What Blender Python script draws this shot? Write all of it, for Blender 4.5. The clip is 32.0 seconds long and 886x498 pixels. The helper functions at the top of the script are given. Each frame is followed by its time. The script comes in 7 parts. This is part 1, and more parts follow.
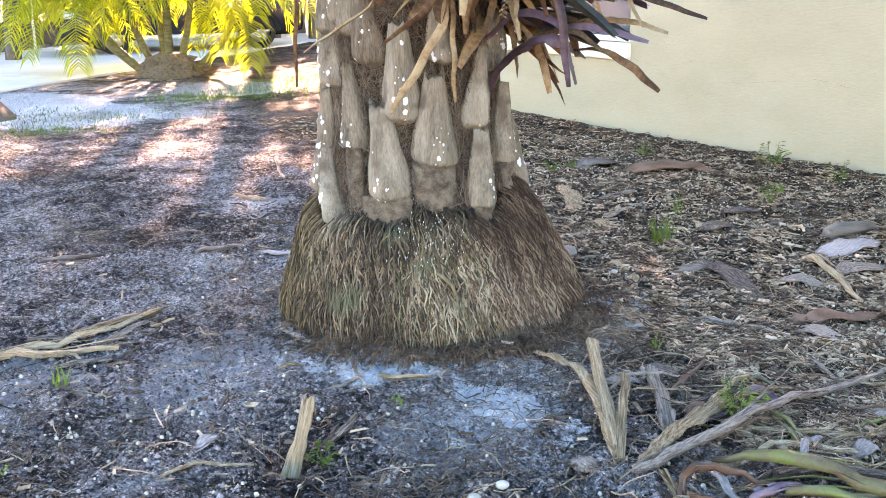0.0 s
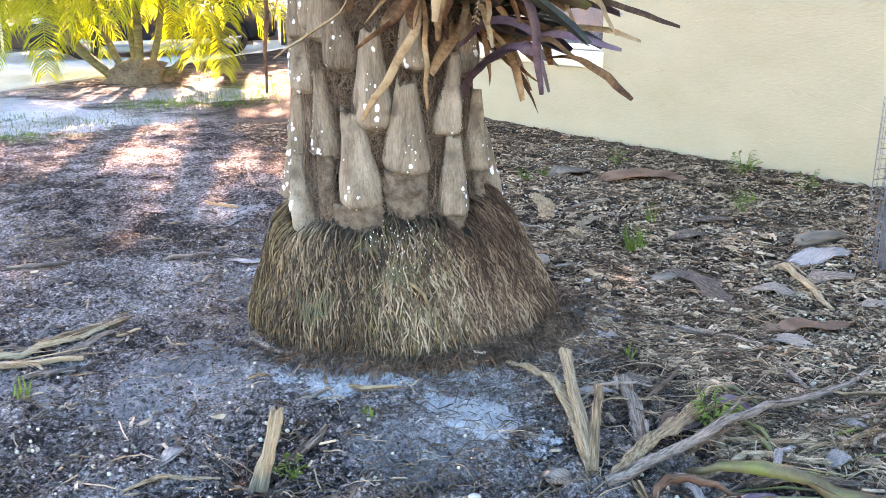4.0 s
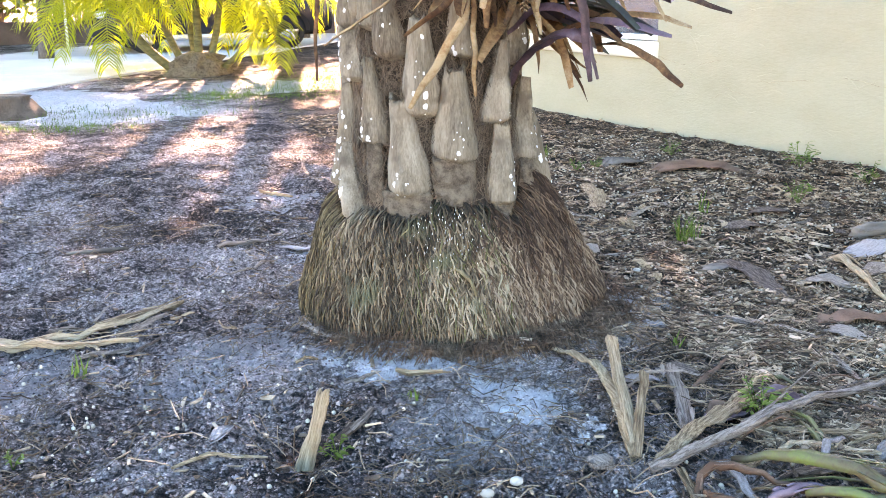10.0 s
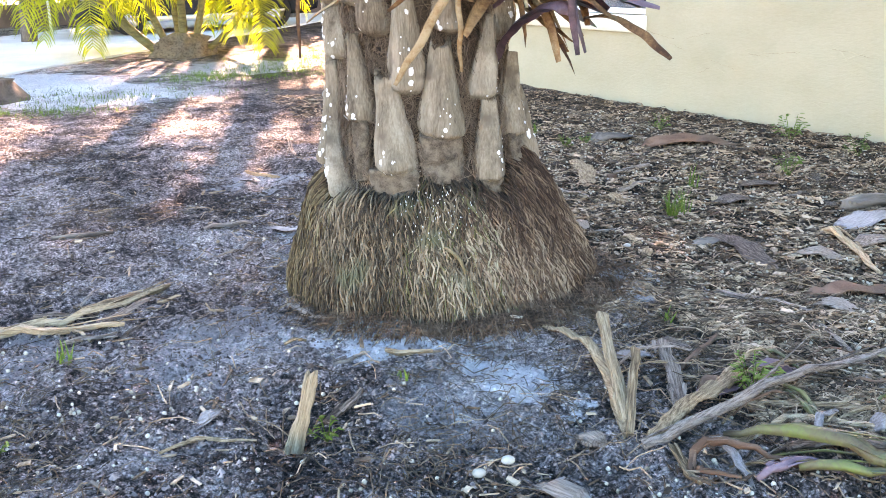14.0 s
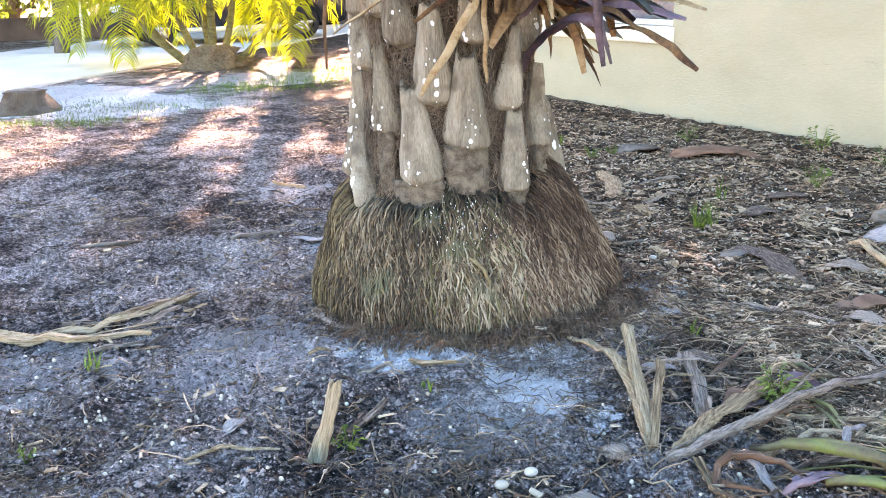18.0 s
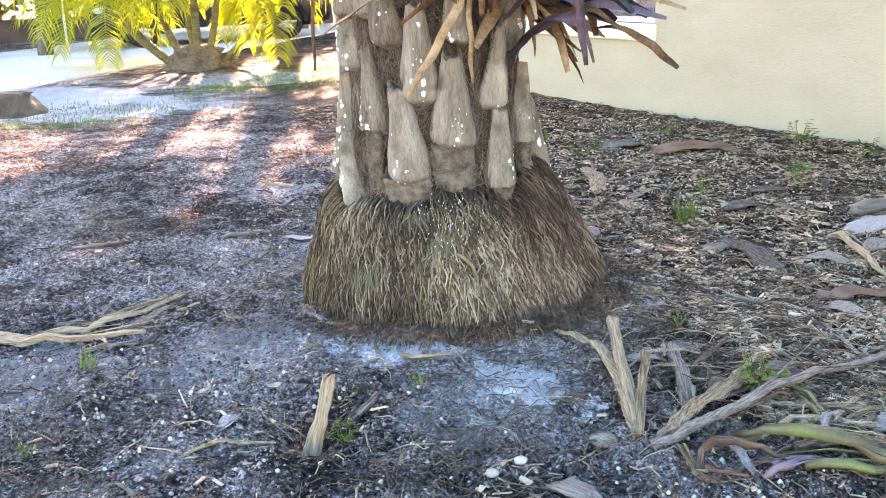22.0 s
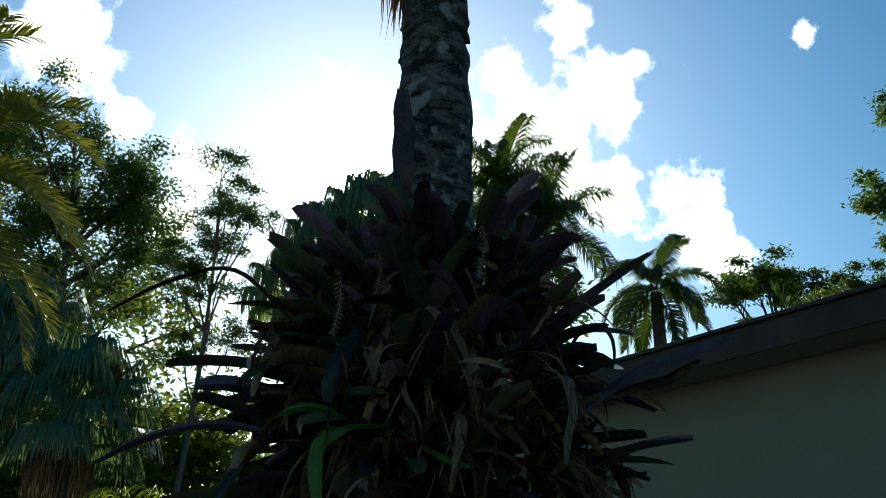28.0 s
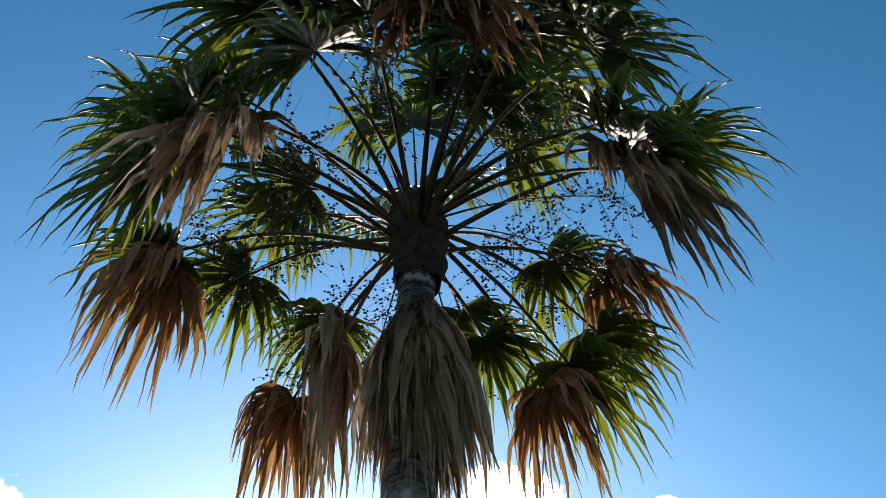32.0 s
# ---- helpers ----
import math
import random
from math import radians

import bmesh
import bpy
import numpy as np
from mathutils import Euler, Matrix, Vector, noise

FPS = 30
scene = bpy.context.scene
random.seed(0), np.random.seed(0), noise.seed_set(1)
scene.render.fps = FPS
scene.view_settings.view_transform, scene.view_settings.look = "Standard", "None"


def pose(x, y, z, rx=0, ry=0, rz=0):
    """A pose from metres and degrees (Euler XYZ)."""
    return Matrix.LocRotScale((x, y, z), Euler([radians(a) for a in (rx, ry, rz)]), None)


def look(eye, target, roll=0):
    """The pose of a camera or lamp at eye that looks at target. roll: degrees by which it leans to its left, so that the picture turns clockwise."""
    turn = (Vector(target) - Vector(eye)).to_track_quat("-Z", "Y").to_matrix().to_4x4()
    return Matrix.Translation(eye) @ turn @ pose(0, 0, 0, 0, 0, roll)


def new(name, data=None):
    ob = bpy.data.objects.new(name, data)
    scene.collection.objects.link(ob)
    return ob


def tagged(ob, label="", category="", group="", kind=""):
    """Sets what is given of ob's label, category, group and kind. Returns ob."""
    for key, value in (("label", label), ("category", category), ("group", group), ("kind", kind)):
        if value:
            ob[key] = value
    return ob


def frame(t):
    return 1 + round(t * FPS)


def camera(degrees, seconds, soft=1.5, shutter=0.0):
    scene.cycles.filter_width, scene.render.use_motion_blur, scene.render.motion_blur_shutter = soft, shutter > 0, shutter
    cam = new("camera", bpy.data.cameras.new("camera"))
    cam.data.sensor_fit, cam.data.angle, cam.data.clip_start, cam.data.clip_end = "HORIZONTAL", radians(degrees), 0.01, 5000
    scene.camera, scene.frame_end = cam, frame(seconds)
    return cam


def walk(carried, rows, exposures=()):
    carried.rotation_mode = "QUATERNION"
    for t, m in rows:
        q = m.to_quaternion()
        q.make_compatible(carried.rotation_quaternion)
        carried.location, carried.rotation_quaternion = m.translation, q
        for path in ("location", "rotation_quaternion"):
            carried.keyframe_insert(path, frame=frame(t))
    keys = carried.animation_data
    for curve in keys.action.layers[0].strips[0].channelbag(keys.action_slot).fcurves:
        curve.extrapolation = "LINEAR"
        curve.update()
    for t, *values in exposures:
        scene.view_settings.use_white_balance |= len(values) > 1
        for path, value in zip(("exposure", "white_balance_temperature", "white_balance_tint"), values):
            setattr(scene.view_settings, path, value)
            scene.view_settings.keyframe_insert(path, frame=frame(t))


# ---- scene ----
cam = camera(49.5, 32.0, soft=0.75, shutter=0.0)

# seconds, place, heading (to the left), tilt, lean
PATH = [
    (0.0, -0.001, -3.729, 1.326, -1.96, -15.69, -0.67),
    (0.5, 0.004, -3.706, 1.320, -1.81, -15.84, -1.46),
    (1.0, 0.000, -3.680, 1.315, -2.15, -15.95, -0.56),
    (1.5, -0.005, -3.667, 1.314, -2.99, -16.03, -1.07),
    (2.0, -0.008, -3.659, 1.313, -3.32, -16.00, -0.68),
    (2.5, -0.005, -3.671, 1.318, -3.67, -15.73, -0.25),
    (3.0, -0.006, -3.681, 1.321, -3.73, -15.35, -0.29),
    (3.5, -0.002, -3.687, 1.319, -3.73, -15.31, -0.23),
    (5.5, 0.024, -3.712, 1.319, -2.53, -15.01, -0.72),
    (6.0, 0.026, -3.726, 1.326, -1.77, -15.35, -1.75),
    (6.5, 0.022, -3.727, 1.325, -1.83, -15.52, -1.32),
    (7.0, 0.016, -3.717, 1.316, -2.23, -15.79, -0.94),
    (7.5, 0.010, -3.704, 1.298, -2.14, -15.87, 1.04),
    (8.0, 0.016, -3.696, 1.286, -1.77, -16.26, 1.35),
    (8.5, 0.029, -3.704, 1.287, -1.13, -16.46, 0.57),
    (9.0, 0.040, -3.709, 1.297, -0.66, -16.20, -1.42),
    (9.5, 0.039, -3.713, 1.300, -0.33, -15.97, -1.60),
    (10.0, 0.033, -3.715, 1.299, -0.21, -15.60, -0.64),
    (10.5, 0.031, -3.712, 1.298, -0.34, -15.67, -0.45),
    (11.0, 0.031, -3.702, 1.290, -0.47, -16.17, -0.36),
    (11.5, 0.038, -3.693, 1.295, -0.47, -16.61, -0.35),
    (12.0, 0.043, -3.701, 1.301, -0.75, -16.24, -0.28),
    (12.5, 0.039, -3.704, 1.298, -0.91, -16.29, -0.62),
    (13.0, 0.039, -3.702, 1.294, -0.73, -16.52, -1.07),
    (13.5, 0.041, -3.695, 1.294, -0.84, -16.60, -0.66),
    (14.0, 0.043, -3.679, 1.285, -0.74, -16.85, -1.40),
    (14.5, 0.046, -3.682, 1.289, -0.54, -16.88, -1.10),
    (16.5, 0.051, -3.686, 1.294, -0.71, -16.70, -0.83),
    (17.0, 0.057, -3.689, 1.297, -0.54, -16.52, -0.91),
    (17.5, 0.060, -3.687, 1.292, 0.22, -16.26, -1.51),
    (18.0, 0.050, -3.683, 1.285, 0.89, -16.16, -1.54),
    (18.5, 0.054, -3.696, 1.290, 1.11, -15.97, -1.41),
    (19.0, 0.055, -3.698, 1.283, 1.20, -16.17, -1.68),
    (19.5, 0.067, -3.698, 1.274, 2.11, -16.43, -2.05),
    (20.0, 0.072, -3.688, 1.272, 1.95, -16.78, 0.37),
    (20.5, 0.075, -3.695, 1.272, 2.22, -17.01, -0.14),
    (21.0, 0.072, -3.729, 1.295, 1.58, -16.86, -0.60),
    (21.5, 0.051, -3.745, 1.306, 0.90, -16.37, -2.11),
    (22.0, 0.042, -3.752, 1.300, 0.04, -16.31, -2.02),
    (22.5, 0.046, -3.760, 1.303, -0.03, -16.18, -2.01),
    (23.0, 0.041, -3.768, 1.302, -0.44, -16.37, -0.73),
    (23.5, 0.043, -3.760, 1.307, -0.72, -15.94, -0.90),
    (24.0, 0.053, -3.750, 1.316, -0.64, -15.99, -0.95),
    (24.5, 0.062, -3.752, 1.391, 0.23, -12.49, 2.52),
    (25.0, 0.069, -3.797, 1.477, 0.93, -6.60, 3.18),
    (25.5, 0.070, -3.793, 1.563, 1.24, -0.85, 1.54),
    (27.5, 0.058, -3.865, 1.629, 2.06, 14.70, 0.33),
    (28.0, 0.068, -3.832, 1.495, 0.72, 19.90, 1.43),
    (28.5, 0.060, -3.880, 1.494, 0.14, 22.80, 0.00),
    (29.0, 0.065, -3.913, 1.522, 0.28, 25.96, -0.36),
    (29.5, 0.059, -3.894, 1.584, 0.98, 31.17, -0.45),
    (30.0, 0.061, -3.916, 1.617, 1.44, 36.67, -0.22),
    (30.5, 0.057, -3.974, 1.580, -0.13, 40.67, -0.61),
    (31.0, 0.051, -4.010, 1.557, -1.63, 45.55, -1.25),
    (31.5, 0.061, -4.021, 1.558, -1.76, 50.51, -0.98),
    (32.0, 0.041, -4.042, 1.579, -1.91, 53.72, -1.51),
]
walk(cam, [(t, pose(x, y, z, 90 + tilt, 0, head) @ pose(0, 0, 0, 0, 0, lean))
           for t, x, y, z, head, tilt, lean in PATH],
     exposures=[(0, 4.44, 11200, 51), (6.5, 4.44, 11200, 51), (11.0, 4.54, 11200, 51), (24.1, 4.54, 11200, 51), (24.6, 4.34, 11200, 48), (25.5, 3.9, 10600, 38), (27.3, 1.4, 8200, 20), (27.6, 0.9, 7500, 8),
                (28.2, -0.8, 5900, -3), (29.0, -1.5, 5200, 0), (30.5, -1.6, 5100, 4), (31.0, -0.95, 5300, 5), (32.0, 0.85, 7200, 10)])

# ---- sky and sun ----
SUN_AZ, SUN_EL = -6.3, 23.3


def heading(az, el):
    a, e = radians(az), radians(el)
    return Vector((math.sin(a) * math.cos(e), math.cos(a) * math.cos(e), math.sin(e)))


world = bpy.data.worlds.new("sky")
scene.world = world
world.use_nodes = True
wt = world.node_tree
bg = wt.nodes["Background"]
sky = wt.nodes.new("ShaderNodeTexSky")
sky.sky_type, sky.sun_disc = "NISHITA", False
sky.sun_elevation, sky.sun_rotation = radians(SUN_EL), radians(SUN_AZ)
sky.air_density, sky.dust_density, sky.ozone_density = 1.0, 0.45, 3.0
tc = wt.nodes.new("ShaderNodeTexCoord")
wn = wt.nodes.new("ShaderNodeTexNoise")
wn.inputs["Scale"].default_value, wn.inputs["Detail"].default_value, wn.inputs["Roughness"].default_value = 19.0, 9.0, 0.6
wt.links.new(tc.outputs["Generated"], wn.inputs["Vector"])
# banks of cumulus: heading, elevation, half-width in degrees
CLOUDS = [(-28.6, 32.9, 2.6), (-26.0, 29.3, 2.8), (-7.7, 29.7, 1.1), (-20.7, 25.6, 1.2), (-16.8, 23.8, 2.0), (-17.8, 20.5, 2.0), (3.1, 30.1, 1.7), (7.1, 32.7, 1.5), (9.2, 28.7, 2.7), (4.4, 27.0, 2.9),
          (9.3, 23.4, 2.3), (13.5, 23.2, 1.3), (15.1, 20.2, 2.6), (6.4, 38.8, 2.6), (16.9, 36.1, 1.7), (22.7, 30.8, 0.7), (1.4, 24.5, 2.5), (7.0, 25.6, 2.0), (-32.1, 31.0, 4.0)]
last = None
for az, el, half in CLOUDS:
    dist = wt.nodes.new("ShaderNodeVectorMath")
    dist.operation = "DISTANCE"
    wt.links.new(tc.outputs["Generated"], dist.inputs[0])
    dist.inputs[1].default_value = heading(az, el)
    fall = wt.nodes.new("ShaderNodeMapRange")
    fall.inputs["From Min"].default_value, fall.inputs["From Max"].default_value = 0.0, radians(half) * 2.5
    fall.inputs["To Min"].default_value, fall.inputs["To Max"].default_value = 1.0, 0.0
    wt.links.new(dist.outputs["Value"], fall.inputs["Value"])
    if last is None:
        last = fall
    else:
        mx = wt.nodes.new("ShaderNodeMath")
        mx.operation = "MAXIMUM"
        wt.links.new(last.outputs[0], mx.inputs[0])
        wt.links.new(fall.outputs[0], mx.inputs[1])
        last = mx
dens = wt.nodes.new("ShaderNodeMath")
dens.operation = "MULTIPLY_ADD"
wt.links.new(wn.outputs["Fac"], dens.inputs[0])
dens.inputs[1].default_value = 2.7
gain = wt.nodes.new("ShaderNodeMath")
gain.operation = "MULTIPLY"
gain.inputs[1].default_value = 1.5
wt.links.new(last.outputs[0], gain.inputs[0])
wt.links.new(gain.outputs[0], dens.inputs[2])
edge = wt.nodes.new("ShaderNodeMapRange")
edge.interpolation_type = "SMOOTHSTEP"
edge.inputs["From Min"].default_value, edge.inputs["From Max"].default_value = 2.12, 2.66
wt.links.new(dens.outputs[0], edge.inputs["Value"])
cmix = wt.nodes.new("ShaderNodeMix")
cmix.data_type = "RGBA"
wt.links.new(edge.outputs[0], cmix.inputs["Factor"])
hue = wt.nodes.new("ShaderNodeHueSaturation")
hue.inputs["Saturation"].default_value, hue.inputs["Hue"].default_value = 1.3, 0.492
wt.links.new(sky.outputs["Color"], hue.inputs["Color"])
# haze scatters more light towards the sun's side of the sky
side = wt.nodes.new("ShaderNodeVectorMath")
side.operation = "DOT_PRODUCT"
wt.links.new(tc.outputs["Generated"], side.inputs[0])
side.inputs[1].default_value = heading(SUN_AZ, SUN_EL)
pos = wt.nodes.new("ShaderNodeMath")
pos.operation = "MAXIMUM"
wt.links.new(side.outputs["Value"], pos.inputs[0])
pos.inputs[1].default_value = 0.0
lobe = wt.nodes.new("ShaderNodeMath")
lobe.operation = "POWER"
wt.links.new(pos.outputs[0], lobe.inputs[0])
lobe.inputs[1].default_value = 4.0
haze = wt.nodes.new("ShaderNodeMath")
haze.operation = "MULTIPLY_ADD"
wt.links.new(lobe.outputs[0], haze.inputs[0])
haze.inputs[1].default_value, haze.inputs[2].default_value = 1.3, 1.0
wt.links.new(haze.outputs[0], hue.inputs["Value"])
wt.links.new(hue.outputs["Color"], cmix.inputs["A"])
cmix.inputs["B"].default_value = (40.0, 38.5, 37.0, 1)
# the bright aureole round the sun
glow = cmix.outputs["Result"]
for wide, peak in ((0.12, 12.0), (0.04, 60.0)):
    sd = wt.nodes.new("ShaderNodeVectorMath")
    sd.operation = "DISTANCE"
    wt.links.new(tc.outputs["Generated"], sd.inputs[0])
    sd.inputs[1].default_value = heading(SUN_AZ, SUN_EL)
    ml = wt.nodes.new("ShaderNodeMapRange")
    ml.interpolation_type = "SMOOTHERSTEP"
    ml.inputs["From Min"].default_value, ml.inputs["From Max"].default_value = 0.0, wide
    ml.inputs["To Min"].default_value, ml.inputs["To Max"].default_value = peak, 0.0
    wt.links.new(sd.outputs["Value"], ml.inputs["Value"])
    ga = wt.nodes.new("ShaderNodeVectorMath")
    ga.operation = "ADD"
    wt.links.new(glow, ga.inputs[0])
    wt.links.new(ml.outputs[0], ga.inputs[1])
    glow = ga.outputs["Vector"]
wt.links.new(glow, bg.inputs["Color"])
bg.inputs["Strength"].default_value = 0.08

sun = new("sun", bpy.data.lights.new("sun", "SUN"))
sun.data.energy, sun.data.angle, sun.data.color = 5.0, radians(0.5), (1.0, 0.965, 0.91)
sun.matrix_world = look(heading(SUN_AZ, SUN_EL) * 60, (0, 0, 0))

# ---- materials ----
def base_mat(name):
    m = bpy.data.materials.new(name)
    m.use_nodes = True
    return m, m.node_tree, m.node_tree.nodes["Principled BSDF"]


def ramp(t, stops):
    r = t.nodes.new("ShaderNodeValToRGB")
    while len(r.color_ramp.elements) < len(stops):
        r.color_ramp.elements.new(0.5)
    for e, (p, c) in zip(r.color_ramp.elements, stops):
        e.position, e.color = p, (*c, 1)
    return r


def noise_node(t, vec, scale, detail=5.0, rough=0.6, stretch=None):
    n = t.nodes.new("ShaderNodeTexNoise")
    n.inputs["Scale"].default_value, n.inputs["Detail"].default_value, n.inputs["Roughness"].default_value = scale, detail, rough
    if stretch:
        mp = t.nodes.new("ShaderNodeMapping")
        mp.inputs["Scale"].default_value = stretch
        t.links.new(vec, mp.inputs["Vector"])
        vec = mp.outputs["Vector"]
    t.links.new(vec, n.inputs["Vector"])
    return n


def mixc(t, fac, a, b, blend="MIX"):
    m = t.nodes.new("ShaderNodeMix")
    m.data_type, m.blend_type = "RGBA", blend
    for sock, v in (("Factor", fac), ("A", a), ("B", b)):
        if isinstance(v, (int, float)):
            m.inputs[sock].default_value = v
        elif isinstance(v, tuple):
            m.inputs[sock].default_value = (*v, 1)
        else:
            t.links.new(v, m.inputs[sock])
    return m.outputs["Result"]


def rand_socket(t, island):
    if island:
        return t.nodes.new("ShaderNodeNewGeometry").outputs["Random Per Island"]
    return t.nodes.new("ShaderNodeObjectInfo").outputs["Random"]


def surf(name, stops, scale=6.0, fine=60.0, rough=0.85, bump=0.3, dist=0.01, stretch=None, vary=0.25, island=False,
         trans=0.0, tcol=None, metal=0.0, spot=None):
    """Two scales of noise through a ramp, a random tint for each piece, fine relief; trans lets light through."""
    m, t, b = base_mat(name)
    co = t.nodes.new("ShaderNodeTexCoord").outputs["Object"]
    n1 = noise_node(t, co, scale, 4, 0.55, stretch)
    n2 = noise_node(t, co, fine, 5, 0.65, stretch)
    add = t.nodes.new("ShaderNodeMath")
    add.operation = "MULTIPLY_ADD"
    t.links.new(n2.outputs["Fac"], add.inputs[0])
    add.inputs[1].default_value = 0.9
    off = t.nodes.new("ShaderNodeMath")
    off.operation = "MULTIPLY_ADD"
    t.links.new(n1.outputs["Fac"], off.inputs[0])
    off.inputs[1].default_value, off.inputs[2].default_value = 1.6, -0.75
    t.links.new(off.outputs[0], add.inputs[2])
    mixin = add.outputs[0]
    if vary:
        v = t.nodes.new("ShaderNodeMath")
        v.operation = "MULTIPLY_ADD"
        t.links.new(rand_socket(t, island), v.inputs[0])
        v.inputs[1].default_value = vary * 2
        sh = t.nodes.new("ShaderNodeMath")
        sh.operation = "SUBTRACT"
        t.links.new(mixin, sh.inputs[0])
        sh.inputs[1].default_value = vary
        t.links.new(sh.outputs[0], v.inputs[2])
        mixin = v.outputs[0]
    r = ramp(t, stops)
    t.links.new(mixin, r.inputs["Fac"])
    col = r.outputs["Color"]
    if spot:
        sc, lo, hi, c = spot
        sn = noise_node(t, co, sc, 2, 0.5)
        mr = t.nodes.new("ShaderNodeMapRange")
        mr.inputs["From Min"].default_value, mr.inputs["From Max"].default_value = lo, hi
        t.links.new(sn.outputs["Fac"], mr.inputs["Value"])
        col = mixc(t, mr.outputs[0], col, c)
    t.links.new(col, b.inputs["Base Color"])
    b.inputs["Roughness"].default_value, b.inputs["Metallic"].default_value = rough, metal
    b.inputs["Specular IOR Level"].default_value = 0.3
    if bump:
        bp = t.nodes.new("ShaderNodeBump")
        bp.inputs["Strength"].default_value, bp.inputs["Distance"].default_value = bump, dist
        t.links.new(n2.outputs["Fac"], bp.inputs["Height"])
        t.links.new(bp.outputs["Normal"], b.inputs["Normal"])
    if trans:
        tr = t.nodes.new("ShaderNodeBsdfTranslucent")
        if tcol:
            t.links.new(mixc(t, 0.75, col, tcol), tr.inputs["Color"])
        else:
            t.links.new(col, tr.inputs["Color"])
        mx = t.nodes.new("ShaderNodeMixShader")
        mx.inputs[0].default_value = trans
        t.links.new(b.outputs[0], mx.inputs[1])
        t.links.new(tr.outputs[0], mx.inputs[2])
        t.links.new(mx.outputs[0], t.nodes["Material Output"].inputs["Surface"])
    return m


def plain(name, col, rough=0.5, metal=0.0):
    return surf(name, [(0.3, tuple(c * 0.85 for c in col)), (0.7, col)], 3.0, 90.0, rough, 0.05, 0.002, vary=0.0, metal=metal)


M_bark = surf("palm_bark", [(0.22, (0.04, 0.031, 0.026)), (0.45, (0.17, 0.142, 0.122)), (0.8, (0.35, 0.315, 0.28))], 9, 60, 0.9, 0.8, 0.015,
              stretch=(1, 1, 2.2), spot=(8, 0.57, 0.63, (0.43, 0.40, 0.365)))
M_boot = surf("leaf_base", [(0.10, (0.101, 0.070, 0.045)), (0.45, (0.253, 0.194, 0.132)), (0.9, (0.431, 0.348, 0.252))], 6, 60, 0.9, 1.0, 0.010,
              stretch=(2.6, 2.6, 0.4), vary=0.12, spot=(11, 0.58, 0.70, (0.17, 0.125, 0.085)))
M_stub = surf("leaf_stub", [(0.2, (0.075, 0.052, 0.034)), (0.8, (0.235, 0.18, 0.125))], 30, 160, 0.95, 1.0, 0.010, vary=0.1)
M_lichen = surf("lichen", [(0.2, (0.62, 0.60, 0.55)), (0.8, (0.80, 0.79, 0.74))], 30, 200, 0.9, 0.3, 0.002)
M_fibre = surf("fibre", [(0.2, (0.09, 0.055, 0.035)), (0.8, (0.27, 0.19, 0.13))], 8, 60, 0.95, 0.4, 0.003, island=True)
M_shed = surf("shed_rootlets", [(0.2, (0.07, 0.034, 0.02)), (0.8, (0.26, 0.145, 0.09))], 8, 60, 0.95, 0.3, 0.003, island=True, vary=0.3)
M_root = surf("roots", [(0.15, (0.032, 0.018, 0.010)), (0.5, (0.092, 0.052, 0.029)), (0.8, (0.194, 0.122, 0.071)), (1.0, (0.356, 0.247, 0.155))], 3.0, 60, 0.9, 0.4, 0.003,
              island=True, vary=0.42, spot=(4.0, 0.64, 0.80, (0.11, 0.10, 0.058)))
M_rootfat = surf("thick_roots", [(0.15, (0.038, 0.025, 0.015)), (0.5, (0.113, 0.074, 0.043)), (0.8, (0.232, 0.160, 0.099)), (1.0, (0.389, 0.291, 0.194))], 3.0, 60, 0.9, 0.5, 0.004,
                 island=True, vary=0.38, spot=(5.0, 0.60, 0.72, (0.12, 0.112, 0.062)))
M_roottan = surf("tan_roots", [(0.15, (0.037, 0.024, 0.012)), (0.5, (0.131, 0.088, 0.043)), (0.8, (0.247, 0.174, 0.090)), (1.0, (0.389, 0.294, 0.171))], 3.0, 60, 0.9, 0.5, 0.004, island=True, vary=0.36)
M_rootmoss = surf("mossy_roots", [(0.15, (0.032, 0.027, 0.011)), (0.5, (0.092, 0.081, 0.031)), (0.8, (0.189, 0.153, 0.073)), (1.0, (0.356, 0.291, 0.189))], 3.0, 60, 0.9, 0.5, 0.004, island=True, vary=0.4)
M_rootrust = surf("rusty_roots", [(0.15, (0.042, 0.020, 0.012)), (0.5, (0.106, 0.058, 0.035)), (0.8, (0.207, 0.126, 0.079)), (1.0, (0.350, 0.242, 0.162))], 3.0, 60, 0.9, 0.5, 0.004, island=True, vary=0.38)
# dark brown fibre, deepened to stand for shade in gaps between roots
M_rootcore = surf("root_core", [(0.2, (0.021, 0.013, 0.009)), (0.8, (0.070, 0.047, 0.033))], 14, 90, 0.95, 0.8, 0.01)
M_frond = surf("fan_green", [(0.2, (0.016, 0.030, 0.011)), (0.7, (0.042, 0.075, 0.022))], 2, 30, 0.45, 0.0, vary=0.25, island=True, trans=0.30, tcol=(0.34, 0.38, 0.04))
M_fronddead = surf("fan_dead", [(0.15, (0.140, 0.068, 0.035)), (0.5, (0.308, 0.163, 0.088)), (0.9, (0.462, 0.286, 0.175))], 2, 30, 0.85, 0.0, vary=0.3, island=True, trans=0.2, tcol=(0.5, 0.25, 0.08))
M_skirt = surf("fan_grey", [(0.15, (0.154, 0.102, 0.066)), (0.9, (0.462, 0.341, 0.232))], 2, 30, 0.9, 0.0, vary=0.3, island=True, trans=0.15)
M_petiole = surf("petiole", [(0.2, (0.045, 0.032, 0.014)), (0.8, (0.125, 0.085, 0.038))], 3, 40, 0.85, 0.1)
M_fruit = surf("fruit", [(0.2, (0.02, 0.015, 0.012)), (0.8, (0.08, 0.05, 0.03))], 3, 40, 0.6, 0.0, island=True)
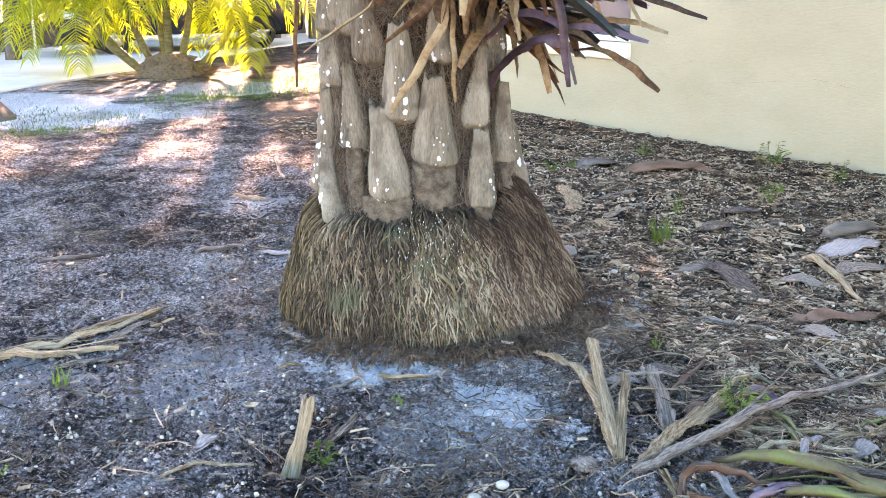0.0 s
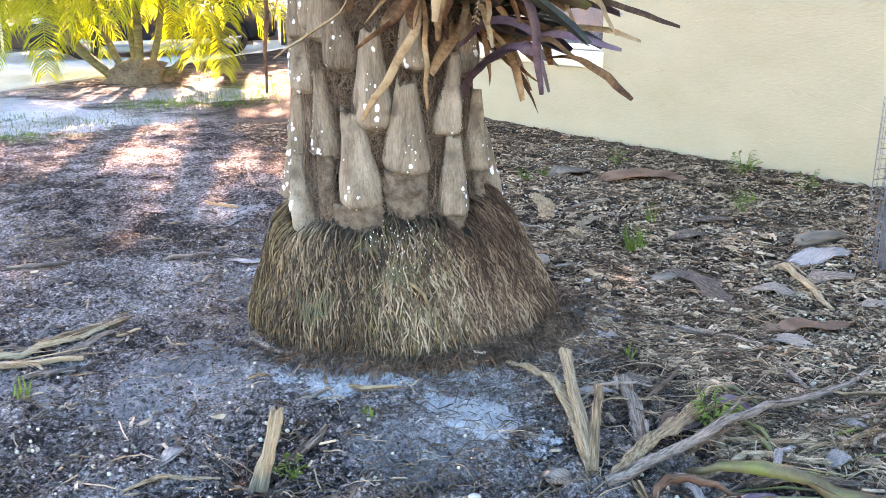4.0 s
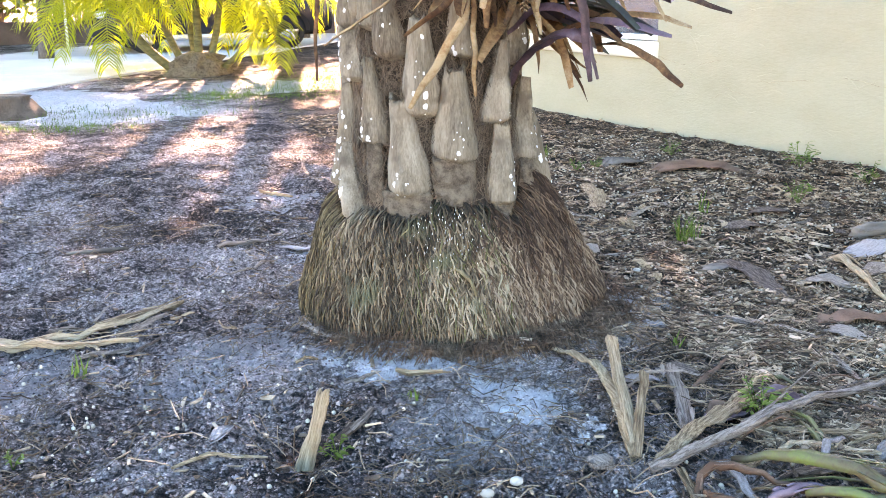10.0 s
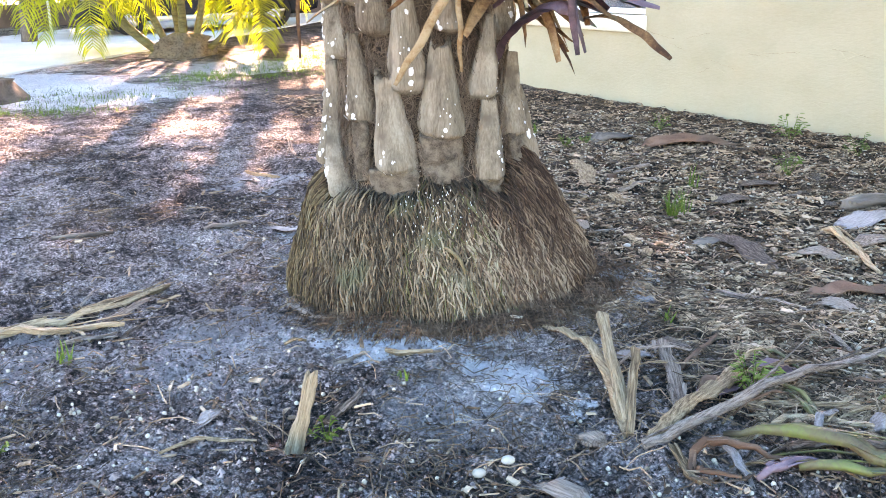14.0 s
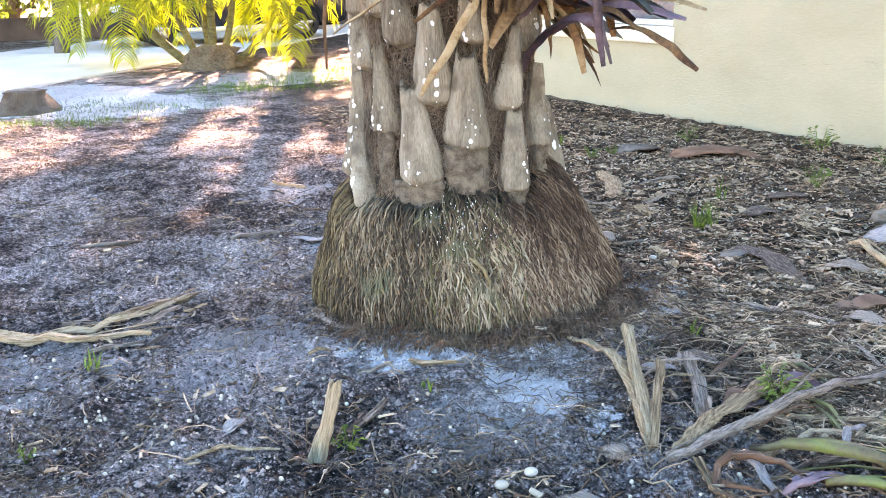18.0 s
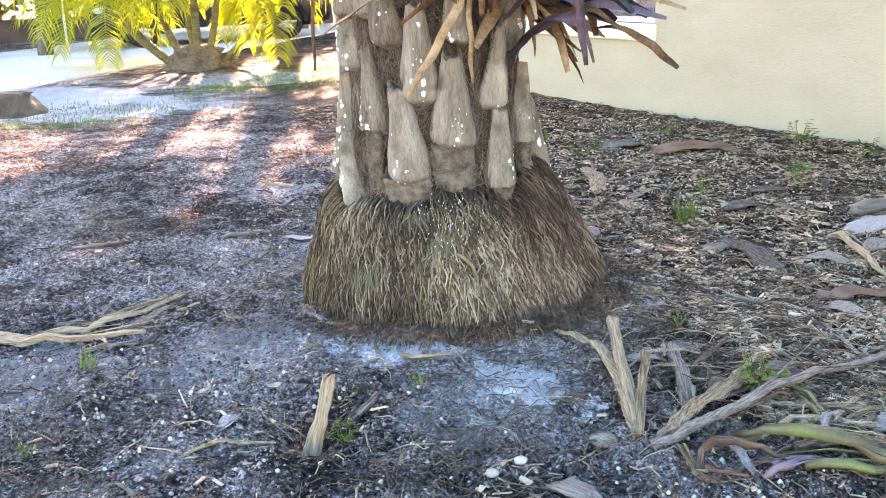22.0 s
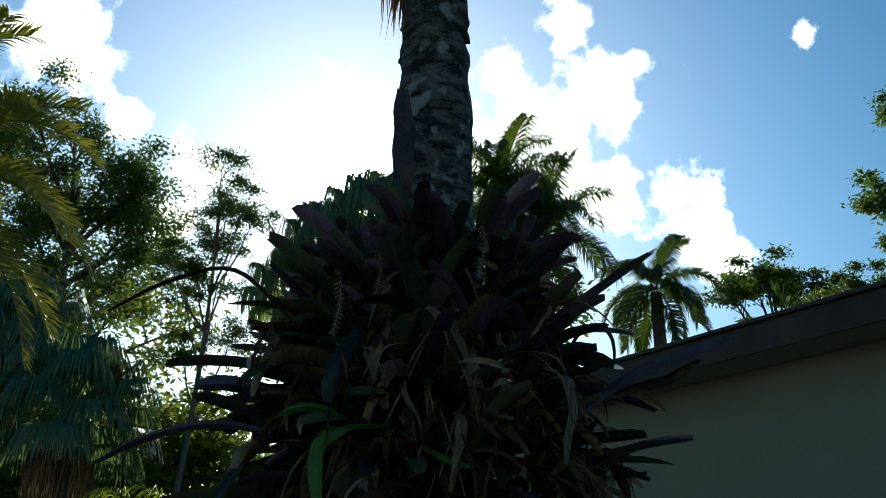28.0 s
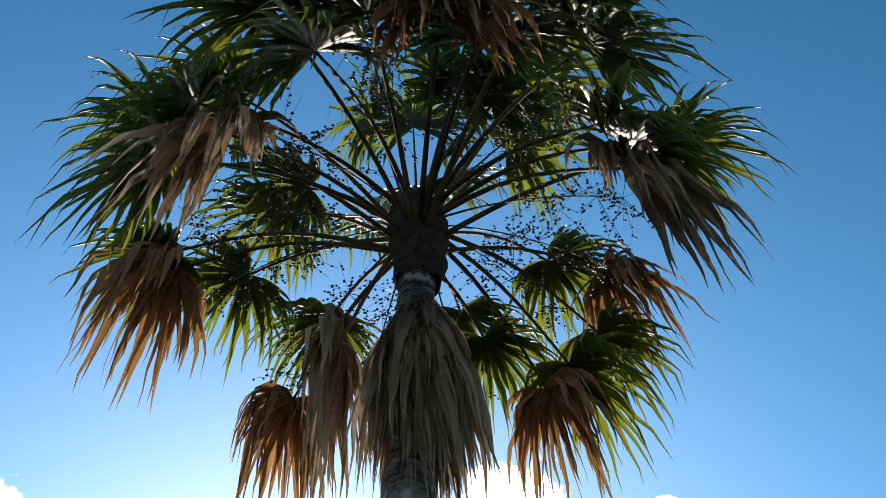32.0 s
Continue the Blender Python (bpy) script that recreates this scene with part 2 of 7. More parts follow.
M_brom = surf("bromeliad_green", [(0.1, (0.030, 0.030, 0.022)), (0.4, (0.060, 0.072, 0.039)), (0.62, (0.144, 0.094, 0.063)), (0.8, (0.098, 0.138, 0.046)), (1.0, (0.196, 0.132, 0.086))],
              4, 40, 0.34, 0.15, 0.002, vary=0.4, trans=0.15)
M_brompurple = surf("bromeliad_purple", [(0.1, (0.040, 0.025, 0.032)), (0.45, (0.119, 0.066, 0.078)), (0.75, (0.188, 0.118, 0.142)), (1.0, (0.300, 0.180, 0.162))], 4, 40, 0.32, 0.15, 0.002, vary=0.35, trans=0.12)
M_bromdry = surf("bromeliad_dry", [(0.1, (0.058, 0.023, 0.012)), (0.4, (0.168, 0.076, 0.033)), (0.68, (0.321, 0.170, 0.076)), (1.0, (0.474, 0.325, 0.186))], 5, 60, 0.7, 0.3, 0.004, stretch=(1, 1, 1), vary=0.42, trans=0.15)
M_bromfresh = surf("bromeliad_fresh", [(0.2, (0.07, 0.16, 0.03)), (0.8, (0.15, 0.30, 0.06))], 4, 40, 0.35, 0.1, 0.002, vary=0.1, trans=0.3, tcol=(0.25, 0.5, 0.05))
M_areca = surf("areca_leaf", [(0.2, (0.16, 0.19, 0.02)), (0.8, (0.28, 0.32, 0.04))], 2, 30, 0.45, 0.0, vary=0.2, island=True, trans=0.55, tcol=(0.56, 0.66, 0.03))
M_cane = surf("areca_cane", [(0.2, (0.072, 0.068, 0.030)), (0.8, (0.204, 0.180, 0.078))], 6, 60, 0.7, 0.3, 0.004, stretch=(1, 1, 4))
M_leafa = surf("tree_leaf", [(0.1, (0.025, 0.045, 0.015)), (0.9, (0.07, 0.11, 0.03))], 0.6, 20, 0.5, 0.0, vary=0.3, island=True, trans=0.32, tcol=(0.26, 0.38, 0.04))
M_leafb = surf("tree_leaf_light", [(0.1, (0.05, 0.08, 0.02)), (0.9, (0.12, 0.17, 0.04))], 0.6, 20, 0.5, 0.0, vary=0.3, island=True, trans=0.35, tcol=(0.45, 0.52, 0.06))
M_palmleaf = surf("palm_leaf", [(0.1, (0.09, 0.15, 0.095)), (0.9, (0.20, 0.29, 0.18))], 0.6, 20, 0.4, 0.0, vary=0.25, island=True, trans=0.4, tcol=(0.34, 0.44, 0.10))
M_goldleaf = surf("date_palm_leaf", [(0.1, (0.068, 0.098, 0.024)), (0.9, (0.189, 0.195, 0.042))], 0.6, 20, 0.4, 0.0, vary=0.3, island=True, trans=0.28, tcol=(0.60, 0.56, 0.05))
M_wood = surf("trunk_bark", [(0.2, (0.07, 0.055, 0.045)), (0.8, (0.24, 0.20, 0.16))], 4, 40, 0.9, 0.6, 0.02, stretch=(1, 1, 0.3))
M_stucco = surf("stucco", [(0.1, (0.396, 0.363, 0.245)), (0.9, (0.460, 0.424, 0.297))], 1.6, 24, 0.88, 0.6, 0.010, vary=0.0, stretch=(1, 1, 2.2))
M_trim = surf("painted_trim", [(0.2, (0.70, 0.66, 0.52)), (0.8, (0.80, 0.76, 0.62))], 3, 60, 0.6, 0.1, 0.003, vary=0.0)
M_fascia = surf("dark_fascia", [(0.2, (0.075, 0.05, 0.04)), (0.8, (0.13, 0.09, 0.07))], 3, 60, 0.6, 0.2, 0.003, vary=0.05)
M_roof = surf("shingle", [(0.2, (0.06, 0.05, 0.045)), (0.8, (0.15, 0.125, 0.105))], 5, 80, 0.95, 0.5, 0.006, vary=0.2)
M_white = plain("white_frame", (0.78, 0.78, 0.76), 0.4)
M_concrete = surf("concrete", [(0.2, (0.55, 0.54, 0.51)), (0.8, (0.70, 0.69, 0.65))], 1.2, 40, 0.9, 0.2, 0.004, vary=0.08)
M_husk = surf("dry_husk", [(0.15, (0.147, 0.081, 0.043)), (0.5, (0.430, 0.266, 0.149)), (0.85, (0.693, 0.484, 0.307))], 22, 110, 0.8, 1.0, 0.008, stretch=(7, 7, 0.4), vary=0.25)
M_grey = surf("weathered_wood", [(0.15, (0.080, 0.052, 0.039)), (0.5, (0.247, 0.176, 0.135)), (0.85, (0.492, 0.370, 0.296))], 22, 110, 0.9, 1.0, 0.008, stretch=(7, 7, 0.4), vary=0.3)
M_bits = surf("ground_bits", [(0.05, (0.048, 0.027, 0.017)), (0.42, (0.167, 0.098, 0.061)), (0.72, (0.389, 0.243, 0.155)), (1.0, (0.625, 0.419, 0.281))], 5, 80, 0.9, 0.3, 0.003, island=True, vary=0.45)
M_seed = surf("pale_seeds", [(0.1, (0.286, 0.224, 0.155)), (0.9, (0.728, 0.634, 0.499))], 5, 80, 0.7, 0.1, 0.001, island=True, vary=0.3)
M_stone = surf("pale_stone", [(0.2, (0.391, 0.344, 0.273)), (0.8, (0.544, 0.500, 0.429))], 20, 120, 0.7, 0.2, 0.002, vary=0.1)
M_bleach = surf("bleached_husk", [(0.15, (0.273, 0.228, 0.202)), (0.85, (0.588, 0.513, 0.480))], 22, 110, 0.85, 1.0, 0.008, stretch=(7, 7, 0.4), vary=0.15)
M_weed = surf("weed_leaf", [(0.2, (0.06, 0.13, 0.02)), (0.8, (0.14, 0.26, 0.04))], 6, 60, 0.5, 0.0, vary=0.2, island=True, trans=0.35)
M_purplehusk = surf("purple_husk", [(0.2, (0.10, 0.06, 0.075)), (0.8, (0.24, 0.16, 0.18))], 6, 70, 0.6, 0.3, 0.003)
M_redhusk = surf("rust_husk", [(0.2, (0.11, 0.05, 0.03)), (0.8, (0.24, 0.12, 0.075))], 8, 90, 0.85, 0.5, 0.004, stretch=(1, 6, 1))


def ground_material():
    m, t, b = base_mat("sandy_ground")
    co = t.nodes.new("ShaderNodeTexCoord").outputs["Object"]
    broad = noise_node(t, co, 0.9, 5, 0.6)
    mid = noise_node(t, co, 4.2, 7, 0.7)
    fine = noise_node(t, co, 46.0, 5, 0.72)
    sand = ramp(t, [(0.22, (0.026, 0.020, 0.019)), (0.38, (0.121, 0.094, 0.085)), (0.50, (0.445, 0.356, 0.325)), (0.68, (0.87, 0.765, 0.715))])
    a = t.nodes.new("ShaderNodeMath")
    a.operation = "MULTIPLY_ADD"
    t.links.new(mid.outputs["Fac"], a.inputs[0])
    a.inputs[1].default_value = 1.15
    a2 = t.nodes.new("ShaderNodeMath")
    a2.operation = "MULTIPLY_ADD"
    t.links.new(broad.outputs["Fac"], a2.inputs[0])
    a2.inputs[1].default_value, a2.inputs[2].default_value = 0.95, -1.20
    a3 = t.nodes.new("ShaderNodeMath")
    a3.operation = "MULTIPLY_ADD"
    t.links.new(fine.outputs["Fac"], a3.inputs[0])
    a3.inputs[1].default_value = 1.25
    t.links.new(a2.outputs[0], a3.inputs[2])
    t.links.new(a3.outputs[0], a.inputs[2])
    t.links.new(a.outputs[0], sand.inputs["Fac"])
    mulch = ramp(t, [(0.3, (0.026, 0.017, 0.012)), (0.48, (0.13, 0.082, 0.058)), (0.66, (0.35, 0.247, 0.185))])
    t.links.new(a.outputs[0], mulch.inputs["Fac"])
    sep = t.nodes.new("ShaderNodeSeparateXYZ")
    t.links.new(co, sep.inputs[0])
    # the mulch bed lies along the house
    line = t.nodes.new("ShaderNodeVectorMath")
    line.operation = "DOT_PRODUCT"
    t.links.new(co, line.inputs[0])
    line.inputs[1].default_value = (0.83, 0.30, 0)
    wob = t.nodes.new("ShaderNodeMath")
    wob.operation = "MULTIPLY_ADD"
    t.links.new(mid.outputs["Fac"], wob.inputs[0])
    wob.inputs[1].default_value = 0.9
    t.links.new(line.outputs["Value"], wob.inputs[2])
    bed = t.nodes.new("ShaderNodeMapRange")
    bed.inputs["From Min"].default_value, bed.inputs["From Max"].default_value = 0.75, 1.15
    t.links.new(wob.outputs[0], bed.inputs["Value"])
    col = mixc(t, bed.outputs[0], sand.outputs["Color"], mulch.outputs["Color"])
    # dark crumbs and bright grains in the sand
    for sc, lo, hi, amt, c in ((95.0, 0.60, 0.66, 0.6, (0.06, 0.052, 0.048)), (150.0, 0.63, 0.68, 0.5, (0.66, 0.64, 0.61)), (17.0, 0.60, 0.72, 0.5, (0.10, 0.09, 0.083))):
        gr = noise_node(t, co, sc, 3, 0.6)
        r = t.nodes.new("ShaderNodeMapRange")
        r.inputs["From Min"].default_value, r.inputs["From Max"].default_value = lo, hi
        r.inputs["To Max"].default_value = amt
        t.links.new(gr.outputs["Fac"], r.inputs["Value"])
        col = mixc(t, r.outputs[0], col, c)
    # crumbs of two sizes; lit tops and shaded gaps are painted into the colour
    crumb = []
    for sc, lo, hi, dark in ((44.0, 0.25, 0.85, 0.55), (125.0, 0.15, 0.75, 0.36)):
        warp = noise_node(t, co, sc * 0.6, 3, 0.6)
        wv = t.nodes.new("ShaderNodeVectorMath")
        wv.operation = "MULTIPLY_ADD"
        t.links.new(warp.outputs["Color"], wv.inputs[0])
        wv.inputs[1].default_value = (1.1 / sc, 1.1 / sc, 1.1 / sc)
        t.links.new(co, wv.inputs[2])
        vo = t.nodes.new("ShaderNodeTexVoronoi")
        vo.inputs["Scale"].default_value = sc
        t.links.new(wv.outputs["Vector"], vo.inputs["Vector"])
        mr = t.nodes.new("ShaderNodeMapRange")
        mr.inputs["From Min"].default_value, mr.inputs["From Max"].default_value = lo, hi
        mr.inputs["To Min"].default_value, mr.inputs["To Max"].default_value = 1.25, dark
        t.links.new(vo.outputs["Distance"], mr.inputs["Value"])
        crumb.append(mr)
        col = mixc(t, 1.0, col, mr.outputs[0], "MULTIPLY")
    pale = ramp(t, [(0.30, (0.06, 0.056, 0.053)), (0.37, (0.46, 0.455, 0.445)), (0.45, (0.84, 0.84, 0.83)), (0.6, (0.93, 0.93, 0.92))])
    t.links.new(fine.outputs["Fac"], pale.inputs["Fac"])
    # pale dry sand, and painted-in sunlight near the driveway: centre and half-size of each patch
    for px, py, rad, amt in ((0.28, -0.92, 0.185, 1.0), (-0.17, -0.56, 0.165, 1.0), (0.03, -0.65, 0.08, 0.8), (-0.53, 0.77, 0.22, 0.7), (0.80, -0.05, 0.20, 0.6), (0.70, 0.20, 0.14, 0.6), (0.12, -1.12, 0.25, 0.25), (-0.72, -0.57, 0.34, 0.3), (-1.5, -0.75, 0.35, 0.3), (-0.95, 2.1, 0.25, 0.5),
                              # these four lighten the sand by the driveway in place of sunlight
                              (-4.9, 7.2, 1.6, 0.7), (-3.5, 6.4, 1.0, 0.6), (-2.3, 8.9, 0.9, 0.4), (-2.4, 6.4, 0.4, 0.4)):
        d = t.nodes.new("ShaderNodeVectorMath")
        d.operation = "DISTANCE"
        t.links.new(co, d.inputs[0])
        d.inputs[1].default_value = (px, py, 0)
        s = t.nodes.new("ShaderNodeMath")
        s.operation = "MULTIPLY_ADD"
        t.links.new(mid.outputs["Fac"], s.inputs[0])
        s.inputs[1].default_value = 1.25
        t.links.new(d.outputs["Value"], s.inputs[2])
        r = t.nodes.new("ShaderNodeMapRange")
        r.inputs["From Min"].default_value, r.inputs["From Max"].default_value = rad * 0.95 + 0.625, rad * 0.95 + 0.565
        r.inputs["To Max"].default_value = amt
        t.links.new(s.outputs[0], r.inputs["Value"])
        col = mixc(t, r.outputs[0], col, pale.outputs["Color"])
    # rusty needles drifted on the left
    d = noise_node(t, co, 1.3, 5, 0.6)
    r = t.nodes.new("ShaderNodeMapRange")
    r.inputs["From Min"].default_value, r.inputs["From Max"].default_value = 0.56, 0.70
    r.inputs["To Max"].default_value = 0.38
    t.links.new(d.outputs["Fac"], r.inputs["Value"])
    col = mixc(t, r.outputs[0], col, (0.20, 0.145, 0.11))
    t.links.new(col, b.inputs["Base Color"])
    b.inputs["Roughness"].default_value = 0.95
    b.inputs["Specular IOR Level"].default_value = 0.15
    bp = t.nodes.new("ShaderNodeBump")
    bp.inputs["Strength"].default_value, bp.inputs["Distance"].default_value = 1.0, 0.03
    t.links.new(a.outputs[0], bp.inputs["Height"])
    bp2 = t.nodes.new("ShaderNodeBump")
    bp2.inputs["Strength"].default_value, bp2.inputs["Distance"].default_value = 0.7, 0.008
    t.links.new(fine.outputs["Fac"], bp2.inputs["Height"])
    t.links.new(bp.outputs["Normal"], bp2.inputs["Normal"])
    nrm = bp2
    for mr, dst in zip(crumb, (0.012, 0.005)):
        b3 = t.nodes.new("ShaderNodeBump")
        b3.inputs["Strength"].default_value, b3.inputs["Distance"].default_value = 0.8, dst
        t.links.new(mr.outputs[0], b3.inputs["Height"])
        t.links.new(nrm.outputs["Normal"], b3.inputs["Normal"])
        nrm = b3
    t.links.new(nrm.outputs["Normal"], b.inputs["Normal"])
    return m


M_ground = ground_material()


# ---- mesh tools ----
class Geo:
    """Vertices and faces of one mesh."""

    def __init__(self):
        self.v, self.f = [], []

    def tube(self, pts, radii, n=6, cap=True, squash=1.0, groove=0.0):
        pts = [Vector(p) for p in pts]
        flute = [1 + random.uniform(-groove, groove) for _ in range(n)]
        start = len(self.v)
        side = None
        for i, p in enumerate(pts):
            d = (pts[min(i + 1, len(pts) - 1)] - pts[max(i - 1, 0)]).normalized()
            if side is None:
                side = d.cross(Vector((0.3, 0.2, 1)) if abs(d.z) < 0.9 else Vector((1, 0.1, 0))).normalized()
            side = (side - d * side.dot(d)).normalized()
            up = d.cross(side)
            r = radii[i] if hasattr(radii, "__len__") else radii
            for k in range(n):
                a = 2 * math.pi * k / n
                q = r * flute[k]
                self.v.append(p + side * (q * math.cos(a)) + up * (q * squash * math.sin(a)))
        for i in range(len(pts) - 1):
            for k in range(n):
                a, b = start + i * n + k, start + i * n + (k + 1) % n
                self.f.append((a, b, b + n, a + n))
        if cap:
            self.f.append(tuple(start + k for k in range(n - 1, -1, -1)))
            e = start + (len(pts) - 1) * n
            self.f.append(tuple(e + k for k in range(n)))

    def ribbon(self, pts, widths, side, fold=0.0, across=1):
        """A leaf blade along pts; side: across it; fold: depth of its groove."""
        pts = [Vector(p) for p in pts]
        start, cols = len(self.v), across + 1
        side = Vector(side)
        for i, p in enumerate(pts):
            d = (pts[min(i + 1, len(pts) - 1)] - pts[max(i - 1, 0)]).normalized()
            s = side - d * side.dot(d)
            s = s.normalized() if s.length > 1e-6 else Vector((1, 0, 0))
            nrm = s.cross(d)
            w = widths[i]
            for k in range(cols):
                u = 2 * k / across - 1
                self.v.append(p + s * (w * u) + nrm * (fold * w * (abs(u) - 0.5)))
        for i in range(len(pts) - 1):
            for k in range(across):
                a = start + i * cols + k
                self.f.append((a, a + 1, a + 1 + cols, a + cols))

    def box(self, lo, hi, m=None):
        s = len(self.v)
        for z in (lo[2], hi[2]):
            for x, y in ((lo[0], lo[1]), (hi[0], lo[1]), (hi[0], hi[1]), (lo[0], hi[1])):
                p = Vector((x, y, z))
                self.v.append(m @ p if m else p)
        for q in ((3, 2, 1, 0), (4, 5, 6, 7), (0, 1, 5, 4), (1, 2, 6, 5), (2, 3, 7, 6), (3, 0, 4, 7)):
            self.f.append(tuple(s + i for i in q))

    def mesh(self, name, material, smooth=True):
        me = bpy.data.meshes.new(name)
        me.from_pydata([tuple(p) for p in self.v], [], self.f)
        me.materials.append(material)
        if smooth:
            me.polygons.foreach_set("use_smooth", [True] * len(me.polygons))
        me.update()
        return me


def thing(name, label, category, group="", kind="", at=(0, 0, 0)):
    ob = new(name)
    ob.location = at
    return tagged(ob, label, category, group, kind)


def part(name, geo, material, parent, label="", smooth=True):
    me = geo if isinstance(geo, bpy.types.Mesh) else geo.mesh(name, material, smooth)
    ob = new(name, me)
    ob.parent = parent
    if parent is not None:
        p, off = parent, Vector((0, 0, 0))
        while p is not None:
            off += p.location
            p = p.parent
        ob.location = -off if not isinstance(geo, bpy.types.Mesh) else ob.location
    if label:
        ob["label"] = label
    return ob


def solo(name, geo, material, label, category, group="", kind="", smooth=True):
    return tagged(part(name, geo, material, None, "", smooth), label, category, group, kind)


def along(ob, d):
    """Turns the mesh's own axes so that its z runs along d, for grain that follows it."""
    m = Vector(d).to_track_quat("Z", "Y").to_matrix().to_4x4()
    c = sum((v.co for v in ob.data.vertices), Vector()) / len(ob.data.vertices)
    m = Matrix.Translation(c) @ m
    ob.data.transform(m.inverted())
    ob.matrix_world = m
    return ob


def rnd(a, b):
    return random.uniform(a, b)


def bevel_box(geo, lo, hi, r=0.006, m=None):
    """A box with chamfered edges."""
    bm = bmesh.new()
    bmesh.ops.create_cube(bm, size=1)
    lo, hi = Vector(lo), Vector(hi)
    for v in bm.verts:
        v.co = Vector(((lo.x + hi.x) / 2 + v.co.x * (hi.x - lo.x), (lo.y + hi.y) / 2 + v.co.y * (hi.y - lo.y), (lo.z + hi.z) / 2 + v.co.z * (hi.z - lo.z)))
    bmesh.ops.bevel(bm, geom=bm.edges[:], offset=r, segments=1, affect="EDGES")
    s = len(geo.v)
    bm.verts.index_update()
    for v in bm.verts:
        geo.v.append(m @ v.co if m else v.co.copy())
    for f in bm.faces:
        geo.f.append(tuple(s + v.index for v in f.verts))
    bm.free()


# ---- ground ----
HOLE = (-0.381, -1.251)


def ground_z(x, y):
    near = max(0.0, 1 - (abs(x) + abs(y)) / 40)
    z = 0.030 * noise.noise(Vector((x * 0.9, y * 0.9, 0))) + 0.022 * noise.noise(Vector((x * 3.1, y * 3.1, 4))) + 0.020 * noise.noise(Vector((x * 8, y * 8, 8)))
    if y < 5 and abs(x) < 5:
        z += 0.021 * noise.noise(Vector((x * 21, y * 21, 2))) + 0.010 * noise.noise(Vector((x * 47, y * 47, 6)))
    r = math.hypot(x - 0.09, y - 0.2)
    z = z * near + 0.05 * math.exp(-((r / 0.95) ** 2))
    z -= 0.12 * math.exp(-(((x - HOLE[0]) / 0.06) ** 2 + ((y - HOLE[1]) / 0.07) ** 2))
    return z


def graded(lo, hi, dlo, dhi, step, grow):
    vals, v, s = [dlo], dlo, step
    while v < dhi:
        v += step
        vals.append(v)
    while v < hi:
        s *= grow
        v += s
        vals.append(v)
    v, s = dlo, step
    while v > lo:
        s *= grow
        v -= s
        vals.insert(0, v)
    return vals


g = Geo()
xs, ys = graded(-900, 900, -2.6, 2.8, 0.022, 1.07), graded(-500, 1500, -2.2, 3.2, 0.022, 1.05)
for y in ys:
    for x in xs:
        g.v.append(Vector((x, y, ground_z(x, y))))
nx = len(xs)
for j in range(len(ys) - 1):
    for i in range(nx - 1):
        a = j * nx + i
        g.f.append((a, a + 1, a + 1 + nx, a + nx))
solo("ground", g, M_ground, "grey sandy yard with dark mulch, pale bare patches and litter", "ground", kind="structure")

# ---- driveway ----
drive = thing("driveway", "sunlit pale concrete driveway of jointed slabs", "driveway", kind="structure")
D0, DD = Vector((-5.4, 8.0, 0)), Vector((0.30, 0.954, 0)).normalized()
DN = Vector((-DD.y, DD.x, 0))
for k in range(-5, 9):
    gg = Geo()
    m = Matrix.Translation(D0) @ Matrix(((DD.x, DN.x, 0, 0), (DD.y, DN.y, 0, 0), (0, 0, 1, 0), (0, 0, 0, 1)))
    bevel_box(gg, (k * 2.4 + 0.006, 0, -0.08), (k * 2.4 + 2.394, 4.8, 0.035), 0.008, m)
    part("slab", gg, M_concrete, drive, smooth=False)

# ---- house ----
WALL0, WD = Vector((1.39, 5.75, 0)), Vector((0.507, -0.862, 0)).normalized()
WN = Vector((-WD.y, WD.x, 0)) * -1
if WN.dot(Vector((0, -1, 0))) < 0:
    WN = -WN
WM = Matrix(((WD.x, -WN.x, 0, WALL0.x), (WD.y, -WN.y, 0, WALL0.y), (0, 0, 1, 0), (0, 0, 0, 1)))  # along, inward, up
house = thing("house", "single-storey house with cream stucco walls, beside the palm", "house")
SILL, HEAD, WIN0, WIN1 = 0.77, 2.05, -0.75, 1.10
TOP, OVER, END = 3.28, 0.5, -1.9
g = Geo()
gx, gz = (END, WIN0, WIN1, 12), (-0.3, SILL, HEAD, TOP)
for y in (0, 0.2):
    for z in gz:
        for x in gx:
            g.v.append(WM @ Vector((x, y, z)))
for j in range(3):
    for i in range(3):
        if (i, j) != (1, 1):
            a = j * 4 + i
            g.f += [(a, a + 1, a + 5, a + 4), (a + 20, a + 21, a + 17, a + 16)]
for a, b in ((5, 6), (6, 10), (10, 9), (9, 5)):
    g.f.append((a, b, b + 16, a + 16))
for a, b in ((0, 3), (3, 15), (15, 12), (12, 0)):
    g.f.append((b, a, a + 16, b + 16))
part("wall", g, M_stucco, house, "cream stucco with hairline cracks", smooth=False)
for nm, lo, hi in (("side_wall", (END, 0.204, -0.3), (END + 0.2, 9, TOP)), ("side_wall", (11.8, 0.204, -0.3), (12, 9, TOP)), ("back_wall", (END, 9.004, -0.3), (12, 9.2, TOP))):
    g = Geo()
    g.box(lo, hi, WM)
    part(nm, g, M_stucco, house, smooth=False)
win = thing("window", "", "", at=(0, 0, 0))
win.parent = house
del_keys = [k for k in win.keys()]
for k in del_keys:
    del win[k]
g = Geo()
bevel_box(g, (WIN0 - 0.02, -0.05, SILL - 0.15), (WIN1 + 0.02, 0.08, SILL), 0.01, WM)
part("sill", g, M_trim, win, "cream painted sill")
g = Geo()
